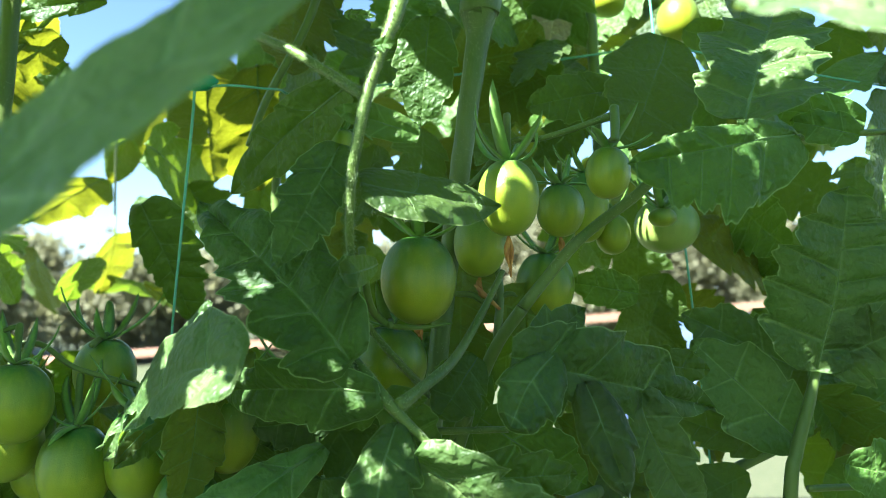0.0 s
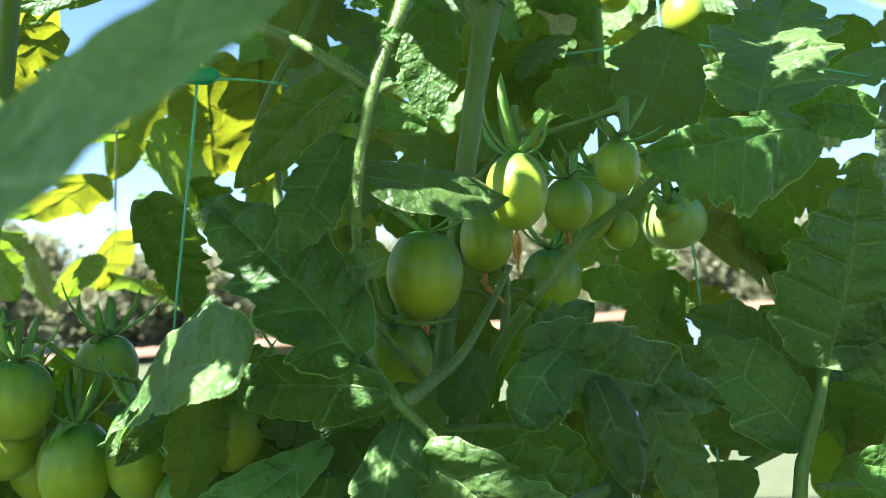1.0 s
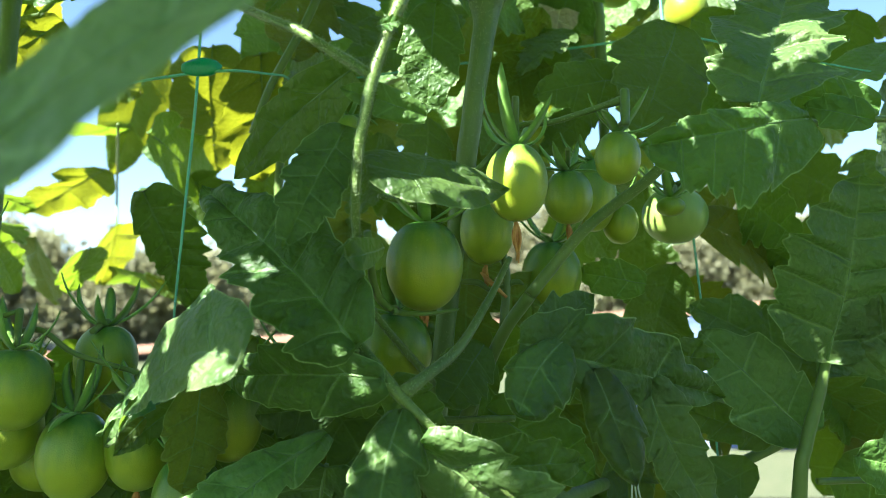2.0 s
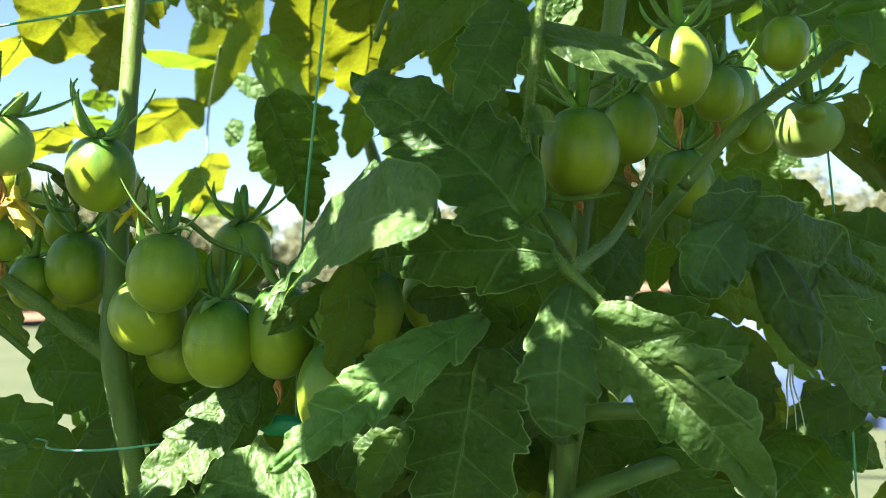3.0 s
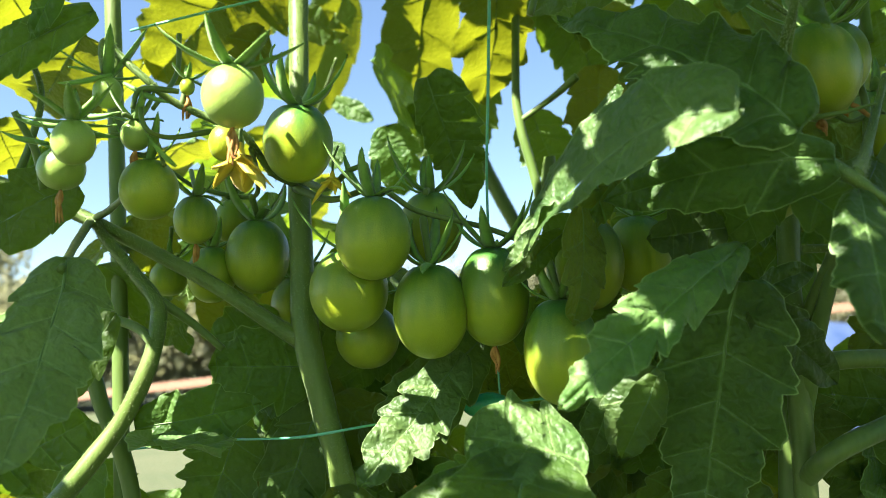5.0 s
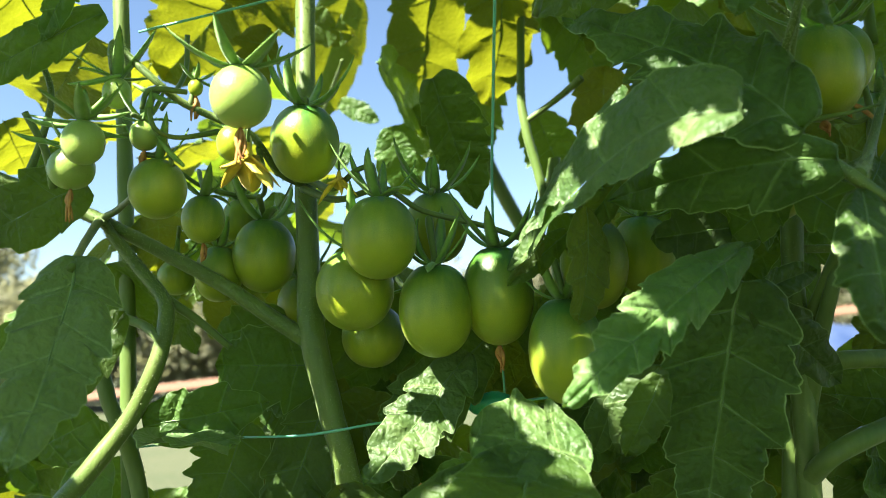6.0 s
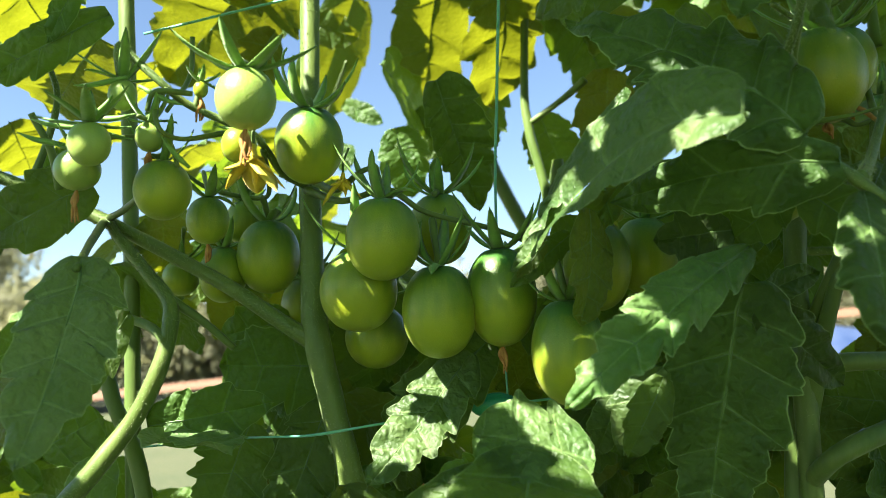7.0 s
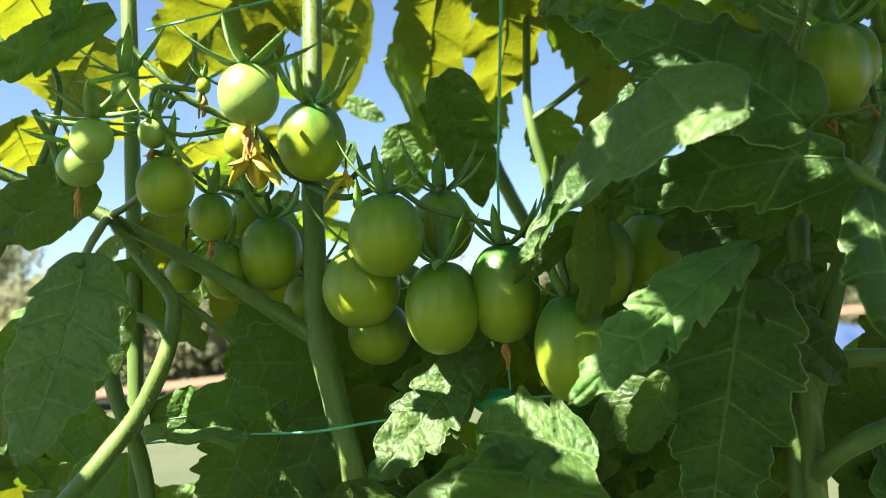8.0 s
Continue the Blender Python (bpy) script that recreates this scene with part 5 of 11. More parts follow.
leaf(BACK, (-0.3119, 0.5500, 1.1668), (-0.2851, 0.5800, 1.1937), (0.0075, 0.0015, -0.0211), lobes=3, cut=0.2, mat=M_BACKLIT, label='yellow-green leaf lit from behind')
stem(BACK, [(-0.2445, 0.6600, 1.1567, 0.0011), (-0.2965, 0.8000, 1.1338, 0.0011), (-0.2953, 0.8000, 1.0905, 0.0011)], name='petiole')
leaf(BACK, (-0.3338, 0.6000, 1.0821), (-0.4107, 0.6800, 1.0659), (-0.0034, 0.0300, -0.0021), mid=(-0.3697, 0.6400, 1.0780), lop=1.00, lobes=3, cut=0.26, rough=0.8, mat=M_BACKLIT, label='yellow-green leaf lit from behind')
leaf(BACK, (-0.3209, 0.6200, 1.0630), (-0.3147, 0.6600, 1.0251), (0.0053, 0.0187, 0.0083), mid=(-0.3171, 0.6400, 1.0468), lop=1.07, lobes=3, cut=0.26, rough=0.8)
leaf(BACK, (-0.4051, 0.6000, 1.0947), (-0.4725, 0.6600, 1.0759), (-0.0053, 0.0281, -0.0011), mid=(-0.4369, 0.6300, 1.0883), lop=1.07, lobes=3, cut=0.26, rough=0.8, mat=M_BACKLIT, label='yellow-green leaf lit from behind')
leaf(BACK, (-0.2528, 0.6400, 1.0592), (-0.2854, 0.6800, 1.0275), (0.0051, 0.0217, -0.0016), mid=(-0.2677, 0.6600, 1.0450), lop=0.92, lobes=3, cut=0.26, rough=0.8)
leaf(BACK, (-0.3788, 0.6200, 1.1454), (-0.4367, 0.6800, 1.1250), (-0.0040, 0.0300, 0.0039), mid=(-0.4049, 0.6500, 1.1384), lop=1.00, lobes=3, cut=0.26, rough=0.8, mat=M_BACKLIT, label='yellow-green leaf lit from behind')
leaf(BACK, (-0.3510, 0.6000, 1.0338), (-0.4130, 0.6400, 1.0104), (-0.0021, 0.0185, -0.0048), mid=(-0.3792, 0.6200, 1.0246), lop=1.08, lobes=3, cut=0.26, rough=0.8)
leaf(BACK, (-0.4632, 0.6000, 1.0970), (-0.4856, 0.6600, 1.0676), (-0.0005, 0.0200, 0.0086), mid=(-0.4667, 0.6200, 1.0825), lop=1.00, lobes=3, cut=0.26, rough=0.8)
leaf(BACK, (0.0918, 0.5800, 1.2561), (0.0826, 0.5800, 1.1985), (0.0181, -0.0003, -0.0027), lobes=3, cut=0.3, mat=M_STRAW, label='dead straw-coloured leaf hanging')
stem(BACK, [(0.1120, 0.5800, 1.2647, 0.0044), (0.1128, 0.5800, 1.2317, 0.0044), (0.1153, 0.5800, 1.1990, 0.0040), (0.1183, 0.5800, 1.1186, 0.0035)], name='stem')
leaf(BACK, (-0.1282, 0.6254, 1.2031), (-0.1267, 0.6360, 1.1438), (0.0203, -0.0169, 0.0008), fine=False, droop=-0.11, cut=0.37, mat=M_BACKLIT)
leaf(BACK, (-0.0686, 0.5122, 1.1744), (-0.1020, 0.5470, 1.1340), (0.0171, -0.0184, -0.0100), fine=False, droop=-0.11, cut=0.31)
leaf(BACK, (-0.0763, 0.5420, 1.2081), (-0.0220, 0.5466, 1.1887), (-0.0062, -0.0091, -0.0163), fine=False, droop=-0.06, cut=0.24)
leaf(BACK, (-0.0803, 0.5273, 1.2370), (-0.0830, 0.5042, 1.1580), (0.0245, 0.0139, -0.0027), fine=False, droop=-0.09, cut=0.27, mat=M_BACKLIT)
leaf(BACK, (-0.0533, 0.6562, 1.2234), (-0.1009, 0.6393, 1.1681), (0.0151, 0.0162, -0.0155), fine=False, droop=0.08, cut=0.3)
leaf(BACK, (-0.0860, 0.5442, 1.2697), (-0.0695, 0.5569, 1.2027), (0.0228, 0.0058, 0.0056), fine=False, droop=-0.03, cut=0.29, mat=M_BACKLIT)
leaf(BACK, (-0.0888, 0.5788, 1.1987), (-0.0828, 0.5655, 1.1336), (0.0194, 0.0187, 0.0010), fine=False, droop=0.02, cut=0.28)
leaf(BACK, (-0.1309, 0.6683, 1.2719), (-0.1299, 0.6414, 1.1754), (0.0256, 0.0175, -0.0019), fine=False, droop=0.02, cut=0.29)
leaf(BACK, (-0.1058, 0.6636, 1.2414), (-0.1418, 0.6772, 1.2022), (0.0139, 0.0130, -0.0113), fine=False, droop=0.0, cut=0.31)
leaf(BACK, (-0.1328, 0.6419, 1.3007), (-0.0784, 0.6409, 1.2448), (0.0152, -0.0079, 0.0150), fine=False, droop=0.01, cut=0.32)
leaf(BACK, (0.1036, 0.5373, 1.1486), (0.0663, 0.5404, 1.1131), (0.0099, 0.0049, -0.0103), fine=False, droop=0.03, cut=0.32)
leaf(BACK, (0.0152, 0.6043, 1.2256), (-0.0636, 0.5935, 1.1904), (0.0088, -0.0075, -0.0233), fine=False, droop=-0.11, cut=0.21)
leaf(BACK, (0.0068, 0.5246, 1.2223), (0.0580, 0.5542, 1.1968), (-0.0117, -0.0110, -0.0157), fine=False, droop=0.09, cut=0.36)
leaf(BACK, (0.0524, 0.6717, 1.2137), (0.0914, 0.6850, 1.1231), (0.0239, 0.0086, 0.0098), fine=False, droop=0.05, cut=0.29, mat=M_BACKLIT)
leaf(BACK, (0.0685, 0.6821, 1.2602), (0.0061, 0.7094, 1.2054), (0.0215, -0.0002, -0.0221), fine=False, droop=0.02, cut=0.38, mat=M_BACKLIT)
leaf(BACK, (0.0696, 0.5499, 1.2144), (0.0437, 0.5844, 1.1668), (0.0156, 0.0167, -0.0080), fine=False, droop=-0.05, cut=0.39, mat=M_BACKLIT)
leaf(BACK, (-0.0765, 0.6580, 1.2103), (-0.0034, 0.6242, 1.1316), (-0.0220, -0.0065, -0.0225), fine=False, droop=-0.07, cut=0.38, mat=M_BACKLIT)
leaf(BACK, (-0.0620, 0.6851, 1.2519), (-0.0110, 0.6691, 1.1919), (0.0175, -0.0207, 0.0162), fine=False, droop=-0.03, cut=0.23)
leaf(BACK, (0.0784, 0.6775, 1.3149), (0.0444, 0.6772, 1.2579), (0.0184, -0.0133, -0.0112), fine=False, droop=-0.08, cut=0.34)
leaf(BACK, (-0.0213, 0.6935, 1.3115), (0.0456, 0.7051, 1.2897), (-0.0088, -0.0133, -0.0220), fine=False, droop=-0.04, cut=0.21, mat=M_BACKLIT)
leaf(BACK, (0.0522, 0.6641, 1.2277), (-0.0074, 0.6655, 1.1416), (0.0250, -0.0102, -0.0176), fine=False, droop=0.04, cut=0.26)
leaf(BACK, (-0.0339, 0.5240, 1.1208), (-0.0470, 0.5078, 1.0665), (0.0173, -0.0097, -0.0050), fine=False, droop=-0.06, cut=0.4)
leaf(BACK, (-0.0369, 0.5517, 1.0966), (0.0090, 0.5697, 1.0625), (-0.0110, 0.0112, -0.0139), fine=False, droop=0.04, cut=0.21)
leaf(BACK, (0.0356, 0.5293, 1.1049), (0.0063, 0.5433, 1.0826), (0.0084, 0.0092, -0.0103), fine=False, droop=0.1, cut=0.28)
leaf(BACK, (-0.0009, 0.5826, 1.1301), (0.0581, 0.5766, 1.0938), (-0.0125, -0.0003, -0.0211), fine=False, droop=0.03, cut=0.26, mat=M_BACKLIT)
leaf(BACK, (-0.0046, 0.5472, 1.1378), (-0.0147, 0.5460, 1.0816), (0.0193, 0.0140, -0.0036), fine=False, droop=0.12, cut=0.33)
leaf(BACK, (-0.0520, 0.6029, 1.1190), (-0.0593, 0.5791, 1.0458), (0.0238, 0.0026, -0.0035), fine=False, droop=-0.05, cut=0.21, mat=M_BACKLIT)
leaf(BACK, (0.0231, 0.4984, 1.0904), (0.0365, 0.4965, 1.0354), (0.0181, 0.0140, 0.0046), fine=False, droop=-0.11, cut=0.32)
leaf(BACK, (0.0568, 0.5723, 1.2893), (0.0408, 0.5697, 1.1968), (0.0252, 0.0089, -0.0043), fine=False, droop=0.02, cut=0.36, mat=M_BACKLIT)
leaf(BACK, (0.0738, 0.6170, 1.2352), (0.1174, 0.5904, 1.1868), (-0.0122, 0.0065, -0.0153), fine=False, droop=-0.11, cut=0.36, mat=M_BACKLIT)
leaf(BACK, (0.0165, 0.6815, 1.2654), (-0.0202, 0.6521, 1.1924), (0.0196, -0.0146, -0.0117), fine=False, droop=0.1, cut=0.34)
leaf(BACK, (-0.0065, 0.6805, 1.2554), (0.0536, 0.6699, 1.2042), (-0.0149, 0.0019, -0.0192), fine=False, droop=-0.03, cut=0.2)
leaf(BACK, (0.0374, 0.6577, 1.2945), (-0.0072, 0.6793, 1.2324), (0.0217, -0.0065, -0.0144), fine=False, droop=-0.09, cut=0.21)
leaf(BACK, (-0.0433, 0.6847, 1.2617), (0.0389, 0.6576, 1.1994), (-0.0181, 0.0092, -0.0284), fine=False, droop=0.06, cut=0.32)
leaf(BACK, (0.0618, 0.7009, 1.2812), (0.0758, 0.7047, 1.2050), (0.0218, -0.0030, 0.0040), fine=False, droop=0.11, cut=0.26, mat=M_BACKLIT)
leaf(BACK, (0.1828, 0.6730, 1.3188), (0.1265, 0.6615, 1.2275), (0.0204, -0.0123, -0.0125), fine=False, droop=0.04, cut=0.21, mat=M_BACKLIT)
leaf(BACK, (0.0677, 0.5800, 1.2639), (0.0578, 0.6000, 1.2090), (0.0318, -0.0004, -0.0062), lobes=4)
leaf(BACK, (0.0959, 0.5600, 1.2473), (0.0825, 0.6000, 1.2010), (0.0265, -0.0000, -0.0086), lobes=4)
leaf(BACK, (-0.0166, 0.6000, 1.2714), (-0.0284, 0.6000, 1.2203), (0.0280, -0.0002, -0.0068), lobes=4)
leaf(BACK, (0.0044, 0.6200, 1.2721), (0.0167, 0.6000, 1.2126), (0.0203, -0.0010, 0.0052), lobes=4)
leaf(BACK, (0.2262, 0.5245, 0.8917), (0.2146, 0.5469, 0.8187), (0.0187, -0.0032, -0.0053), fine=False, droop=-0.09, cut=0.21, mat=M_BACKLIT)
leaf(BACK, (0.2097, 0.5166, 0.8859), (0.2084, 0.4837, 0.8509), (0.0149, 0.0170, 0.0057), fine=False, droop=0.08, cut=0.29, mat=M_BACKLIT)
leaf(BACK, (0.2102, 0.5485, 0.8889), (0.2708, 0.5595, 0.8375), (-0.0134, -0.0104, -0.0153), fine=False, droop=0.08, cut=0.31, mat=M_BACKLIT)
leaf(BACK, (0.3158, 0.6090, 1.1342), (0.3078, 0.5884, 1.0804), (0.0147, -0.0137, 0.0020), fine=False, droop=0.11, cut=0.4)
leaf(BACK, (0.1818, 0.5174, 1.0630), (0.2190, 0.5198, 1.0442), (-0.0059, 0.0184, -0.0115), fine=False, droop=-0.05, cut=0.27)
leaf(BACK, (0.2172, 0.5364, 1.0484), (0.2161, 0.5175, 1.0040), (0.0112, 0.0091, 0.0026), fine=False, droop=0.02, cut=0.32)
leaf(BACK, (0.1870, 0.5248, 1.0951), (0.1501, 0.5310, 1.0695), (0.0075, 0.0036, -0.0109), fine=False, droop=0.1, cut=0.27, mat=M_BACKLIT)
leaf(BACK, (0.1580, 0.6652, 1.2132), (0.2128, 0.6507, 1.1403), (0.0177, -0.0177, 0.0157), fine=False, droop=-0.07, cut=0.39)
leaf(BACK, (0.2577, 0.6679, 1.2241), (0.2929, 0.6780, 1.1666), (0.0203, 0.0136, 0.0111), fine=False, droop=-0.1, cut=0.32)
leaf(BACK, (0.1735, 0.5650, 1.2136), (0.2355, 0.5739, 1.1826), (-0.0102, -0.0061, -0.0179), fine=False, droop=0.1, cut=0.31)
leaf(BACK, (0.2654, 0.6094, 1.2077), (0.2395, 0.5912, 1.1343), (0.0186, 0.0123, -0.0041), fine=False, droop=-0.11, cut=0.21)
leaf(BACK, (0.2061, 0.6312, 1.2821), (0.2219, 0.5980, 1.2003), (0.0194, -0.0132, 0.0087), fine=False, droop=0.03, cut=0.26)
leaf(BACK, (0.1803, 0.5657, 1.1904), (0.1175, 0.5514, 1.1469), (0.0102, 0.0117, -0.0153), fine=False, droop=0.03, cut=0.25)
leaf(BACK, (0.2288, 0.6459, 1.1864), (0.3399, 0.6802, 1.1615), (-0.0112, -0.0005, -0.0316), fine=False, droop=0.11, cut=0.32, mat=M_BACKLIT)
leaf(BACK, (0.1954, 0.5509, 1.2341), (0.2622, 0.5822, 1.2061), (-0.0110, -0.0180, -0.0149), fine=False, droop=-0.11, cut=0.23, mat=M_BACKLIT)
leaf(BACK, (0.2490, 0.5700, 1.2252), (0.1925, 0.5547, 1.1979), (0.0050, -0.0169, -0.0119), fine=False, droop=-0.08, cut=0.34)
leaf(BACK, (0.1691, 0.6586, 1.2389), (0.0955, 0.6438, 1.2052), (0.0080, -0.0170, -0.0200), fine=False, droop=-0.02, cut=0.25, mat=M_BACKLIT)
leaf(BACK, (0.2389, 0.6020, 1.1947), (0.2650, 0.5922, 1.1488), (0.0113, 0.0137, 0.0085), fine=False, droop=-0.09, cut=0.21)
leaf(BACK, (0.3451, 0.7029, 1.2605), (0.2805, 0.7158, 1.2171), (0.0152, 0.0013, -0.0223), fine=False, droop=-0.1, cut=0.24)
leaf(BACK, (0.3091, 0.6954, 1.2264), (0.2784, 0.6950, 1.1533), (0.0242, 0.0012, -0.0093), fine=False, droop=0.04, cut=0.34, mat=M_BACKLIT)
leaf(BACK, (0.3273, 0.6399, 1.1110), (0.2498, 0.5990, 1.0251), (0.0242, 0.0184, -0.0156), fine=False, droop=0.04, cut=0.38, mat=M_BACKLIT)
leaf(BACK, (0.1501, 0.5073, 1.0695), (0.2209, 0.5445, 1.0327), (-0.0105, -0.0098, -0.0150), fine=False, droop=0.12, cut=0.37, mat=M_BACKLIT)
leaf(BACK, (0.3276, 0.6505, 1.1198), (0.3654, 0.6346, 1.0324), (0.0220, -0.0192, 0.0129), fine=False, droop=-0.05, cut=0.32)
leaf(BACK, (0.2178, 0.5912, 1.1312), (0.2699, 0.5484, 1.0895), (-0.0111, 0.0162, -0.0238), fine=False, droop=-0.12, cut=0.36)
leaf(BACK, (0.1879, 0.5151, 1.0892), (0.2071, 0.4832, 1.0540), (-0.0103, 0.0185, -0.0112), fine=False, droop=0.11, cut=0.27)
leaf(BACK, (0.2743, 0.6330, 1.1203), (0.2422, 0.6457, 1.0695), (0.0127, 0.0182, -0.0086), fine=False, droop=-0.1, cut=0.27)
leaf(BACK, (0.2552, 0.5488, 1.0834), (0.2417, 0.5434, 0.9993), (0.0219, -0.0173, -0.0019), fine=False, droop=-0.08, cut=0.34)
leaf(BACK, (0.2801, 0.5049, 1.1554), (0.2637, 0.4920, 1.0718), (0.0247, 0.0125, -0.0014), fine=False, droop=-0.01, cut=0.28)
leaf(BACK, (0.2977, 0.5534, 1.1447), (0.3392, 0.5467, 1.1292), (-0.0046, -0.0036, -0.0150), fine=False, droop=0.06, cut=0.25, mat=M_BACKLIT)
leaf(BACK, (0.3215, 0.5322, 1.1688), (0.3034, 0.5446, 1.1211), (0.0168, -0.0092, -0.0077), fine=False, droop=0.07, cut=0.34)
leaf(BACK, (0.3192, 0.5077, 1.2051), (0.2624, 0.4849, 1.1524), (0.0114, 0.0060, -0.0103), fine=False, droop=-0.05, cut=0.39)
leaf(BACK, (0.3514, 0.5778, 1.2387), (0.2955, 0.5664, 1.2064), (0.0084, 0.0090, -0.0147), fine=False, droop=0.07, cut=0.4, mat=M_BACKLIT)
leaf(BACK, (0.2792, 0.5479, 1.2171), (0.2856, 0.5830, 1.1783), (0.0151, -0.0155, -0.0031), fine=False, droop=0.04, cut=0.26)
leaf(BACK, (0.2847, 0.5198, 1.1828), (0.2307, 0.4846, 1.1441), (0.0089, -0.0186, -0.0108), fine=False, droop=-0.04, cut=0.38)
leaf(BACK, (0.1288, 0.5880, 1.1409), (0.1202, 0.5656, 1.0955), (0.0121, -0.0188, -0.0007), fine=False, droop=-0.02, cut=0.21)
leaf(BACK, (0.0948, 0.6100, 1.1244), (0.1287, 0.6330, 1.0941), (0.0105, -0.0052, 0.0092), fine=False, droop=0.11, cut=0.21)
leaf(BACK, (-0.1040, 0.4676, 0.9387), (-0.0541, 0.5051, 0.8999), (-0.0082, 0.0072, -0.0147), fine=False, droop=-0.01, cut=0.29)
leaf(BACK, (-0.0590, 0.5453, 1.0134), (-0.0264, 0.5457, 0.9746), (0.0113, 0.0149, 0.0093), fine=False, droop=-0.03, cut=0.22, mat=M_BACKLIT)
leaf(BACK, (-0.0829, 0.4724, 0.9476), (-0.0610, 0.4579, 0.8968), (0.0178, -0.0011, 0.0061), fine=False, droop=0.04, cut=0.38, mat=M_BACKLIT)
leaf(BACK, (-0.0250, 0.4585, 1.0366), (-0.0222, 0.4945, 0.9644), (0.0221, 0.0084, 0.0012), fine=False, droop=0.09, cut=0.26)
leaf(BACK, (-0.0873, 0.4819, 0.9455), (-0.0310, 0.4883, 0.9109), (-0.0119, 0.0158, -0.0200), fine=False, droop=0.0, cut=0.24, mat=M_BACKLIT)
leaf(BACK, (-0.0810, 0.5214, 0.9713), (-0.1225, 0.5333, 0.9440), (0.0070, -0.0095, -0.0106), fine=False, droop=-0.12, cut=0.27, mat=M_BACKLIT)
leaf(BACK, (-0.0479, 0.4955, 0.9924), (-0.1050, 0.4990, 0.9517), (0.0107, 0.0075, -0.0149), fine=False, droop=0.11, cut=0.24)
leaf(BACK, (-0.0952, 0.4853, 0.9989), (-0.0869, 0.4931, 0.9441), (0.0150, -0.0168, 0.0024), fine=False, droop=-0.1, cut=0.22)
leaf(BACK, (-0.0230, 0.5713, 1.0035), (-0.0515, 0.5307, 0.9482), (0.0143, -0.0141, -0.0076), fine=False, droop=-0.03, cut=0.31)
leaf(BACK, (0.0220, 0.5671, 0.9912), (-0.0143, 0.5983, 0.9543), (0.0086, 0.0192, -0.0090), fine=False, droop=0.06, cut=0.4)
leaf(BACK, (-0.0584, 0.5795, 1.0107), (0.0017, 0.5762, 0.9783), (-0.0096, -0.0120, -0.0176), fine=False, droop=-0.09, cut=0.32, mat=M_BACKLIT)
leaf(BACK, (-0.0307, 0.5119, 1.0327), (-0.0633, 0.5064, 0.9730), (0.0171, -0.0106, -0.0096), fine=False, droop=-0.07, cut=0.29)
leaf(BACK, (-0.1435, 0.5409, 0.9463), (-0.0788, 0.5409, 0.9228), (-0.0059, 0.0203, -0.0161), fine=False, droop=0.06, cut=0.3)
leaf(BACK, (0.0129, 0.4920, 1.0206), (-0.0192, 0.4579, 0.9739), (0.0152, 0.0168, -0.0100), fine=False, droop=0.06, cut=0.39)
leaf(BACK, (0.0706, 0.4916, 1.0052), (0.0156, 0.5221, 0.9793), (0.0085, 0.0021, -0.0197), fine=False, droop=0.03, cut=0.39)
leaf(BACK, (0.0018, 0.5752, 1.0077), (0.0221, 0.5823, 0.9531), (0.0152, -0.0093, 0.0056), fine=False, droop=0.03, cut=0.37)
leaf(BACK, (0.0022, 0.5432, 0.9476), (-0.0154, 0.5430, 0.8746), (0.0223, 0.0010, -0.0053), fine=False, droop=0.08, cut=0.25)
leaf(BACK, (0.0580, 0.4767, 0.9894), (0.1273, 0.5005, 0.9670), (-0.0051, 0.0037, -0.0160), fine=False, droop=0.03, cut=0.21, mat=M_BACKLIT)
leaf(BACK, (0.1348, 0.5548, 0.9933), (0.1625, 0.5631, 0.9501), (0.0124, -0.0175, 0.0075), fine=False, droop=-0.06, cut=0.24)
leaf(BACK, (0.0940, 0.4706, 0.9567), (0.0424, 0.4767, 0.9174), (0.0118, -0.0180, -0.0155), fine=False, droop=-0.02, cut=0.38, mat=M_BACKLIT)
leaf(BACK, (0.0324, 0.4576, 1.0244), (0.0854, 0.4698, 1.0063), (-0.0063, -0.0014, -0.0179), fine=False, droop=-0.02, cut=0.33, mat=M_BACKLIT)
leaf(BACK, (0.1392, 0.5002, 1.0420), (0.1234, 0.4958, 0.9742), (0.0244, 0.0027, -0.0045), fine=False, droop=-0.12, cut=0.36)
leaf(BACK, (0.0622, 0.4733, 0.9970), (0.0891, 0.4934, 0.9477), (0.0120, 0.0105, 0.0060), fine=False, droop=-0.11, cut=0.36)
leaf(BACK, (0.2944, 0.5791, 1.0053), (0.2530, 0.5786, 0.9646), (0.0107, 0.0014, -0.0100), fine=False, droop=-0.04, cut=0.25)
leaf(BACK, (0.2947, 0.5018, 0.9856), (0.2694, 0.4924, 0.9209), (0.0216, -0.0019, -0.0050), fine=False, droop=0.04, cut=0.33, mat=M_BACKLIT)
leaf(BACK, (0.2917, 0.5684, 1.0085), (0.3608, 0.5865, 0.9789), (-0.0075, -0.0095, -0.0151), fine=False, droop=-0.02, cut=0.21, mat=M_BACKLIT)
leaf(BACK, (0.1985, 0.5215, 1.0221), (0.2496, 0.5303, 0.9781), (-0.0114, 0.0074, -0.0124), fine=False, droop=0.08, cut=0.36)
leaf(BACK, (0.2559, 0.5471, 1.0126), (0.2289, 0.5413, 0.9729), (0.0100, -0.0019, -0.0055), fine=False, droop=0.02, cut=0.28)
leaf(BACK, (0.3189, 0.5296, 0.9874), (0.2665, 0.5351, 0.9537), (0.0084, 0.0005, -0.0131), fine=False, droop=-0.01, cut=0.28)
leaf(BACK, (0.2377, 0.5017, 0.9766), (0.2824, 0.4993, 0.9591), (-0.0060, 0.0023, -0.0157), fine=False, droop=0.03, cut=0.3)
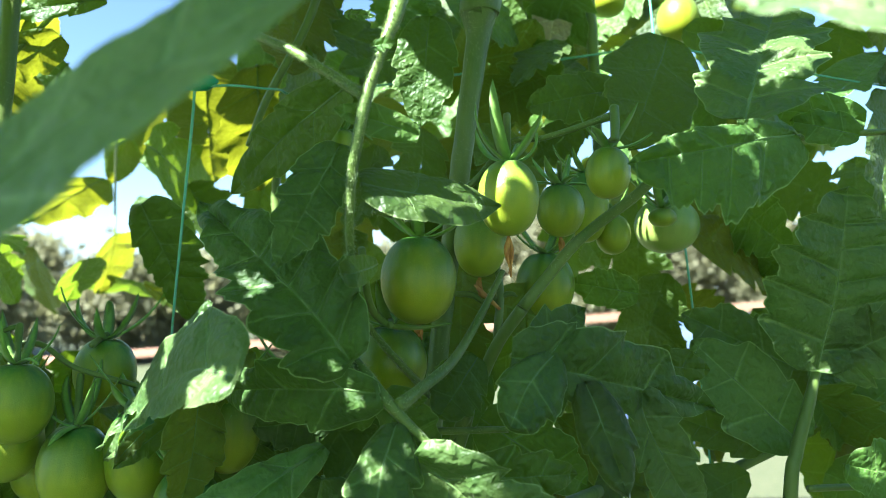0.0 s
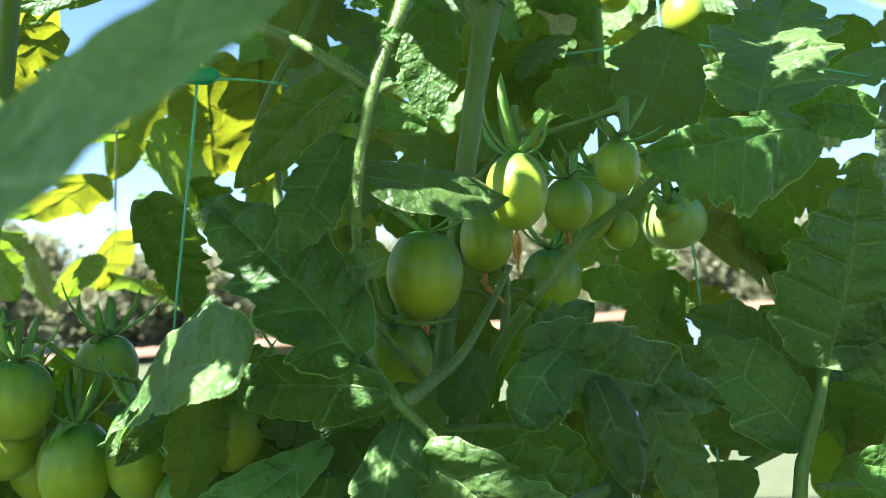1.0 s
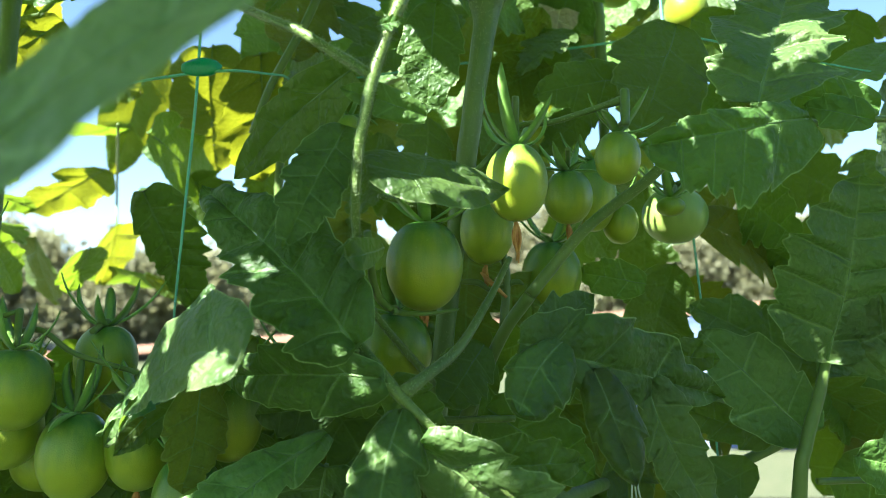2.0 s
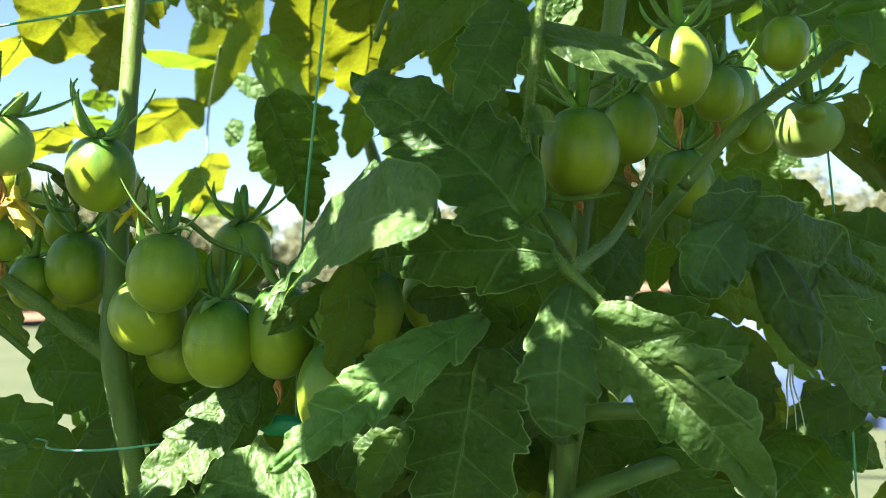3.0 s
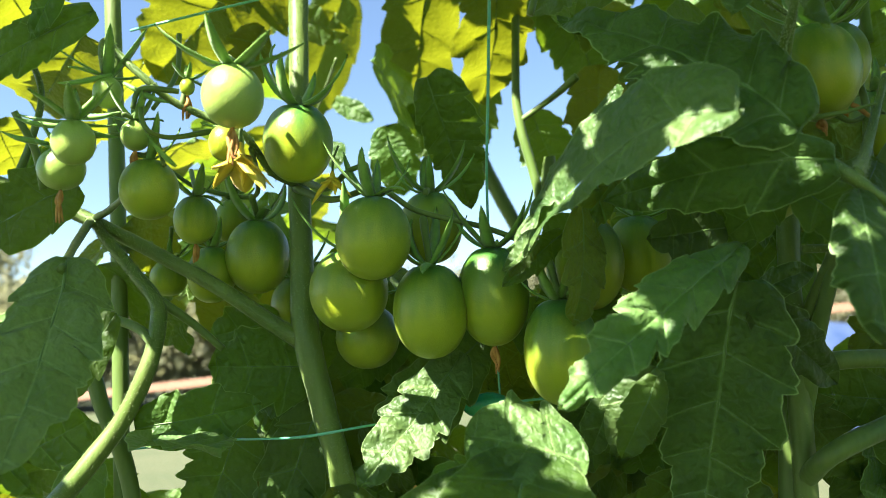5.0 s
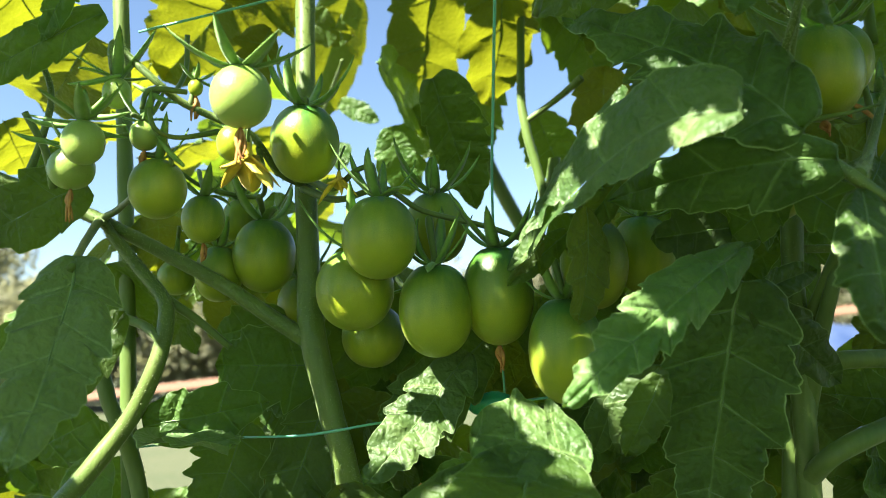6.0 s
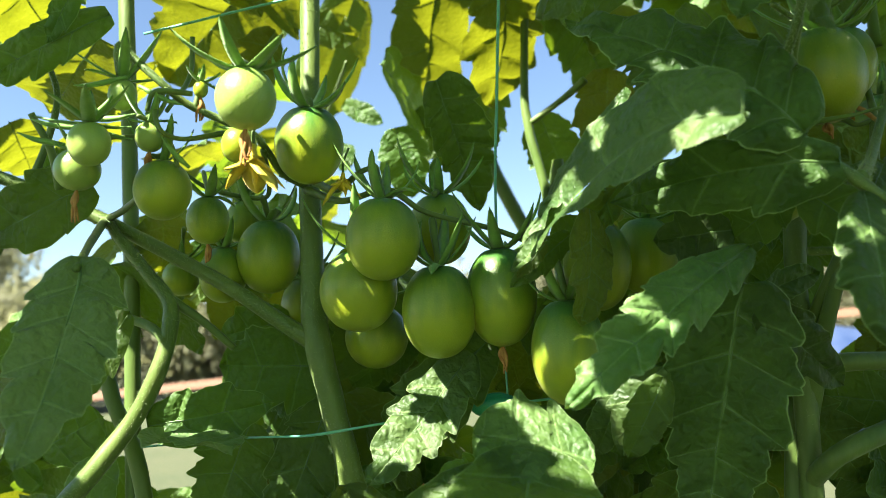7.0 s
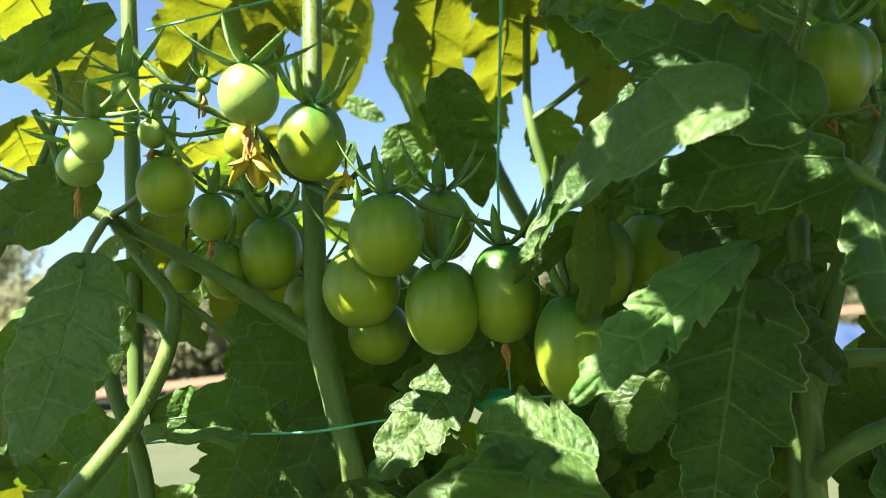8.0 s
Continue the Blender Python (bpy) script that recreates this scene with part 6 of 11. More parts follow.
leaf(BACK, (0.3644, 0.5920, 0.9457), (0.2815, 0.5516, 0.9252), (0.0073, 0.0175, -0.0148), fine=False, droop=-0.01, cut=0.4, mat=M_BACKLIT)
leaf(BACK, (0.1628, 0.5696, 1.0313), (0.2008, 0.5598, 1.0171), (-0.0047, 0.0090, -0.0140), fine=False, droop=0.02, cut=0.31, mat=M_BACKLIT)
leaf(BACK, (0.1283, 0.5231, 1.0390), (0.1583, 0.5465, 0.9873), (0.0126, -0.0184, 0.0058), fine=False, droop=0.1, cut=0.3)
leaf(BACK, (0.1556, 0.5848, 1.0243), (0.1641, 0.5845, 0.9810), (0.0136, -0.0141, 0.0030), fine=False, droop=0.05, cut=0.21)
leaf(BACK, (-0.5166, 0.6050, 1.1881), (-0.4733, 0.6147, 1.1366), (0.0158, -0.0006, 0.0132), fine=False, droop=-0.06, cut=0.2, mat=M_BACKLIT)
leaf(BACK, (-0.3462, 0.4915, 0.9820), (-0.3016, 0.5119, 0.9329), (-0.0143, 0.0166, -0.0139), fine=False, droop=-0.06, cut=0.39)
leaf(BACK, (-0.4314, 0.6181, 0.9110), (-0.4771, 0.5848, 0.8771), (0.0123, 0.0072, -0.0224), fine=False, droop=-0.05, cut=0.24)
leaf(BACK, (-0.3775, 0.5679, 0.8914), (-0.4396, 0.5903, 0.8669), (0.0079, 0.0088, -0.0178), fine=False, droop=-0.09, cut=0.37)
leaf(BACK, (-0.3951, 0.5186, 0.9656), (-0.3330, 0.5063, 0.9417), (-0.0070, -0.0019, -0.0159), fine=False, droop=0.04, cut=0.38)
leaf(BACK, (-0.4355, 0.5712, 0.9573), (-0.4426, 0.5659, 0.9027), (0.0176, 0.0027, -0.0043), fine=False, droop=-0.1, cut=0.4)
leaf(BACK, (-0.3860, 0.5487, 0.9366), (-0.4512, 0.5424, 0.9053), (0.0078, 0.0185, -0.0171), fine=False, droop=-0.08, cut=0.31)
leaf(BACK, (-0.4438, 0.5439, 0.9463), (-0.4039, 0.5606, 0.9256), (-0.0068, -0.0104, -0.0147), fine=False, droop=0.05, cut=0.21)
leaf(BACK, (-0.4212, 0.6105, 0.8773), (-0.4716, 0.6120, 0.8351), (0.0131, 0.0225, -0.0157), fine=False, droop=0.06, cut=0.29)
leaf(BACK, (-0.3521, 0.4974, 0.8804), (-0.3597, 0.4825, 0.8349), (0.0159, -0.0010, -0.0057), fine=False, droop=-0.06, cut=0.21)
leaf(BACK, (-0.4272, 0.5743, 0.9613), (-0.4896, 0.5809, 0.9081), (0.0182, -0.0149, -0.0205), fine=False, droop=-0.07, cut=0.3, mat=M_BACKLIT)
leaf(BACK, (-0.2278, 0.5870, 0.8614), (-0.2390, 0.5910, 0.8149), (0.0121, -0.0113, -0.0028), fine=False, droop=-0.01, cut=0.24)
leaf(BACK, (-0.2576, 0.5090, 1.0217), (-0.2474, 0.5226, 0.9600), (0.0178, -0.0171, 0.0033), fine=False, droop=0.07, cut=0.32)
leaf(BACK, (-0.2373, 0.5931, 0.9179), (-0.2754, 0.6014, 0.8701), (0.0152, -0.0050, -0.0117), fine=False, droop=-0.1, cut=0.29)
leaf(BACK, (-0.2613, 0.5351, 0.9243), (-0.2155, 0.5341, 0.8812), (-0.0150, -0.0110, -0.0149), fine=False, droop=-0.09, cut=0.22)
leaf(BACK, (-0.3106, 0.5534, 0.9886), (-0.2762, 0.5446, 0.9222), (0.0182, 0.0111, 0.0080), fine=False, droop=0.01, cut=0.25, mat=M_BACKLIT)
leaf(BACK, (-0.2901, 0.5735, 0.8717), (-0.2239, 0.5326, 0.8296), (-0.0147, -0.0178, -0.0157), fine=False, droop=0.07, cut=0.34, mat=M_BACKLIT)
leaf(BACK, (-0.1997, 0.6024, 0.8720), (-0.2591, 0.5857, 0.8520), (0.0077, -0.0016, -0.0220), fine=False, droop=-0.07, cut=0.22)
leaf(BACK, (-0.2957, 0.5815, 1.0016), (-0.2435, 0.5951, 0.9392), (0.0165, 0.0009, 0.0138), fine=False, droop=0.08, cut=0.25, mat=M_BACKLIT)
leaf(BACK, (-0.2425, 0.5539, 0.8669), (-0.2920, 0.5682, 0.8351), (0.0096, -0.0010, -0.0148), fine=False, droop=0.05, cut=0.37)
leaf(BACK, (-0.2252, 0.5312, 0.9796), (-0.2603, 0.5325, 0.9371), (0.0144, -0.0133, -0.0119), fine=False, droop=0.03, cut=0.27)
leaf(BACK, (-0.2800, 0.5267, 0.8831), (-0.2172, 0.5273, 0.8491), (-0.0096, 0.0041, -0.0163), fine=False, droop=-0.01, cut=0.29)
leaf(BACK, (-0.1452, 0.4989, 0.8848), (-0.1007, 0.4692, 0.8418), (-0.0164, -0.0128, -0.0154), fine=False, droop=0.05, cut=0.34, mat=M_BACKLIT)
leaf(BACK, (-0.1395, 0.5831, 0.9186), (-0.0679, 0.6100, 0.8675), (-0.0167, -0.0001, -0.0230), fine=False, droop=-0.05, cut=0.39)
leaf(BACK, (-0.2482, 0.5738, 0.8840), (-0.2267, 0.5821, 0.8356), (0.0138, 0.0157, 0.0062), fine=False, droop=0.1, cut=0.26, mat=M_BACKLIT)
leaf(BACK, (-0.0682, 0.4922, 0.9580), (-0.1086, 0.5121, 0.9140), (0.0153, -0.0066, -0.0144), fine=False, droop=0.06, cut=0.38, mat=M_BACKLIT)
leaf(BACK, (-0.2216, 0.4952, 0.9190), (-0.2230, 0.5185, 0.8724), (0.0117, 0.0008, 0.0005), fine=False, droop=0.12, cut=0.35, mat=M_BACKLIT)
leaf(BACK, (-0.1389, 0.5565, 0.9453), (-0.1585, 0.5455, 0.8951), (0.0170, -0.0020, -0.0065), fine=False, droop=-0.01, cut=0.37, mat=M_BACKLIT)
leaf(BACK, (-0.1750, 0.5371, 0.9449), (-0.2228, 0.5369, 0.9107), (0.0085, 0.0001, -0.0118), fine=False, droop=-0.04, cut=0.29)
leaf(BACK, (-0.0741, 0.5998, 0.9712), (-0.1298, 0.6032, 0.9166), (0.0157, -0.0012, -0.0158), fine=False, droop=-0.07, cut=0.26)
leaf(BACK, (-0.1819, 0.5735, 0.9455), (-0.2090, 0.5737, 0.8741), (0.0219, 0.0100, -0.0083), fine=False, droop=-0.02, cut=0.33)
leaf(BACK, (-0.0984, 0.5263, 0.9463), (-0.0728, 0.5135, 0.8869), (0.0147, -0.0016, 0.0069), fine=False, droop=-0.1, cut=0.36)
leaf(BACK, (-0.0941, 0.5772, 0.9107), (-0.0901, 0.5598, 0.8596), (0.0181, -0.0172, 0.0023), fine=False, droop=0.1, cut=0.31)
leaf(BACK, (-0.1480, 0.5784, 0.9634), (-0.0856, 0.5664, 0.9207), (-0.0129, -0.0151, -0.0190), fine=False, droop=0.07, cut=0.3)
leaf(BACK, (-0.1059, 0.5524, 0.9458), (-0.1285, 0.5844, 0.8873), (0.0199, 0.0155, -0.0079), fine=False, droop=-0.04, cut=0.24, mat=M_BACKLIT)
leaf(BACK, (-0.2004, 0.5877, 0.9529), (-0.2518, 0.6029, 0.9173), (0.0096, -0.0054, -0.0131), fine=False, droop=0.06, cut=0.32)
leaf(BACK, (-0.0920, 0.5196, 0.9353), (-0.0662, 0.5090, 0.9030), (0.0098, -0.0069, 0.0083), fine=False, droop=0.06, cut=0.34)
leaf(BACK, (-0.1896, 0.4843, 0.9689), (-0.2237, 0.4766, 0.9154), (0.0147, 0.0093, -0.0098), fine=False, droop=0.06, cut=0.25)
leaf(BACK, (-0.1582, 0.5852, 0.9365), (-0.2230, 0.6009, 0.9051), (0.0096, 0.0204, -0.0193), fine=False, droop=-0.03, cut=0.25)
leaf(BACK, (-0.1250, 0.5345, 0.8555), (-0.0761, 0.5617, 0.8238), (-0.0081, -0.0008, -0.0133), fine=False, droop=0.02, cut=0.25)
leaf(BACK, (-0.2581, 0.6043, 0.9235), (-0.2185, 0.6157, 0.8487), (0.0234, -0.0059, 0.0123), fine=False, droop=-0.07, cut=0.34)
leaf(BACK, (-0.1063, 0.4999, 0.9374), (-0.1390, 0.4894, 0.9084), (0.0091, 0.0101, -0.0099), fine=False, droop=-0.08, cut=0.3, mat=M_BACKLIT)
leaf(BACK, (-0.0042, 0.5822, 0.8604), (-0.0564, 0.5506, 0.8330), (0.0115, -0.0070, -0.0157), fine=False, droop=-0.05, cut=0.28)
leaf(BACK, (0.0122, 0.5650, 1.0694), (0.0046, 0.5636, 0.9859), (0.0276, -0.0110, -0.0011), fine=False, droop=-0.03, cut=0.29)
leaf(BACK, (-0.0637, 0.5465, 0.8637), (-0.0773, 0.5304, 0.8207), (0.0122, -0.0005, -0.0026), fine=False, droop=-0.1, cut=0.31)
leaf(BACK, (-0.0120, 0.5920, 1.0516), (0.0162, 0.5658, 1.0092), (-0.0106, 0.0032, -0.0110), fine=False, droop=-0.02, cut=0.3, mat=M_BACKLIT)
leaf(BACK, (-0.0524, 0.4545, 0.9672), (-0.0211, 0.4626, 0.9136), (0.0182, 0.0048, 0.0107), fine=False, droop=-0.01, cut=0.3)
leaf(BACK, (-0.0768, 0.4968, 0.9295), (-0.0381, 0.5201, 0.9020), (-0.0096, 0.0113, -0.0122), fine=False, droop=-0.07, cut=0.23, mat=M_BACKLIT)
leaf(BACK, (0.0304, 0.4846, 0.9889), (0.0085, 0.4805, 0.9327), (0.0154, 0.0013, -0.0048), fine=False, droop=-0.01, cut=0.34)
leaf(BACK, (0.0117, 0.5956, 0.9996), (-0.0189, 0.6164, 0.9558), (0.0148, 0.0050, -0.0112), fine=False, droop=0.03, cut=0.25)
leaf(BACK, (-0.0677, 0.4990, 0.9079), (-0.1030, 0.4682, 0.8796), (0.0093, -0.0117, -0.0092), fine=False, droop=0.09, cut=0.25)
leaf(BACK, (-0.0156, 0.5143, 1.0248), (0.0311, 0.5232, 0.9967), (-0.0077, 0.0032, -0.0121), fine=False, droop=0.09, cut=0.38)
leaf(BACK, (-0.0635, 0.5967, 1.0723), (-0.0218, 0.5736, 1.0212), (-0.0145, 0.0089, -0.0156), fine=False, droop=-0.05, cut=0.29)
leaf(BACK, (-0.0356, 0.4931, 0.8954), (-0.0745, 0.4960, 0.8648), (0.0092, -0.0178, -0.0117), fine=False, droop=-0.05, cut=0.35)
leaf(BACK, (-0.0164, 0.5101, 0.9525), (-0.0661, 0.4934, 0.9253), (0.0066, -0.0161, -0.0112), fine=False, droop=-0.1, cut=0.23, mat=M_BACKLIT)
leaf(BACK, (-0.0062, 0.4845, 0.9649), (-0.0329, 0.5019, 0.9021), (0.0175, 0.0182, -0.0081), fine=False, droop=0.11, cut=0.38)
leaf(BACK, (-0.0440, 0.6073, 0.8752), (-0.0931, 0.5697, 0.8477), (0.0105, 0.0128, -0.0140), fine=False, droop=0.06, cut=0.21)
leaf(BACK, (0.0189, 0.4622, 1.0493), (0.0188, 0.4655, 0.9800), (0.0215, -0.0082, 0.0009), fine=False, droop=0.1, cut=0.34, mat=M_BACKLIT)
leaf(BACK, (-0.0554, 0.4893, 0.9979), (-0.0277, 0.4786, 0.9318), (0.0197, -0.0132, 0.0100), fine=False, droop=0.0, cut=0.22)
leaf(BACK, (-0.0300, 0.5982, 0.9355), (0.0017, 0.5675, 0.8955), (-0.0109, -0.0000, -0.0109), fine=False, droop=-0.02, cut=0.4)
leaf(BACK, (-0.0889, 0.5370, 0.8825), (-0.0656, 0.5054, 0.8494), (0.0112, -0.0189, 0.0084), fine=False, droop=-0.0, cut=0.34)
leaf(BACK, (0.0387, 0.5180, 0.9923), (-0.0281, 0.4930, 0.9490), (0.0143, -0.0027, -0.0201), fine=False, droop=-0.01, cut=0.21)
leaf(BACK, (0.0981, 0.6054, 0.8874), (0.1242, 0.5857, 0.8694), (-0.0059, 0.0137, -0.0107), fine=False, droop=-0.08, cut=0.38)
leaf(BACK, (0.0864, 0.6019, 0.9229), (0.1344, 0.6083, 0.8954), (-0.0092, 0.0079, -0.0158), fine=False, droop=0.12, cut=0.2)
leaf(BACK, (0.0887, 0.5298, 0.9082), (0.1076, 0.5375, 0.8633), (0.0137, -0.0160, 0.0056), fine=False, droop=-0.03, cut=0.26)
leaf(BACK, (0.0930, 0.5838, 0.8854), (0.1167, 0.5635, 0.8538), (-0.0125, -0.0120, -0.0132), fine=False, droop=0.11, cut=0.2, mat=M_BACKLIT)
leaf(BACK, (-0.2207, 0.5264, 0.8410), (-0.1681, 0.5226, 0.8042), (-0.0106, -0.0031, -0.0136), fine=False, droop=0.08, cut=0.23)
leaf(BACK, (-0.1412, 0.4576, 0.8625), (-0.1949, 0.4925, 0.8375), (0.0047, 0.0182, -0.0131), fine=False, droop=0.0, cut=0.34)
leaf(BACK, (-0.0729, 0.4473, 0.8367), (-0.0096, 0.4781, 0.7860), (-0.0143, -0.0080, -0.0183), fine=False, droop=0.0, cut=0.38, mat=M_BACKLIT)
leaf(BACK, (-0.1509, 0.4811, 0.8592), (-0.1326, 0.5109, 0.7979), (0.0193, -0.0048, 0.0063), fine=False, droop=-0.03, cut=0.25)
leaf(BACK, (0.0378, 0.5473, 0.6966), (0.0677, 0.5206, 0.6724), (-0.0138, -0.0020, -0.0143), fine=False, droop=-0.11, cut=0.24, mat=M_BACKLIT)
leaf(BACK, (0.0458, 0.5414, 0.8213), (0.0712, 0.5630, 0.7294), (0.0295, 0.0015, 0.0073), fine=False, droop=0.01, cut=0.29)
leaf(BACK, (-0.1257, 0.4558, 0.7858), (-0.0847, 0.4917, 0.7042), (0.0174, -0.0040, 0.0095), fine=False, droop=0.01, cut=0.29, mat=M_BACKLIT)
leaf(BACK, (0.0353, 0.5067, 0.7399), (-0.0146, 0.5024, 0.7242), (0.0046, -0.0102, -0.0128), fine=False, droop=-0.1, cut=0.23)
leaf(BACK, (-0.0602, 0.5198, 0.8100), (0.0009, 0.4936, 0.7815), (-0.0133, 0.0179, -0.0235), fine=False, droop=-0.01, cut=0.26)
leaf(BACK, (-0.0813, 0.5932, 0.6921), (-0.0584, 0.6080, 0.5970), (0.0267, 0.0122, 0.0065), fine=False, droop=-0.04, cut=0.32)
leaf(BACK, (-0.0296, 0.5758, 0.7676), (-0.0995, 0.5653, 0.6968), (0.0222, 0.0022, -0.0191), fine=False, droop=0.08, cut=0.35, mat=M_BACKLIT)
leaf(BACK, (-0.1687, 0.4349, 0.8444), (-0.2043, 0.4025, 0.8173), (0.0120, 0.0071, -0.0130), fine=False, droop=-0.01, cut=0.21, mat=M_BACKLIT)
leaf(BACK, (-0.2753, 0.5871, 0.8405), (-0.1960, 0.5767, 0.8055), (-0.0112, -0.0021, -0.0212), fine=False, droop=-0.07, cut=0.21, mat=M_BACKLIT)
leaf(BACK, (0.0127, 0.4688, 0.7359), (-0.0320, 0.5130, 0.6717), (0.0108, -0.0026, -0.0145), fine=False, droop=-0.1, cut=0.24, mat=M_BACKLIT)
leaf(BACK, (-0.1787, 0.5085, 0.8430), (-0.1800, 0.5280, 0.7575), (0.0223, -0.0044, 0.0000), fine=False, droop=0.02, cut=0.24, mat=M_BACKLIT)
leaf(BACK, (-0.2041, 0.5051, 0.7359), (-0.2280, 0.5041, 0.6767), (0.0163, -0.0011, -0.0063), fine=False, droop=-0.04, cut=0.31)
leaf(BACK, (0.0621, 0.5288, 0.7252), (0.0094, 0.5659, 0.6592), (0.0128, 0.0181, -0.0167), fine=False, droop=-0.0, cut=0.34)
leaf(BACK, (0.0355, 0.4698, 0.8695), (0.0639, 0.4869, 0.8192), (0.0167, -0.0098, 0.0083), fine=False, droop=-0.02, cut=0.22)
leaf(BACK, (-0.2113, 0.4369, 0.8696), (-0.1741, 0.4474, 0.8026), (0.0183, -0.0021, 0.0101), fine=False, droop=0.03, cut=0.29, mat=M_BACKLIT)
leaf(BACK, (0.0292, 0.5837, 0.8394), (-0.0753, 0.5804, 0.7966), (0.0114, -0.0115, -0.0273), fine=False, droop=-0.01, cut=0.24, mat=M_BACKLIT)
leaf(BACK, (-0.0784, 0.4829, 0.7266), (-0.0373, 0.4780, 0.6798), (0.0173, -0.0003, 0.0138), fine=False, droop=-0.06, cut=0.39, mat=M_BACKLIT)
leaf(BACK, (-0.1020, 0.5635, 0.6946), (-0.0624, 0.5653, 0.6118), (0.0225, 0.0141, 0.0103), fine=False, droop=-0.05, cut=0.28, mat=M_BACKLIT)
leaf(BACK, (-0.1891, 0.4288, 0.8251), (-0.2347, 0.4519, 0.7806), (0.0104, 0.0072, -0.0114), fine=False, droop=0.08, cut=0.25)
leaf(BACK, (-0.2089, 0.4929, 0.7261), (-0.1622, 0.5045, 0.6584), (0.0183, 0.0130, 0.0125), fine=False, droop=-0.07, cut=0.37)
leaf(BACK, (-0.2205, 0.4236, 0.8462), (-0.1845, 0.4386, 0.7797), (0.0179, 0.0075, 0.0100), fine=False, droop=0.04, cut=0.32)
leaf(BACK, (-0.1801, 0.5259, 0.8056), (-0.1091, 0.4947, 0.7659), (-0.0146, -0.0161, -0.0192), fine=False, droop=-0.09, cut=0.33)
leaf(BACK, (-0.3615, 0.5674, 0.8034), (-0.3601, 0.5670, 0.7304), (0.0274, -0.0142, -0.0009), fine=False, droop=-0.01, cut=0.24)
leaf(BACK, (-0.3800, 0.4862, 0.7221), (-0.3551, 0.4761, 0.6610), (0.0191, -0.0021, 0.0037), fine=False, droop=-0.02, cut=0.36)
leaf(BACK, (-0.3429, 0.5329, 0.8400), (-0.3435, 0.5359, 0.7695), (0.0244, 0.0021, -0.0009), fine=False, droop=0.06, cut=0.35)
leaf(BACK, (-0.2884, 0.4795, 0.7743), (-0.3537, 0.5178, 0.6999), (0.0170, -0.0116, -0.0144), fine=False, droop=-0.08, cut=0.27)
leaf(BACK, (-0.4659, 0.5078, 0.8179), (-0.4493, 0.5043, 0.7392), (0.0235, 0.0161, 0.0018), fine=False, droop=0.05, cut=0.39)
leaf(BACK, (-0.2395, 0.4426, 0.7277), (-0.3070, 0.4824, 0.6840), (0.0074, -0.0117, -0.0187), fine=False, droop=-0.08, cut=0.38, mat=M_BACKLIT)
leaf(BACK, (-0.2596, 0.5356, 0.7200), (-0.2200, 0.5581, 0.6336), (0.0285, 0.0177, 0.0144), fine=False, droop=0.0, cut=0.2, mat=M_BACKLIT)
leaf(BACK, (-0.4201, 0.4615, 0.8019), (-0.3673, 0.4391, 0.7765), (-0.0092, -0.0128, -0.0086), fine=False, droop=-0.11, cut=0.36)
leaf(BACK, (-0.3858, 0.5593, 0.6996), (-0.4360, 0.5460, 0.6445), (0.0209, 0.0151, -0.0192), fine=False, droop=-0.11, cut=0.26)
leaf(BACK, (-0.3822, 0.4682, 0.7495), (-0.3671, 0.4719, 0.6786), (0.0261, 0.0073, 0.0040), fine=False, droop=-0.03, cut=0.23, mat=M_BACKLIT)
leaf(BACK, (-0.4362, 0.5495, 0.7956), (-0.3894, 0.5609, 0.6985), (0.0292, -0.0112, 0.0132), fine=False, droop=-0.06, cut=0.38, mat=M_BACKLIT)
leaf(BACK, (-0.4842, 0.5416, 0.7311), (-0.4003, 0.5106, 0.7219), (-0.0080, 0.0208, -0.0181), fine=False, droop=-0.01, cut=0.26, mat=M_BACKLIT)
leaf(BACK, (-0.4184, 0.4807, 0.8266), (-0.4507, 0.4907, 0.7746), (0.0128, -0.0083, -0.0072), fine=False, droop=0.1, cut=0.2, mat=M_BACKLIT)
leaf(BACK, (-0.3406, 0.4537, 0.7569), (-0.3558, 0.4514, 0.7092), (0.0150, -0.0065, -0.0055), fine=False, droop=0.04, cut=0.35, mat=M_BACKLIT)
leaf(BACK, (-0.2338, 0.4420, 0.7250), (-0.2879, 0.4487, 0.7026), (0.0048, -0.0128, -0.0137), fine=False, droop=-0.05, cut=0.38)
leaf(BACK, (-0.3142, 0.5268, 0.8123), (-0.2737, 0.5572, 0.7266), (0.0263, 0.0118, 0.0151), fine=False, droop=0.06, cut=0.27, mat=M_BACKLIT)
leaf(BACK, (-0.3182, 0.5780, 0.7883), (-0.3619, 0.6072, 0.7182), (0.0211, -0.0103, -0.0116), fine=False, droop=-0.12, cut=0.25)
leaf(BACK, (-0.2620, 0.5454, 0.7190), (-0.2171, 0.5491, 0.6709), (0.0162, -0.0185, 0.0138), fine=False, droop=0.08, cut=0.25)
leaf(BACK, (-0.3105, 0.4735, 0.8315), (-0.2580, 0.4959, 0.7615), (0.0230, 0.0075, 0.0191), fine=False, droop=-0.06, cut=0.33)
leaf(BACK, (0.0322, 0.5569, 1.1431), (0.0774, 0.5580, 1.0834), (0.0180, 0.0185, 0.0155), fine=False, droop=-0.01, cut=0.4, mat=M_BACKLIT)
leaf(BACK, (0.1225, 0.6831, 1.1332), (0.1020, 0.6675, 1.0361), (0.0306, 0.0090, -0.0029), fine=False, droop=0.06, cut=0.31)
leaf(BACK, (0.1390, 0.6796, 1.1508), (0.1463, 0.7051, 1.0888), (0.0234, -0.0086, 0.0001), fine=False, droop=-0.1, cut=0.25, mat=M_BACKLIT)
leaf(BACK, (0.0006, 0.6181, 1.1285), (0.0313, 0.5985, 1.0432), (0.0243, 0.0002, 0.0127), fine=False, droop=0.09, cut=0.39)
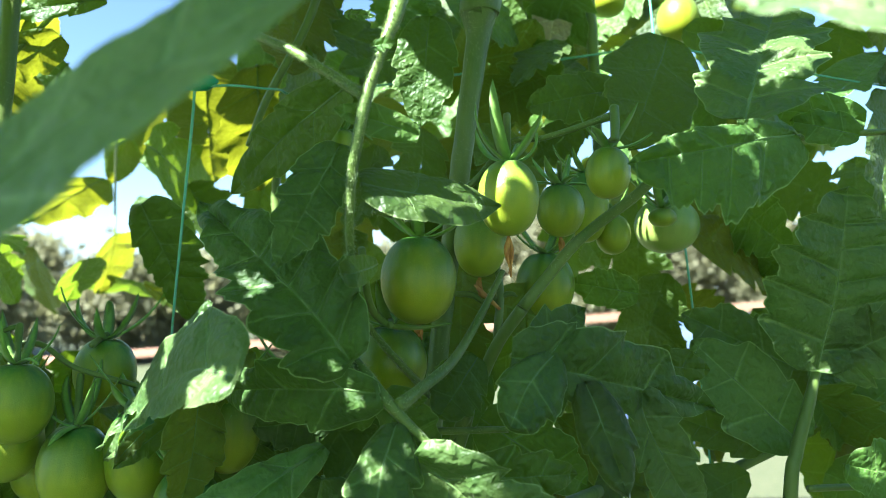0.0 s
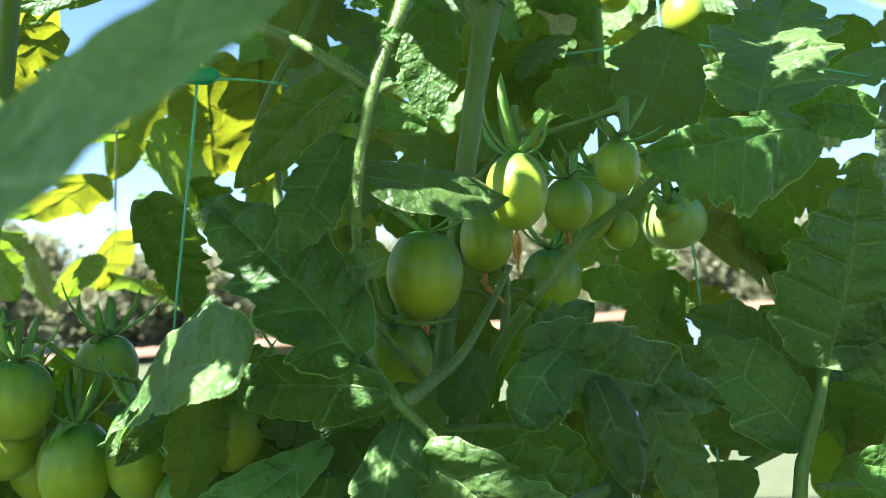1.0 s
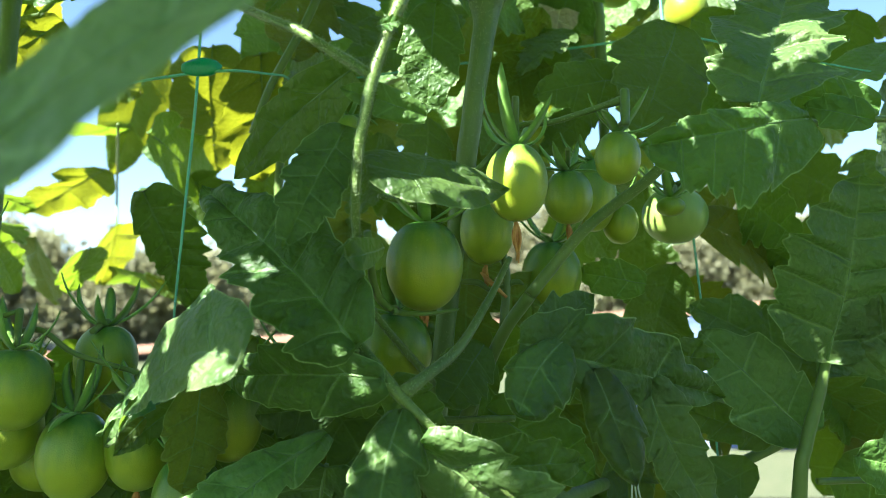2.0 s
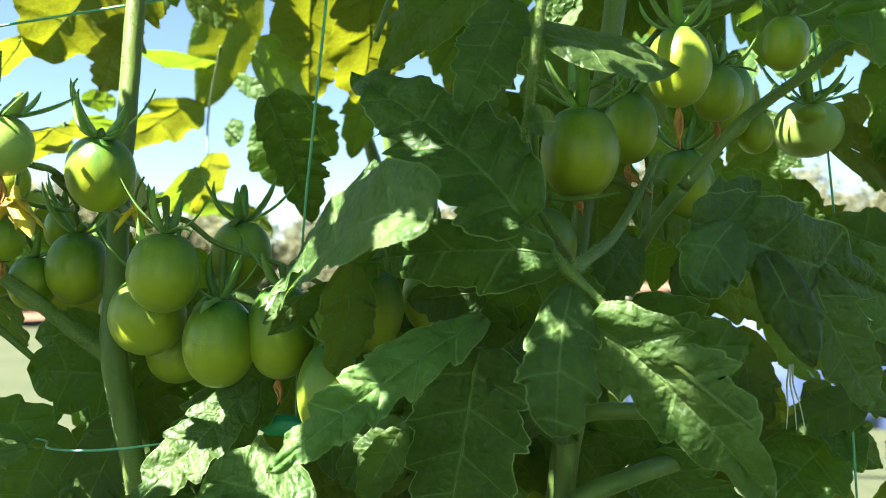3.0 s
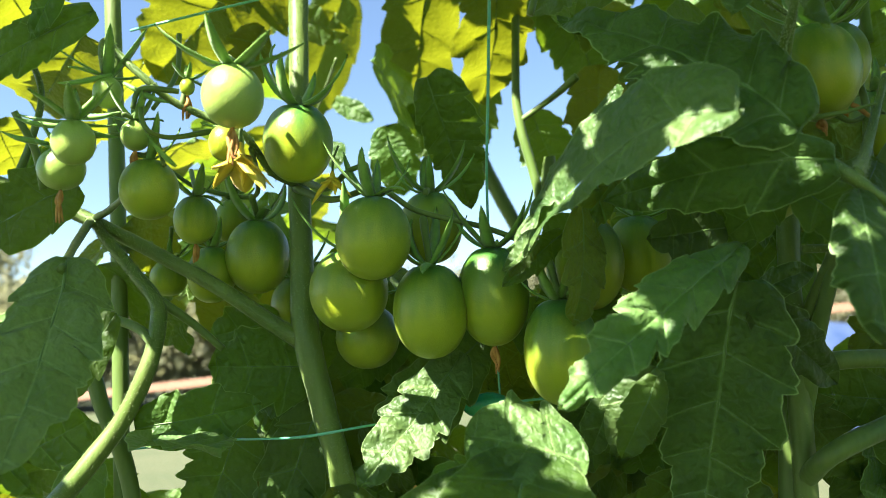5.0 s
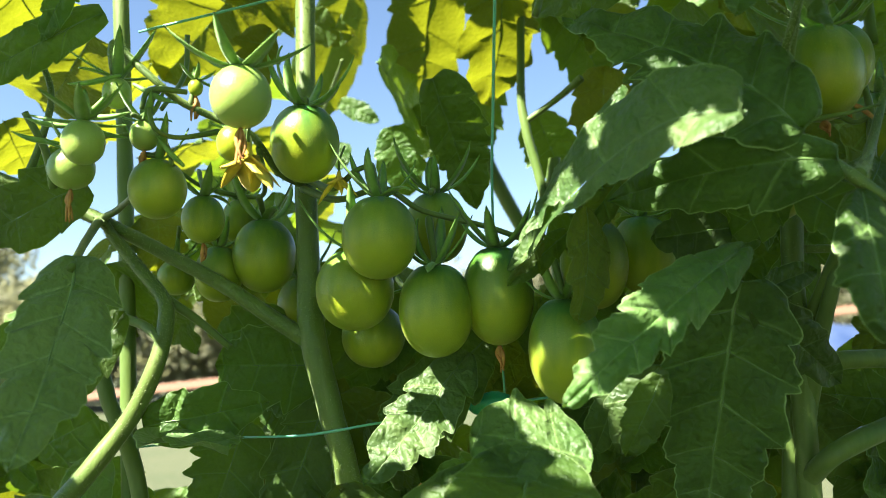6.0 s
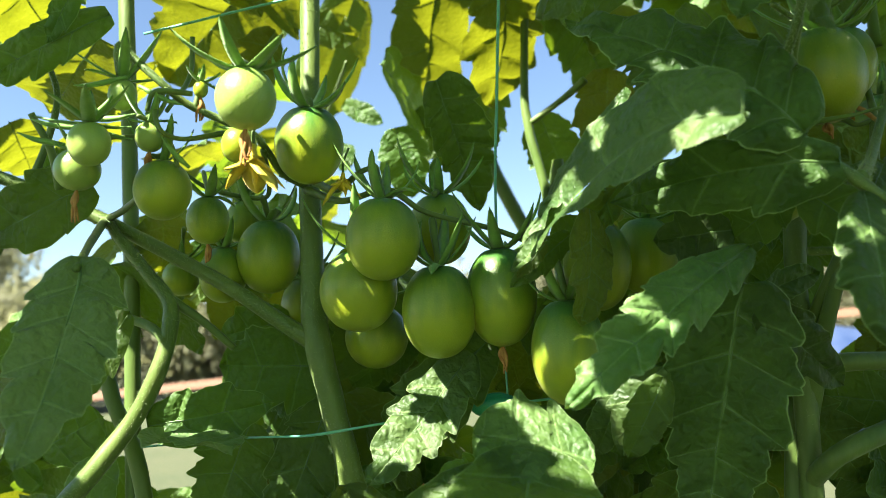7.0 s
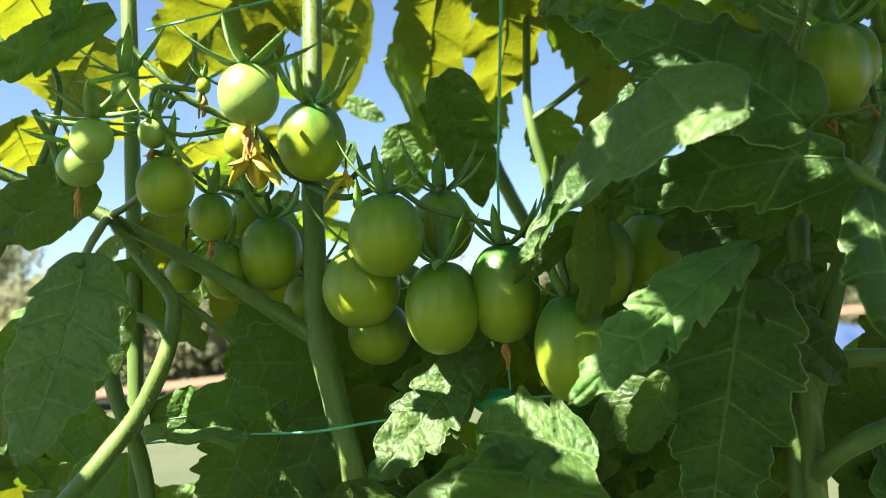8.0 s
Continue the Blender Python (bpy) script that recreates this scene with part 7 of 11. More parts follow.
leaf(BACK, (0.1050, 0.6908, 1.2496), (0.1151, 0.7172, 1.1429), (0.0304, -0.0083, 0.0017), fine=False, droop=0.05, cut=0.33)
leaf(BACK, (0.0919, 0.6231, 1.1087), (0.1333, 0.6239, 1.0492), (0.0168, 0.0088, 0.0133), fine=False, droop=0.03, cut=0.3)
leaf(BACK, (0.0554, 0.6194, 1.1462), (0.0153, 0.6059, 1.0563), (0.0251, 0.0115, -0.0096), fine=False, droop=0.11, cut=0.31)
leaf(BACK, (-0.0190, 0.5783, 1.0978), (0.0325, 0.5620, 1.0653), (-0.0075, 0.0133, -0.0167), fine=False, droop=0.03, cut=0.21)
leaf(BACK, (0.1095, 0.6682, 1.2175), (0.0501, 0.6946, 1.1727), (0.0140, 0.0178, -0.0171), fine=False, droop=-0.03, cut=0.21, mat=M_BACKLIT)
leaf(BACK, (0.1435, 0.5764, 1.1003), (0.1446, 0.5826, 1.0265), (0.0262, -0.0035, 0.0013), fine=False, droop=0.06, cut=0.35)
leaf(BACK, (0.1667, 0.6847, 1.1601), (0.1534, 0.6624, 1.0741), (0.0228, 0.0117, 0.0010), fine=False, droop=0.02, cut=0.24, mat=M_BACKLIT)
leaf(BACK, (-0.1255, 0.4912, 0.9487), (-0.0774, 0.4868, 0.9094), (-0.0132, -0.0127, -0.0163), fine=False, droop=0.06, cut=0.33)
leaf(BACK, (-0.0615, 0.4994, 0.8822), (-0.1146, 0.4829, 0.8671), (0.0059, -0.0012, -0.0179), fine=False, droop=-0.07, cut=0.27, mat=M_BACKLIT)
leaf(BACK, (-0.0614, 0.4751, 0.8477), (-0.0681, 0.5009, 0.7979), (0.0154, -0.0045, -0.0034), fine=False, droop=-0.07, cut=0.37)
leaf(BACK, (-0.0623, 0.5483, 0.8551), (-0.0845, 0.5293, 0.8118), (0.0135, -0.0052, -0.0051), fine=False, droop=-0.02, cut=0.33, mat=M_BACKLIT)
leaf(BACK, (0.0523, 0.5904, 0.8284), (-0.0113, 0.5768, 0.7697), (0.0199, 0.0053, -0.0179), fine=False, droop=0.04, cut=0.22, mat=M_BACKLIT)
leaf(BACK, (-0.1069, 0.5332, 0.8346), (-0.0455, 0.5608, 0.7928), (-0.0121, 0.0215, -0.0187), fine=False, droop=-0.07, cut=0.29)
leaf(BACK, (-0.0141, 0.5542, 0.8972), (0.0521, 0.5952, 0.8538), (-0.0104, -0.0109, -0.0143), fine=False, droop=-0.04, cut=0.34, mat=M_BACKLIT)
leaf(BACK, (-0.0102, 0.5159, 0.9067), (0.0257, 0.5265, 0.8474), (0.0190, -0.0189, 0.0114), fine=False, droop=-0.09, cut=0.23)
leaf(BACK, (-0.0086, 0.6037, 0.8675), (0.0407, 0.6248, 0.7983), (0.0193, -0.0202, 0.0132), fine=False, droop=-0.03, cut=0.26)
leaf(BACK, (-0.1130, 0.4634, 0.9507), (-0.0603, 0.4424, 0.9223), (-0.0074, 0.0144, -0.0149), fine=False, droop=-0.05, cut=0.24)
leaf(BACK, (-0.0517, 0.5246, 0.8830), (-0.0344, 0.5369, 0.8117), (0.0212, 0.0092, 0.0051), fine=False, droop=-0.01, cut=0.23)
leaf(BACK, (-0.0637, 0.5616, 0.8661), (-0.1049, 0.5391, 0.8014), (0.0241, -0.0122, -0.0126), fine=False, droop=-0.02, cut=0.23)
leaf(BACK, (-0.0506, 0.5004, 0.9345), (-0.0554, 0.5248, 0.8674), (0.0218, 0.0146, -0.0024), fine=False, droop=-0.11, cut=0.32)
leaf(BACK, (-0.0109, 0.4694, 0.9377), (0.0142, 0.4914, 0.8764), (0.0176, -0.0119, 0.0060), fine=False, droop=-0.07, cut=0.27)
leaf(BACK, (-0.0113, 0.5671, 0.9087), (0.0141, 0.5621, 0.8689), (0.0123, 0.0170, 0.0086), fine=False, droop=-0.05, cut=0.24)
leaf(BACK, (-0.1274, 0.4725, 0.8921), (-0.0762, 0.4803, 0.8738), (-0.0061, -0.0061, -0.0168), fine=False, droop=0.1, cut=0.32)
leaf(BACK, (-0.0380, 0.4785, 0.8648), (-0.0847, 0.4665, 0.8314), (0.0090, 0.0049, -0.0109), fine=False, droop=-0.07, cut=0.27, mat=M_BACKLIT)
leaf(BACK, (-0.0064, 0.5420, 0.8309), (-0.0565, 0.5410, 0.7933), (0.0123, 0.0049, -0.0157), fine=False, droop=-0.07, cut=0.28, mat=M_BACKLIT)
leaf(BACK, (0.0408, 0.5585, 0.9169), (-0.0083, 0.5424, 0.8977), (0.0070, 0.0143, -0.0155), fine=False, droop=-0.11, cut=0.25)
leaf(BACK, (-0.0662, 0.4489, 0.8439), (-0.0490, 0.4570, 0.8099), (0.0103, -0.0025, 0.0051), fine=False, droop=-0.09, cut=0.2, mat=M_BACKLIT)
leaf(BACK, (0.0191, 0.5288, 0.9076), (-0.0085, 0.5364, 0.8535), (0.0177, -0.0042, -0.0090), fine=False, droop=-0.08, cut=0.22)
leaf(BACK, (0.0010, 0.5278, 0.9683), (0.0286, 0.5262, 0.8997), (0.0244, 0.0072, 0.0113), fine=False, droop=0.08, cut=0.21)
leaf(BACK, (0.0120, 0.5166, 0.9097), (-0.0291, 0.5185, 0.8524), (0.0202, 0.0001, -0.0138), fine=False, droop=0.01, cut=0.36, mat=M_BACKLIT)
leaf(BACK, (-0.0097, 0.5224, 0.9458), (-0.0696, 0.5265, 0.9019), (0.0117, -0.0036, -0.0160), fine=False, droop=0.11, cut=0.28)
leaf(BACK, (-0.0743, 0.5010, 0.9364), (-0.0538, 0.4940, 0.8785), (0.0160, 0.0163, 0.0064), fine=False, droop=-0.08, cut=0.35, mat=M_BACKLIT)
leaf(BACK, (0.0206, 0.5090, 0.9292), (0.0058, 0.4785, 0.8631), (0.0209, 0.0149, 0.0000), fine=False, droop=0.01, cut=0.39, mat=M_BACKLIT)
leaf(BACK, (0.0375, 0.4454, 0.8989), (0.0953, 0.4739, 0.8614), (-0.0122, 0.0149, -0.0159), fine=False, droop=0.11, cut=0.24)
leaf(BACK, (0.0279, 0.5825, 0.9174), (0.0598, 0.5698, 0.8834), (-0.0087, -0.0051, -0.0096), fine=False, droop=-0.08, cut=0.26)
leaf(BACK, (0.1443, 0.5763, 0.9289), (0.1326, 0.5902, 0.8534), (0.0235, -0.0089, -0.0042), fine=False, droop=-0.04, cut=0.25, mat=M_BACKLIT)
leaf(BACK, (0.0499, 0.5291, 0.8292), (0.0442, 0.5165, 0.7898), (0.0144, -0.0156, 0.0008), fine=False, droop=-0.11, cut=0.33)
leaf(BACK, (-0.0091, 0.4990, 0.8944), (0.0489, 0.5409, 0.8710), (-0.0066, 0.0196, -0.0145), fine=False, droop=-0.0, cut=0.39)
leaf(BACK, (0.0811, 0.5298, 0.8687), (0.1239, 0.5469, 0.8198), (0.0126, 0.0134, 0.0101), fine=False, droop=0.0, cut=0.32)
leaf(BACK, (0.0411, 0.4651, 0.8612), (0.1037, 0.5064, 0.8396), (-0.0048, 0.0203, -0.0136), fine=False, droop=0.07, cut=0.26)
leaf(BACK, (0.0882, 0.5139, 0.8362), (0.1048, 0.5158, 0.7980), (0.0099, 0.0085, 0.0048), fine=False, droop=0.12, cut=0.24, mat=M_BACKLIT)
leaf(BACK, (0.0859, 0.5372, 0.8836), (0.0828, 0.4997, 0.8229), (0.0246, -0.0123, 0.0075), fine=False, droop=-0.12, cut=0.38, mat=M_BACKLIT)
leaf(BACK, (0.0766, 0.5618, 0.8507), (0.1388, 0.5945, 0.8109), (-0.0128, -0.0092, -0.0179), fine=False, droop=-0.01, cut=0.29, mat=M_BACKLIT)
leaf(BACK, (0.1339, 0.5650, 0.9401), (0.1151, 0.5511, 0.8857), (0.0191, 0.0015, -0.0025), fine=False, droop=0.11, cut=0.37)
leaf(BACK, (0.0969, 0.5295, 0.9447), (0.0870, 0.5236, 0.8684), (0.0278, 0.0207, -0.0005), fine=False, droop=-0.06, cut=0.26)
leaf(BACK, (0.0744, 0.4819, 0.8975), (0.0380, 0.4573, 0.8387), (0.0191, 0.0120, -0.0061), fine=False, droop=-0.08, cut=0.22)
leaf(BACK, (-0.1752, 0.5861, 0.8682), (-0.1996, 0.5989, 0.8105), (0.0149, 0.0077, -0.0061), fine=False, droop=0.03, cut=0.3)
leaf(BACK, (-0.0958, 0.5164, 0.8966), (-0.1229, 0.5109, 0.8287), (0.0209, -0.0157, -0.0076), fine=False, droop=0.03, cut=0.35)
leaf(BACK, (-0.2009, 0.5784, 0.8471), (-0.2291, 0.5633, 0.7896), (0.0222, -0.0059, -0.0110), fine=False, droop=-0.07, cut=0.38)
leaf(BACK, (-0.1591, 0.4902, 0.9289), (-0.1330, 0.5065, 0.8862), (0.0118, -0.0045, 0.0073), fine=False, droop=-0.08, cut=0.22, mat=M_BACKLIT)
leaf(BACK, (-0.2645, 0.4954, 0.9299), (-0.2374, 0.4859, 0.8933), (0.0119, -0.0020, 0.0073), fine=False, droop=-0.01, cut=0.27)
leaf(BACK, (-0.1859, 0.4995, 0.8601), (-0.1860, 0.5200, 0.8128), (0.0114, 0.0155, 0.0004), fine=False, droop=-0.12, cut=0.31)
leaf(BACK, (-0.2421, 0.5843, 0.9073), (-0.1835, 0.5912, 0.8550), (-0.0131, -0.0154, -0.0142), fine=False, droop=0.02, cut=0.35)
leaf(BACK, (-0.1807, 0.5448, 0.8882), (-0.2236, 0.5299, 0.8581), (0.0077, -0.0022, -0.0108), fine=False, droop=0.07, cut=0.26, mat=M_BACKLIT)
leaf(BACK, (-0.2984, 0.5633, 0.9324), (-0.2620, 0.5753, 0.8688), (0.0229, 0.0128, 0.0132), fine=False, droop=-0.02, cut=0.36)
leaf(BACK, (-0.1133, 0.5756, 0.8465), (-0.1172, 0.5726, 0.7795), (0.0229, -0.0095, -0.0009), fine=False, droop=-0.1, cut=0.25, mat=M_BACKLIT)
leaf(BACK, (-0.1542, 0.4750, 0.8740), (-0.2003, 0.5134, 0.8484), (0.0066, 0.0052, -0.0142), fine=False, droop=0.12, cut=0.34)
leaf(BACK, (-0.2550, 0.5070, 0.8478), (-0.3000, 0.4903, 0.8024), (0.0122, 0.0135, -0.0123), fine=False, droop=0.07, cut=0.25)
leaf(BACK, (-0.1288, 0.5879, 0.8314), (-0.0824, 0.5841, 0.8163), (-0.0048, -0.0134, -0.0131), fine=False, droop=-0.04, cut=0.27)
leaf(BACK, (-0.2037, 0.4772, 0.8921), (-0.1738, 0.4643, 0.8634), (0.0091, -0.0153, 0.0080), fine=False, droop=0.07, cut=0.31)
leaf(BACK, (-0.2153, 0.4880, 0.8662), (-0.1784, 0.4846, 0.8469), (-0.0057, -0.0068, -0.0096), fine=False, droop=0.08, cut=0.2)
leaf(BACK, (-0.2188, 0.4858, 0.9071), (-0.1770, 0.4791, 0.8598), (0.0178, -0.0071, 0.0142), fine=False, droop=-0.09, cut=0.39, mat=M_BACKLIT)
leaf(BACK, (-0.1981, 0.4985, 0.8346), (-0.1366, 0.5241, 0.8013), (-0.0089, 0.0136, -0.0189), fine=False, droop=-0.03, cut=0.38)
leaf(BACK, (-0.2422, 0.4843, 0.8726), (-0.2877, 0.5052, 0.8425), (0.0074, 0.0111, -0.0108), fine=False, droop=0.1, cut=0.33, mat=M_BACKLIT)
leaf(BACK, (-0.2647, 0.5901, 0.8769), (-0.2476, 0.5690, 0.8025), (0.0268, -0.0126, 0.0035), fine=False, droop=-0.07, cut=0.21)
leaf(BACK, (-0.2646, 0.5345, 0.9043), (-0.2461, 0.5025, 0.8588), (0.0127, 0.0013, 0.0023), fine=False, droop=0.1, cut=0.38)
leaf(BACK, (-0.3924, 0.5771, 0.8669), (-0.4782, 0.6081, 0.8144), (0.0139, -0.0043, -0.0200), fine=False, droop=-0.1, cut=0.3)
leaf(BACK, (-0.4338, 0.5409, 0.9101), (-0.4646, 0.5269, 0.8547), (0.0155, 0.0045, -0.0116), fine=False, droop=0.08, cut=0.36)
leaf(BACK, (-0.3723, 0.5476, 0.8714), (-0.3495, 0.5585, 0.8210), (0.0158, 0.0028, 0.0076), fine=False, droop=-0.03, cut=0.28)
leaf(BACK, (-0.4169, 0.5432, 0.8518), (-0.4541, 0.5267, 0.8070), (0.0134, 0.0188, -0.0135), fine=False, droop=0.07, cut=0.28, mat=M_BACKLIT)
leaf(BACK, (-0.3891, 0.5983, 0.8882), (-0.4085, 0.5791, 0.8478), (0.0127, -0.0129, -0.0089), fine=False, droop=-0.05, cut=0.25, mat=M_BACKLIT)
leaf(BACK, (-0.4197, 0.5131, 0.9257), (-0.4112, 0.4996, 0.8818), (0.0161, -0.0066, -0.0011), fine=False, droop=0.01, cut=0.38, mat=M_BACKLIT)
leaf(BACK, (-0.4218, 0.5602, 0.8248), (-0.3428, 0.5433, 0.7952), (-0.0101, 0.0127, -0.0185), fine=False, droop=0.06, cut=0.27, mat=M_BACKLIT)
leaf(BACK, (-0.4831, 0.5930, 0.9058), (-0.4204, 0.5655, 0.8495), (0.0164, -0.0005, 0.0109), fine=False, droop=0.11, cut=0.37)
leaf(BACK, (-0.3500, 0.4998, 0.8500), (-0.4325, 0.5362, 0.8224), (0.0072, -0.0019, -0.0221), fine=False, droop=0.08, cut=0.4)
leaf(BACK, (-0.4900, 0.5588, 0.8910), (-0.4449, 0.5635, 0.8285), (0.0220, 0.0087, 0.0142), fine=False, droop=0.09, cut=0.32)
leaf(BACK, (-0.0450, 0.5761, 0.8285), (-0.0021, 0.5661, 0.7642), (0.0225, 0.0103, 0.0151), fine=False, droop=0.1, cut=0.25, mat=M_BACKLIT)
leaf(BACK, (-0.1075, 0.5515, 0.8367), (-0.0823, 0.5085, 0.7832), (0.0216, -0.0047, 0.0090), fine=False, droop=-0.11, cut=0.34)
leaf(BACK, (-0.2175, 0.4860, 0.8860), (-0.1859, 0.5195, 0.8517), (-0.0075, -0.0134, -0.0095), fine=False, droop=-0.1, cut=0.38)
leaf(BACK, (-0.0308, 0.5925, 0.8127), (-0.0117, 0.5817, 0.7507), (0.0207, 0.0190, 0.0068), fine=False, droop=0.0, cut=0.35)
leaf(BACK, (0.0657, 0.5469, 0.8130), (0.1341, 0.5718, 0.7740), (-0.0097, 0.0077, -0.0173), fine=False, droop=-0.06, cut=0.32, mat=M_BACKLIT)
leaf(BACK, (-0.1389, 0.5599, 0.8113), (-0.1594, 0.5990, 0.7530), (0.0124, -0.0143, -0.0047), fine=False, droop=0.09, cut=0.32)
leaf(BACK, (-0.2147, 0.5681, 0.8504), (-0.2456, 0.5709, 0.8034), (0.0134, -0.0171, -0.0088), fine=False, droop=-0.03, cut=0.3)
leaf(BACK, (-0.0332, 0.4875, 0.8683), (-0.0109, 0.4513, 0.8285), (0.0160, -0.0165, 0.0105), fine=False, droop=0.02, cut=0.27)
leaf(BACK, (-0.0373, 0.5743, 0.8177), (-0.0786, 0.5459, 0.7952), (0.0096, 0.0132, -0.0122), fine=False, droop=-0.03, cut=0.38, mat=M_BACKLIT)
leaf(BACK, (-0.1791, 0.4790, 0.8770), (-0.1471, 0.5164, 0.8109), (0.0172, -0.0013, 0.0104), fine=False, droop=0.05, cut=0.24)
leaf(BACK, (0.0794, 0.5120, 0.8449), (0.0376, 0.5516, 0.7891), (0.0139, 0.0124, -0.0171), fine=False, droop=0.04, cut=0.39, mat=M_BACKLIT)
leaf(BACK, (0.0047, 0.4636, 0.9023), (0.0389, 0.4744, 0.8609), (0.0121, -0.0041, 0.0095), fine=False, droop=0.06, cut=0.23, mat=M_BACKLIT)
leaf(BACK, (-0.0630, 0.5267, 0.8819), (-0.0744, 0.5473, 0.8029), (0.0215, -0.0024, -0.0037), fine=False, droop=0.02, cut=0.24, mat=M_BACKLIT)
leaf(BACK, (0.0152, 0.4995, 0.8749), (0.0843, 0.5344, 0.8458), (-0.0061, -0.0040, -0.0146), fine=False, droop=0.06, cut=0.29)
leaf(BACK, (-0.0121, 0.5617, 0.8149), (0.0217, 0.5910, 0.7479), (0.0153, -0.0012, 0.0071), fine=False, droop=-0.09, cut=0.35)
leaf(BACK, (-0.0743, 0.5314, 0.9088), (-0.0514, 0.5534, 0.8619), (0.0141, -0.0113, 0.0065), fine=False, droop=-0.04, cut=0.29)
leaf(BACK, (0.0608, 0.5715, 0.8692), (0.0961, 0.5549, 0.8452), (-0.0066, -0.0117, -0.0105), fine=False, droop=-0.02, cut=0.22, mat=M_BACKLIT)
leaf(BACK, (-0.1061, 0.4508, 0.8208), (-0.0798, 0.4881, 0.7653), (0.0119, -0.0121, 0.0066), fine=False, droop=-0.01, cut=0.21)
leaf(BACK, (-0.0411, 0.5242, 0.8958), (-0.0783, 0.5328, 0.8619), (0.0087, -0.0176, -0.0101), fine=False, droop=-0.06, cut=0.3)
leaf(BACK, (-0.2671, 0.5986, 0.8840), (-0.2140, 0.5764, 0.8449), (-0.0130, 0.0012, -0.0144), fine=False, droop=-0.0, cut=0.21)
leaf(BACK, (0.0161, 0.5895, 0.8950), (0.0529, 0.6058, 0.8088), (0.0220, -0.0080, 0.0087), fine=False, droop=0.1, cut=0.37, mat=M_BACKLIT)
leaf(BACK, (-0.1726, 0.5696, 0.8835), (-0.1333, 0.5663, 0.8490), (-0.0104, -0.0143, -0.0114), fine=False, droop=-0.07, cut=0.4)
leaf(BACK, (-0.2867, 0.6055, 0.7718), (-0.3227, 0.5643, 0.7217), (0.0206, -0.0087, -0.0162), fine=False, droop=0.06, cut=0.29)
leaf(BACK, (-0.2252, 0.5360, 0.8163), (-0.2999, 0.5590, 0.7793), (0.0105, -0.0030, -0.0234), fine=False, droop=-0.09, cut=0.3, mat=M_BACKLIT)
leaf(BACK, (-0.2361, 0.4974, 0.8417), (-0.1993, 0.4659, 0.7983), (0.0165, -0.0044, 0.0088), fine=False, droop=0.12, cut=0.23)
leaf(BACK, (-0.2148, 0.5249, 0.8413), (-0.2142, 0.5420, 0.7870), (0.0178, 0.0050, 0.0013), fine=False, droop=-0.06, cut=0.3)
leaf(BACK, (-0.2793, 0.5893, 0.8299), (-0.2418, 0.5782, 0.7943), (0.0096, -0.0105, 0.0084), fine=False, droop=-0.03, cut=0.39)
leaf(BACK, (-0.2513, 0.5156, 0.8237), (-0.2458, 0.4838, 0.7881), (0.0145, -0.0111, -0.0015), fine=False, droop=0.05, cut=0.27)
leaf(BACK, (-0.3681, 0.5831, 0.8390), (-0.2959, 0.5575, 0.8140), (-0.0085, -0.0195, -0.0164), fine=False, droop=-0.05, cut=0.31)
leaf(BACK, (-0.2015, 0.5237, 0.8475), (-0.2191, 0.5222, 0.8068), (0.0113, 0.0133, -0.0049), fine=False, droop=0.12, cut=0.23, mat=M_BACKLIT)
leaf(BACK, (-0.2513, 0.5276, 0.8535), (-0.2256, 0.5126, 0.7998), (0.0173, -0.0055, 0.0062), fine=False, droop=-0.02, cut=0.23, mat=M_BACKLIT)
leaf(BACK, (0.3415, 0.5746, 1.0357), (0.2798, 0.5820, 0.9766), (0.0169, 0.0022, -0.0175), fine=False, droop=-0.09, cut=0.34)
leaf(BACK, (0.2312, 0.5038, 0.9273), (0.2806, 0.4878, 0.9091), (-0.0074, 0.0111, -0.0201), fine=False, droop=0.1, cut=0.24)
leaf(BACK, (0.2918, 0.5650, 1.0206), (0.2699, 0.5513, 0.9549), (0.0178, 0.0075, -0.0029), fine=False, droop=-0.02, cut=0.3)
leaf(BACK, (0.2802, 0.5409, 1.0315), (0.3336, 0.5274, 1.0030), (-0.0079, -0.0105, -0.0172), fine=False, droop=0.11, cut=0.21)
leaf(BACK, (-0.2432, 0.5145, 0.9675), (-0.2156, 0.5385, 0.9201), (0.0128, 0.0174, 0.0107), fine=False, droop=0.06, cut=0.31)
leaf(BACK, (-0.2070, 0.5433, 0.9680), (-0.1903, 0.5500, 0.9046), (0.0154, -0.0105, 0.0042), fine=False, droop=-0.01, cut=0.36, mat=M_BACKLIT)
leaf(BACK, (-0.2167, 0.5372, 0.9504), (-0.2514, 0.5110, 0.9266), (0.0095, -0.0013, -0.0162), fine=False, droop=0.08, cut=0.29)
leaf(BACK, (-0.1546, 0.5687, 0.9292), (-0.1891, 0.5464, 0.8907), (0.0159, -0.0005, -0.0155), fine=False, droop=-0.12, cut=0.29, mat=M_BACKLIT)
leaf(BACK, (-0.2185, 0.5783, 0.9685), (-0.2430, 0.5575, 0.9478), (0.0066, -0.0013, -0.0098), fine=False, droop=-0.09, cut=0.35)
leaf(BACK, (-0.1787, 0.5793, 0.9158), (-0.2344, 0.5750, 0.8957), (0.0067, 0.0023, -0.0179), fine=False, droop=0.08, cut=0.39)
leaf(BACK, (-0.3083, 0.5567, 1.0019), (-0.3447, 0.5640, 0.9722), (0.0100, 0.0063, -0.0112), fine=False, droop=0.1, cut=0.26)
leaf(BACK, (-0.3270, 0.5098, 1.0124), (-0.3312, 0.5207, 0.9795), (0.0121, 0.0205, -0.0005), fine=False, droop=0.07, cut=0.27, mat=M_BACKLIT)
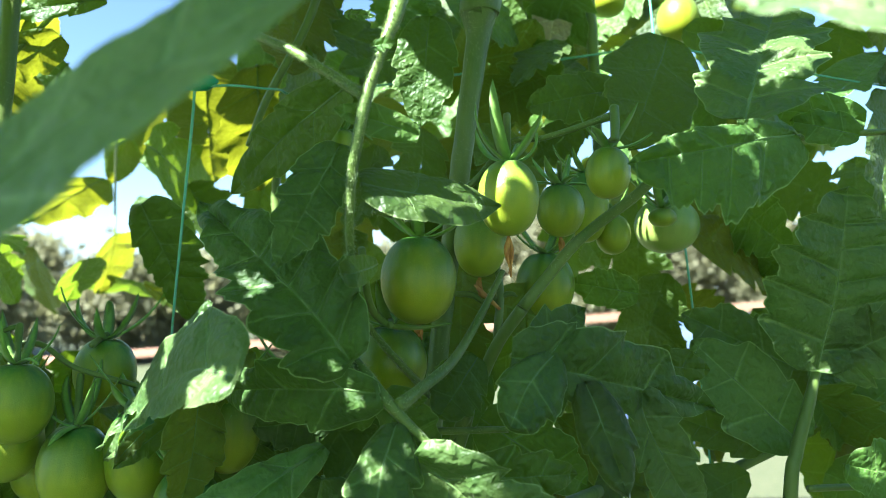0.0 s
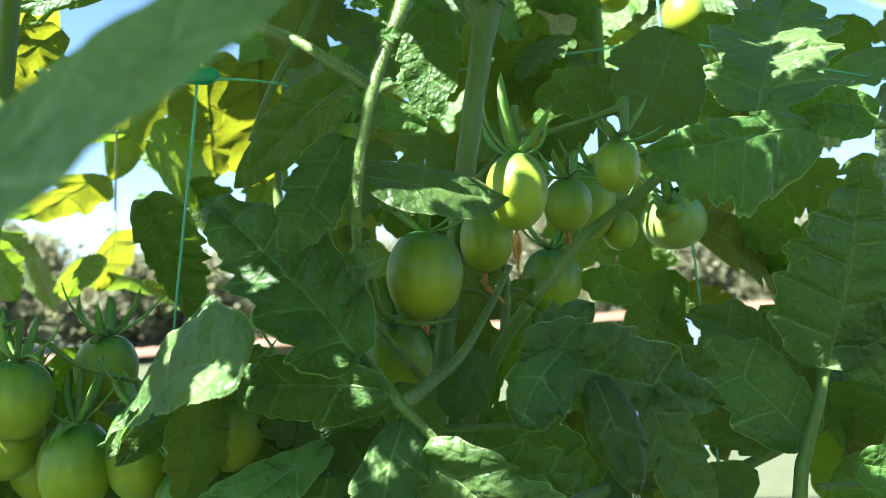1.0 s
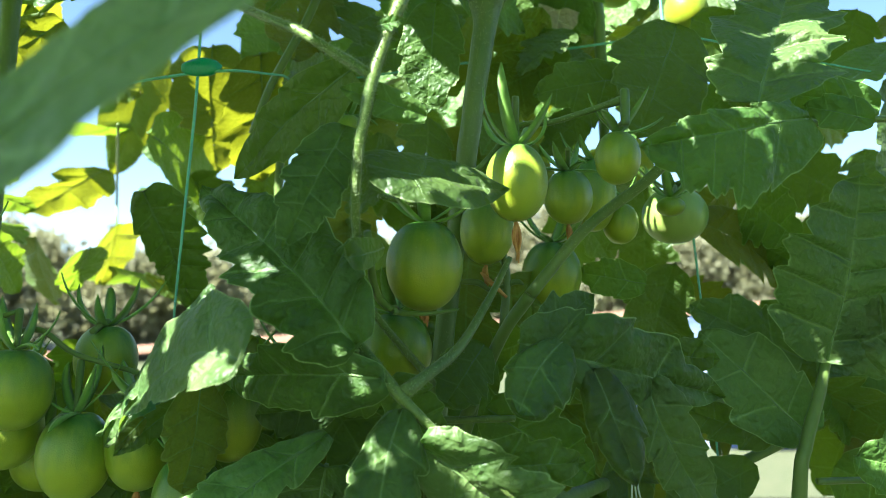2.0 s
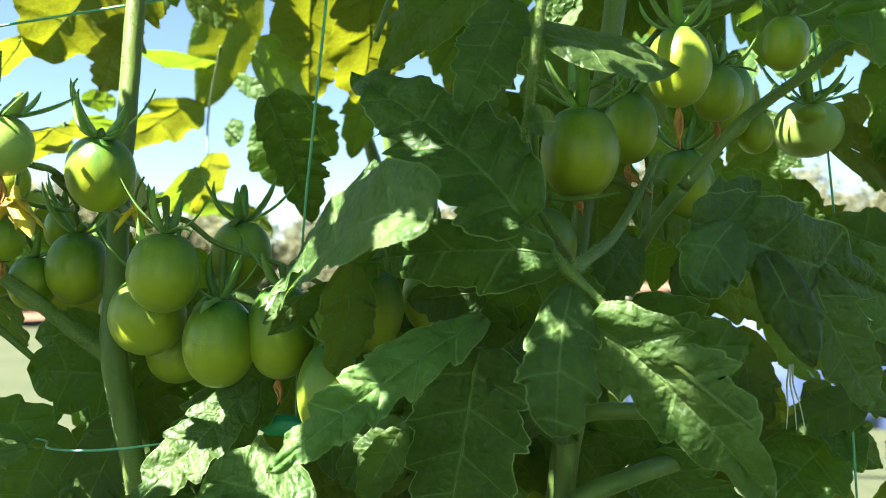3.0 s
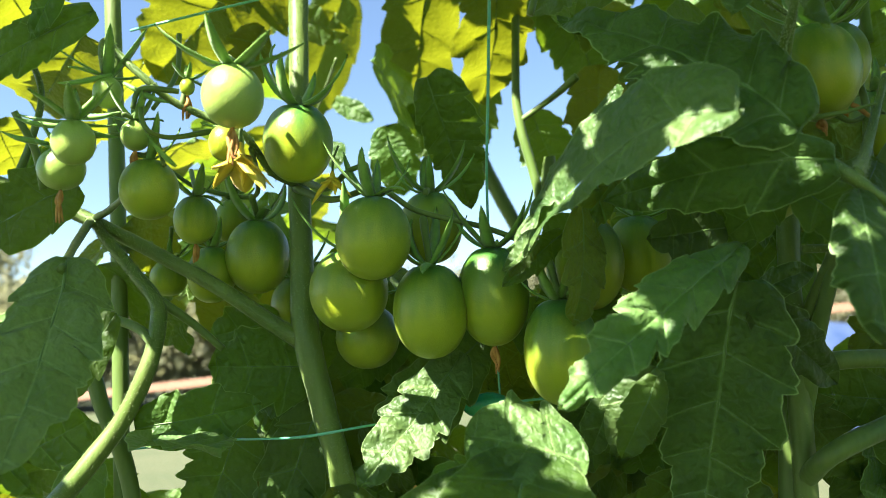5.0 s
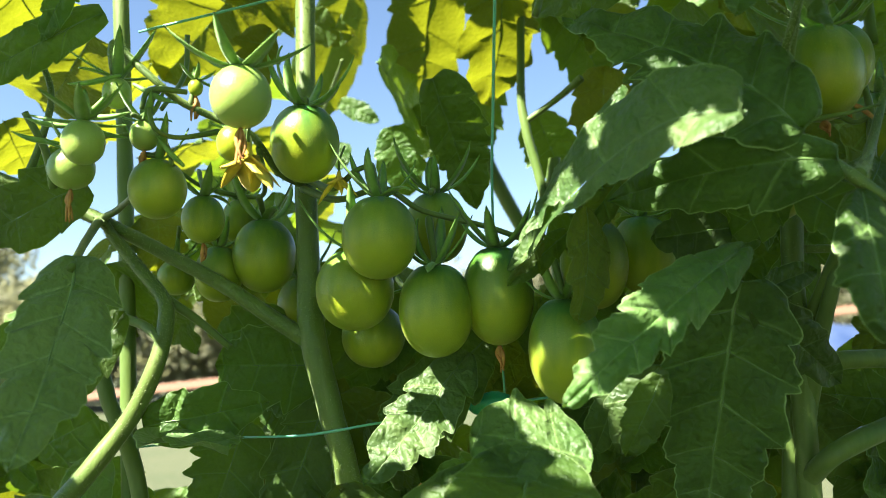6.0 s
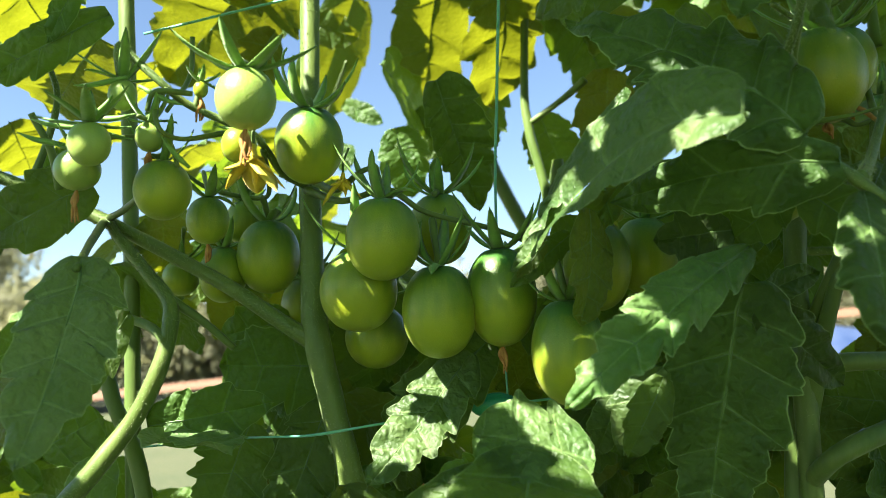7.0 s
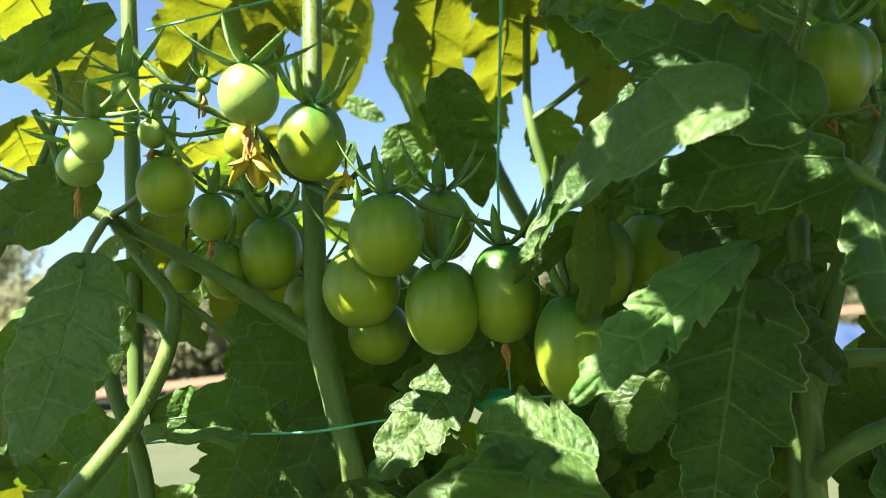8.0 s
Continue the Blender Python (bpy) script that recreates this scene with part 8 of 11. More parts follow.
leaf(BACK, (-0.3314, 0.6106, 1.0021), (-0.3749, 0.6061, 0.9621), (0.0135, 0.0063, -0.0157), fine=False, droop=0.05, cut=0.22, mat=M_BACKLIT)
leaf(BACK, (-0.3705, 0.5494, 1.0054), (-0.3840, 0.5203, 0.9730), (0.0071, -0.0111, -0.0073), fine=False, droop=-0.08, cut=0.34, mat=M_BACKLIT)
leaf(BACK, (-0.2462, 0.5143, 1.0001), (-0.2829, 0.5127, 0.9724), (0.0094, -0.0009, -0.0129), fine=False, droop=-0.1, cut=0.39, mat=M_BACKLIT)
leaf(BACK, (-0.2472, 0.5316, 0.9977), (-0.2677, 0.5378, 0.9709), (0.0089, -0.0045, -0.0062), fine=False, droop=-0.05, cut=0.31)
leaf(BACK, (-0.2729, 0.5755, 1.0018), (-0.2980, 0.5483, 0.9672), (0.0110, 0.0147, -0.0118), fine=False, droop=-0.02, cut=0.25)
leaf(BACK, (-0.2759, 0.5770, 0.9902), (-0.3348, 0.5720, 0.9673), (0.0057, -0.0146, -0.0155), fine=False, droop=0.08, cut=0.25, mat=M_BACKLIT)
leaf(BACK, (-0.3048, 0.5129, 1.0114), (-0.2796, 0.5555, 0.9821), (-0.0102, -0.0047, -0.0106), fine=False, droop=0.07, cut=0.24, mat=M_BACKLIT)
leaf(BACK, (0.1671, 0.6787, 1.3123), (0.1176, 0.6829, 1.2867), (0.0077, 0.0142, -0.0147), fine=False, droop=-0.06, cut=0.32)
leaf(BACK, (0.1967, 0.7044, 1.3134), (0.1527, 0.6716, 1.2499), (0.0173, -0.0015, -0.0121), fine=False, droop=0.01, cut=0.26)
leaf(BACK, (0.2049, 0.6460, 1.2636), (0.1566, 0.6464, 1.2046), (0.0167, -0.0057, -0.0136), fine=False, droop=-0.03, cut=0.27)
leaf(BACK, (0.1839, 0.6344, 1.2494), (0.2190, 0.5950, 1.2136), (-0.0060, -0.0112, -0.0142), fine=False, droop=-0.07, cut=0.39)
leaf(BACK, (0.2077, 0.6912, 1.2993), (0.1559, 0.6893, 1.2452), (0.0158, 0.0164, -0.0152), fine=False, droop=0.04, cut=0.27, mat=M_BACKLIT)
leaf(BACK, (0.2256, 0.6907, 1.2994), (0.2408, 0.7026, 1.2251), (0.0200, 0.0083, 0.0034), fine=False, droop=0.05, cut=0.38)
leaf(BACK, (0.2240, 0.6031, 1.1872), (0.1847, 0.5994, 1.1441), (0.0138, 0.0035, -0.0122), fine=False, droop=-0.01, cut=0.37)
leaf(BACK, (0.2498, 0.5984, 1.1777), (0.2203, 0.6022, 1.1532), (0.0065, 0.0038, -0.0078), fine=False, droop=0.03, cut=0.23, mat=M_BACKLIT)
leaf(BACK, (0.2227, 0.6181, 1.1877), (0.1984, 0.6221, 1.1322), (0.0137, -0.0054, -0.0059), fine=False, droop=-0.11, cut=0.38, mat=M_BACKLIT)
leaf(BACK, (0.2095, 0.5620, 1.1948), (0.1867, 0.5330, 1.1460), (0.0124, -0.0086, -0.0031), fine=False, droop=-0.05, cut=0.4)
leaf(BACK, (0.0583, 0.6522, 1.2584), (0.1059, 0.6370, 1.2198), (-0.0083, -0.0122, -0.0127), fine=False, droop=-0.11, cut=0.31, mat=M_BACKLIT)
leaf(BACK, (0.0334, 0.6449, 1.2652), (0.0050, 0.6457, 1.1887), (0.0246, 0.0178, -0.0093), fine=False, droop=0.12, cut=0.23, mat=M_BACKLIT)
leaf(BACK, (-0.0078, 0.7037, 1.3058), (0.0389, 0.6787, 1.2690), (-0.0063, 0.0040, -0.0115), fine=False, droop=-0.07, cut=0.28, mat=M_BACKLIT)
leaf(BACK, (0.0384, 0.7072, 1.2747), (0.0414, 0.7057, 1.1826), (0.0274, 0.0050, 0.0010), fine=False, droop=0.04, cut=0.38, mat=M_BACKLIT)
leaf(BACK, (0.0319, 0.6788, 1.2477), (0.0341, 0.7123, 1.1817), (0.0215, -0.0182, 0.0001), fine=False, droop=0.12, cut=0.32, mat=M_BACKLIT)
leaf(LEFT, (-0.1357, 0.3600, 0.8782), (-0.1616, 0.3550, 0.8814), (-0.0009, -0.0110, -0.0083), lobes=2, cut=0.2)
leaf(BACK, (-0.1660, 0.5886, 0.9735), (-0.2121, 0.5993, 0.9483), (0.0063, -0.0187, -0.0112), fine=False, droop=-0.1, cut=0.26)
leaf(BACK, (-0.2219, 0.5487, 0.9800), (-0.2413, 0.5675, 0.9433), (0.0102, -0.0138, -0.0037), fine=False, droop=-0.08, cut=0.39, mat=M_BACKLIT)
leaf(BACK, (-0.2116, 0.5666, 0.9745), (-0.1765, 0.5705, 0.9445), (-0.0103, 0.0002, -0.0123), fine=False, droop=-0.12, cut=0.27, mat=M_BACKLIT)
leaf(BACK, (-0.1978, 0.5420, 0.9826), (-0.1756, 0.5073, 0.9476), (0.0099, 0.0169, 0.0020), fine=False, droop=0.02, cut=0.2)
leaf(BACK, (-0.2144, 0.5415, 0.9951), (-0.2400, 0.5623, 0.9440), (0.0162, 0.0051, -0.0061), fine=False, droop=-0.01, cut=0.32)
leaf(BACK, (0.1737, 0.5160, 0.9084), (0.1069, 0.4868, 0.8576), (0.0150, -0.0168, -0.0140), fine=False, droop=-0.07, cut=0.2)
leaf(BACK, (0.0966, 0.5410, 0.9338), (0.1280, 0.5421, 0.8949), (0.0118, 0.0023, 0.0096), fine=False, droop=0.08, cut=0.26)
leaf(BACK, (0.1126, 0.5206, 0.9576), (0.1118, 0.5016, 0.8946), (0.0215, 0.0052, 0.0024), fine=False, droop=0.03, cut=0.34, mat=M_BACKLIT)
leaf(BACK, (0.2354, 0.5228, 0.9971), (0.2067, 0.5230, 0.9399), (0.0159, -0.0096, -0.0076), fine=False, droop=0.09, cut=0.4)
leaf(BACK, (0.2146, 0.6013, 0.9020), (0.1479, 0.6013, 0.8688), (0.0106, 0.0013, -0.0211), fine=False, droop=0.04, cut=0.26, mat=M_BACKLIT)
leaf(BACK, (0.1079, 0.5134, 0.9334), (0.1029, 0.5323, 0.8770), (0.0174, 0.0027, -0.0033), fine=False, droop=-0.04, cut=0.3, mat=M_BACKLIT)
leaf(BACK, (0.1445, 0.5714, 0.9868), (0.1791, 0.5660, 0.9216), (0.0182, 0.0138, 0.0107), fine=False, droop=-0.11, cut=0.25)
leaf(BACK, (0.1159, 0.5288, 0.8891), (0.1854, 0.5285, 0.8481), (-0.0138, -0.0088, -0.0234), fine=False, droop=-0.08, cut=0.35, mat=M_BACKLIT)
leaf(BACK, (0.0569, 0.5954, 1.2020), (0.0538, 0.6135, 1.1512), (0.0176, 0.0036, -0.0015), fine=False, droop=0.11, cut=0.34)
leaf(BACK, (0.0512, 0.5800, 1.2077), (0.0908, 0.5675, 1.1557), (0.0158, -0.0180, 0.0138), fine=False, droop=-0.04, cut=0.2)
leaf(BACK, (0.0909, 0.5518, 1.1976), (0.0538, 0.5387, 1.1625), (0.0089, -0.0120, -0.0103), fine=False, droop=0.11, cut=0.38)
leaf(BACK, (0.0681, 0.5938, 1.2125), (0.1123, 0.5889, 1.1900), (-0.0071, -0.0126, -0.0154), fine=False, droop=-0.11, cut=0.29)
leaf(BACK, (0.0767, 0.5511, 1.1745), (0.0199, 0.5763, 1.1476), (0.0099, 0.0193, -0.0177), fine=False, droop=-0.1, cut=0.29, mat=M_BACKLIT)
# Unseen canopy added above the view to cast shade, gaps left for sun spots.
leaf(CENTRE, (-0.046, 0.343, 1.230), (-0.074, 0.302, 1.198), (-0.017, 0.015, -0.004), fine=False)
leaf(CENTRE, (-0.238, 0.313, 1.204), (-0.221, 0.364, 1.248), (0.009, -0.018, 0.017), fine=False)
leaf(LEFT, (-0.373, 0.296, 1.324), (-0.359, 0.235, 1.297), (-0.021, 0.002, -0.014), fine=False)
leaf(LEFT, (-0.529, 0.059, 1.288), (-0.488, 0.113, 1.319), (0.024, -0.014, -0.008), fine=False)
leaf(CENTRE, (-0.143, 0.478, 1.319), (-0.113, 0.455, 1.268), (-0.020, -0.011, -0.007), fine=False)
leaf(LEFT, (-0.451, 0.164, 1.232), (-0.443, 0.114, 1.271), (-0.002, -0.015, -0.019), fine=False)
leaf(LEFT, (-0.325, 0.308, 1.254), (-0.295, 0.257, 1.239), (-0.016, -0.005, -0.016), fine=False)
leaf(CENTRE, (-0.225, 0.259, 1.362), (-0.215, 0.310, 1.411), (0.026, -0.007, 0.002), fine=False)
leaf(LEFT, (-0.480, 0.249, 1.239), (-0.531, 0.269, 1.205), (0.005, 0.023, 0.006), fine=False)
leaf(CENTRE, (-0.248, 0.325, 1.202), (-0.178, 0.314, 1.224), (0.002, -0.021, -0.018), fine=False)
leaf(CENTRE, (-0.103, 0.355, 1.362), (-0.059, 0.315, 1.362), (-0.012, -0.013, -0.014), fine=False)
leaf(LEFT, (-0.315, 0.287, 1.317), (-0.284, 0.345, 1.351), (0.025, -0.010, -0.006), fine=False)
leaf(LEFT, (-0.620, 0.157, 1.239), (-0.600, 0.209, 1.274), (0.024, -0.007, -0.003), fine=False)
leaf(CENTRE, (-0.071, 0.237, 1.325), (-0.119, 0.190, 1.310), (-0.019, 0.017, 0.007), fine=False)
leaf(LEFT, (-0.298, 0.175, 1.296), (-0.350, 0.216, 1.286), (0.007, 0.014, 0.020), fine=False)
leaf(CENTRE, (-0.299, 0.261, 1.200), (-0.277, 0.302, 1.236), (0.017, -0.013, 0.005), fine=False)
leaf(CENTRE, (-0.184, 0.391, 1.203), (-0.133, 0.397, 1.236), (0.009, -0.019, -0.010), fine=False)
leaf(CENTRE, (-0.291, 0.238, 1.263), (-0.241, 0.213, 1.270), (-0.005, -0.014, -0.015), fine=False)
leaf(CENTRE, (-0.259, 0.204, 1.311), (-0.289, 0.250, 1.320), (0.016, 0.008, 0.012), fine=False)
leaf(CENTRE, (-0.313, 0.290, 1.333), (-0.249, 0.287, 1.356), (0.002, -0.024, -0.009), fine=False)
leaf(CENTRE, (-0.174, 0.408, 1.305), (-0.167, 0.459, 1.339), (0.022, -0.007, 0.006), fine=False)
leaf(CENTRE, (-0.310, -0.005, 1.299), (-0.251, -0.020, 1.341), (-0.000, -0.027, -0.009), fine=False)
leaf(CENTRE, (0.082, 0.330, 1.280), (0.027, 0.345, 1.261), (0.001, 0.019, 0.012), fine=False)
leaf(CENTRE, (-0.278, 0.275, 1.286), (-0.235, 0.295, 1.332), (0.011, -0.022, -0.001), fine=False)
leaf(CENTRE, (-0.067, 0.293, 1.246), (-0.123, 0.294, 1.224), (-0.004, 0.019, 0.011), fine=False)
leaf(LEFT, (-0.457, 0.117, 1.205), (-0.403, 0.139, 1.243), (0.016, -0.018, -0.012), fine=False)
leaf(LEFT, (-0.440, 0.301, 1.301), (-0.392, 0.268, 1.305), (-0.009, -0.014, -0.014), fine=False)
leaf(CENTRE, (-0.119, 0.331, 1.239), (-0.155, 0.305, 1.204), (-0.016, 0.011, 0.008), fine=False)
leaf(LEFT, (-0.639, 0.173, 1.313), (-0.613, 0.221, 1.341), (0.016, -0.014, 0.009), fine=False)
leaf(CENTRE, (-0.039, 0.168, 1.225), (-0.029, 0.225, 1.237), (0.020, -0.005, 0.009), fine=False)
leaf(CENTRE, (0.038, 0.312, 1.334), (0.079, 0.274, 1.344), (-0.011, -0.015, -0.012), fine=False)
leaf(CENTRE, (0.074, 0.281, 1.330), (0.124, 0.303, 1.364), (0.009, -0.023, 0.001), fine=False)
leaf(LEFT, (-0.476, 0.302, 1.310), (-0.508, 0.265, 1.272), (-0.019, 0.014, 0.002), fine=False)
leaf(LEFT, (-0.507, 0.263, 1.293), (-0.539, 0.309, 1.302), (0.014, 0.007, 0.015), fine=False)
leaf(CENTRE, (-0.253, 0.267, 1.202), (-0.220, 0.319, 1.236), (0.021, -0.016, 0.004), fine=False)
leaf(LEFT, (-0.569, 0.121, 1.226), (-0.528, 0.147, 1.268), (0.012, -0.021, 0.001), fine=False)
leaf(CENTRE, (0.028, 0.348, 1.260), (0.064, 0.387, 1.295), (0.020, -0.012, -0.007), fine=False)
leaf(CENTRE, (0.076, 0.207, 1.219), (0.027, 0.239, 1.223), (0.010, 0.012, 0.016), fine=False)
leaf(LEFT, (-0.537, 0.066, 1.288), (-0.582, 0.113, 1.285), (0.016, 0.016, 0.012), fine=False)
leaf(CENTRE, (-0.170, 0.084, 1.223), (-0.112, 0.050, 1.248), (-0.004, -0.020, -0.018), fine=False)
leaf(CENTRE, (0.250, 0.521, 1.261), (0.313, 0.509, 1.285), (0.000, -0.023, -0.013), fine=False)
leaf(CENTRE, (-0.214, 0.354, 1.325), (-0.185, 0.300, 1.309), (-0.017, -0.004, -0.017), fine=False)
leaf(CENTRE, (-0.032, 0.252, 1.312), (0.025, 0.283, 1.340), (0.016, -0.019, -0.010), fine=False)
leaf(LEFT, (-0.399, 0.161, 1.262), (-0.440, 0.135, 1.226), (-0.016, 0.015, 0.007), fine=False)
leaf(CENTRE, (-0.049, 0.248, 1.220), (-0.061, 0.178, 1.212), (-0.022, 0.005, -0.014), fine=False)
leaf(CENTRE, (0.010, 0.412, 1.240), (-0.023, 0.379, 1.206), (-0.016, 0.014, 0.003), fine=False)
leaf(CENTRE, (0.272, 0.492, 1.278), (0.219, 0.489, 1.245), (-0.011, 0.014, 0.016), fine=False)
leaf(CENTRE, (-0.143, 0.157, 1.230), (-0.117, 0.202, 1.264), (0.017, -0.015, 0.006), fine=False)
leaf(CENTRE, (-0.178, 0.421, 1.229), (-0.186, 0.471, 1.256), (0.021, -0.001, 0.007), fine=False)
leaf(CENTRE, (-0.067, 0.326, 1.363), (-0.006, 0.328, 1.400), (0.006, -0.025, -0.009), fine=False)
leaf(CENTRE, (-0.235, 0.267, 1.286), (-0.182, 0.287, 1.330), (0.012, -0.025, -0.003), fine=False)
leaf(LEFT, (-0.333, 0.299, 1.252), (-0.393, 0.332, 1.231), (0.008, 0.023, 0.012), fine=False)
leaf(CENTRE, (-0.167, 0.265, 1.208), (-0.148, 0.322, 1.248), (0.025, -0.010, 0.002), fine=False)
leaf(CENTRE, (-0.014, 0.323, 1.344), (-0.011, 0.270, 1.315), (-0.023, 0.001, -0.003), fine=False)
leaf(LEFT, (-0.340, 0.073, 1.349), (-0.383, 0.042, 1.320), (-0.008, 0.019, -0.009), fine=False)
leaf(CENTRE, (-0.045, 0.356, 1.251), (-0.033, 0.324, 1.208), (-0.018, 0.006, -0.009), fine=False)
leaf(LEFT, (-0.554, 0.210, 1.203), (-0.570, 0.279, 1.222), (0.025, 0.003, 0.012), fine=False)
leaf(CENTRE, (0.000, 0.148, 1.217), (-0.035, 0.198, 1.254), (0.020, 0.001, 0.018), fine=False)
leaf(CENTRE, (-0.128, 0.132, 1.274), (-0.077, 0.150, 1.317), (0.014, -0.021, -0.008), fine=False)
leaf(CENTRE, (0.095, 0.360, 1.278), (0.071, 0.423, 1.289), (0.019, 0.004, 0.017), fine=False)
leaf(CENTRE, (-0.003, 0.298, 1.253), (-0.059, 0.302, 1.228), (-0.003, 0.021, 0.010), fine=False)
leaf(CENTRE, (-0.179, 0.128, 1.308), (-0.122, 0.124, 1.349), (0.007, -0.023, -0.012), fine=False)
leaf(LEFT, (-0.325, 0.264, 1.302), (-0.348, 0.325, 1.316), (0.019, 0.003, 0.016), fine=False)
leaf(CENTRE, (0.113, 0.273, 1.307), (0.055, 0.297, 1.284), (0.004, 0.021, 0.013), fine=False)
leaf(CENTRE, (-0.112, 0.263, 1.266), (-0.154, 0.322, 1.270), (0.017, 0.011, 0.018), fine=False)
leaf(CENTRE, (-0.188, 0.316, 1.226), (-0.179, 0.252, 1.209), (-0.020, 0.002, -0.016), fine=False)
leaf(CENTRE, (-0.212, 0.295, 1.344), (-0.158, 0.274, 1.357), (-0.003, -0.017, -0.014), fine=False)
leaf(CENTRE, (0.004, 0.318, 1.313), (-0.029, 0.281, 1.277), (-0.018, 0.015, 0.002), fine=False)
leaf(CENTRE, (-0.213, 0.245, 1.274), (-0.219, 0.304, 1.298), (0.024, -0.000, 0.007), fine=False)
leaf(CENTRE, (0.067, 0.353, 1.318), (0.061, 0.388, 1.373), (-0.024, -0.007, 0.002), fine=False)
leaf(CENTRE, (-0.160, 0.229, 1.271), (-0.187, 0.190, 1.239), (-0.014, 0.015, -0.007), fine=False)
leaf(CENTRE, (-0.188, 0.299, 1.287), (-0.251, 0.325, 1.269), (0.008, 0.024, 0.009), fine=False)
leaf(CENTRE, (-0.162, 0.394, 1.238), (-0.098, 0.384, 1.272), (0.009, -0.015, -0.022), fine=False)
leaf(CENTRE, (-0.131, 0.391, 1.351), (-0.078, 0.364, 1.380), (0.003, -0.015, -0.020), fine=False)
leaf(LEFT, (-0.380, 0.283, 1.314), (-0.406, 0.229, 1.283), (-0.023, 0.012, -0.002), fine=False)
leaf(CENTRE, (-0.323, 0.352, 1.282), (-0.271, 0.327, 1.297), (-0.008, -0.020, -0.005), fine=False)
leaf(CENTRE, (-0.172, 0.488, 1.381), (-0.127, 0.454, 1.386), (-0.009, -0.014, -0.013), fine=False)
leaf(CENTRE, (0.171, 0.484, 1.282), (0.151, 0.424, 1.251), (-0.023, 0.012, -0.009), fine=False)
leaf(CENTRE, (0.018, 0.222, 1.297), (0.064, 0.185, 1.287), (-0.014, -0.013, -0.013), fine=False)
leaf(CENTRE, (-0.120, 0.319, 1.252), (-0.173, 0.362, 1.249), (0.009, 0.012, 0.021), fine=False)
leaf(CENTRE, (-0.190, 0.406, 1.246), (-0.253, 0.439, 1.234), (0.009, 0.023, 0.012), fine=False)
leaf(CENTRE, (-0.289, 0.268, 1.262), (-0.262, 0.232, 1.226), (-0.019, -0.007, -0.008), fine=False)
leaf(CENTRE, (0.095, 0.255, 1.208), (0.121, 0.280, 1.258), (0.019, -0.014, -0.002), fine=False)
leaf(CENTRE, (-0.062, 0.386, 1.238), (-0.068, 0.325, 1.197), (-0.026, 0.007, -0.007), fine=False)
leaf(CENTRE, (-0.062, 0.182, 1.275), (-0.007, 0.155, 1.284), (-0.005, -0.015, -0.017), fine=False)
leaf(CENTRE, (0.023, 0.343, 1.375), (0.014, 0.339, 1.303), (-0.009, 0.026, -0.000), fine=False)
leaf(CENTRE, (-0.082, 0.319, 1.285), (-0.039, 0.263, 1.304), (-0.015, -0.017, -0.016), fine=False)
leaf(CENTRE, (-0.274, 0.393, 1.229), (-0.315, 0.440, 1.229), (0.016, 0.013, 0.011), fine=False)
leaf(CENTRE, (-0.028, 0.460, 1.276), (0.007, 0.485, 1.311), (0.014, -0.015, -0.003), fine=False)
leaf(CENTRE, (-0.069, 0.130, 1.314), (-0.116, 0.115, 1.279), (-0.012, 0.018, 0.008), fine=False)
leaf(CENTRE, (0.010, 0.405, 1.249), (0.064, 0.355, 1.250), (-0.012, -0.013, -0.022), fine=False)
leaf(LEFT, (-0.586, 0.206, 1.278), (-0.553, 0.239, 1.319), (0.013, -0.019, 0.005), fine=False)
leaf(LEFT, (-0.327, 0.270, 1.289), (-0.292, 0.219, 1.285), (-0.011, -0.006, -0.020), fine=False)
leaf(CENTRE, (-0.295, 0.305, 1.224), (-0.246, 0.313, 1.257), (0.007, -0.021, -0.006), fine=False)
leaf(CENTRE, (-0.179, 0.364, 1.229), (-0.128, 0.384, 1.207), (0.000, -0.017, -0.015), fine=False)
leaf(CENTRE, (-0.159, 0.445, 1.224), (-0.119, 0.479, 1.262), (0.015, -0.019, 0.001), fine=False)
leaf(CENTRE, (-0.067, 0.311, 1.262), (-0.054, 0.247, 1.244), (-0.023, -0.001, -0.012), fine=False)
leaf(LEFT, (-0.618, 0.084, 1.339), (-0.639, 0.033, 1.316), (-0.019, 0.002, 0.013), fine=False)
leaf(CENTRE, (-0.166, 0.371, 1.213), (-0.214, 0.429, 1.214), (0.021, 0.017, 0.010), fine=False)
leaf(CENTRE, (-0.056, 0.371, 1.308), (-0.024, 0.381, 1.357), (0.019, -0.004, -0.011), fine=False)
leaf(LEFT, (-0.384, 0.300, 1.246), (-0.434, 0.352, 1.244), (0.017, 0.017, 0.012), fine=False)
leaf(CENTRE, (0.106, 0.476, 1.274), (0.167, 0.470, 1.309), (0.002, -0.026, -0.009), fine=False)
leaf(CENTRE, (-0.116, 0.397, 1.260), (-0.087, 0.328, 1.257), (-0.022, -0.009, -0.015), fine=False)
leaf(CENTRE, (-0.227, 0.265, 1.244), (-0.216, 0.321, 1.273), (0.021, -0.009, 0.010), fine=False)
leaf(CENTRE, (-0.012, 0.340, 1.318), (-0.043, 0.394, 1.321), (0.017, 0.009, 0.014), fine=False)
leaf(CENTRE, (-0.019, 0.285, 1.247), (-0.011, 0.343, 1.292), (0.013, -0.016, 0.019), fine=False)
leaf(CENTRE, (-0.256, 0.458, 1.276), (-0.194, 0.426, 1.298), (-0.000, -0.016, -0.022), fine=False)
leaf(CENTRE, (-0.087, 0.405, 1.332), (-0.069, 0.455, 1.382), (0.012, -0.020, 0.016), fine=False)
leaf(CENTRE, (-0.157, 0.306, 1.324), (-0.191, 0.261, 1.282), (-0.023, 0.014, 0.004), fine=False)
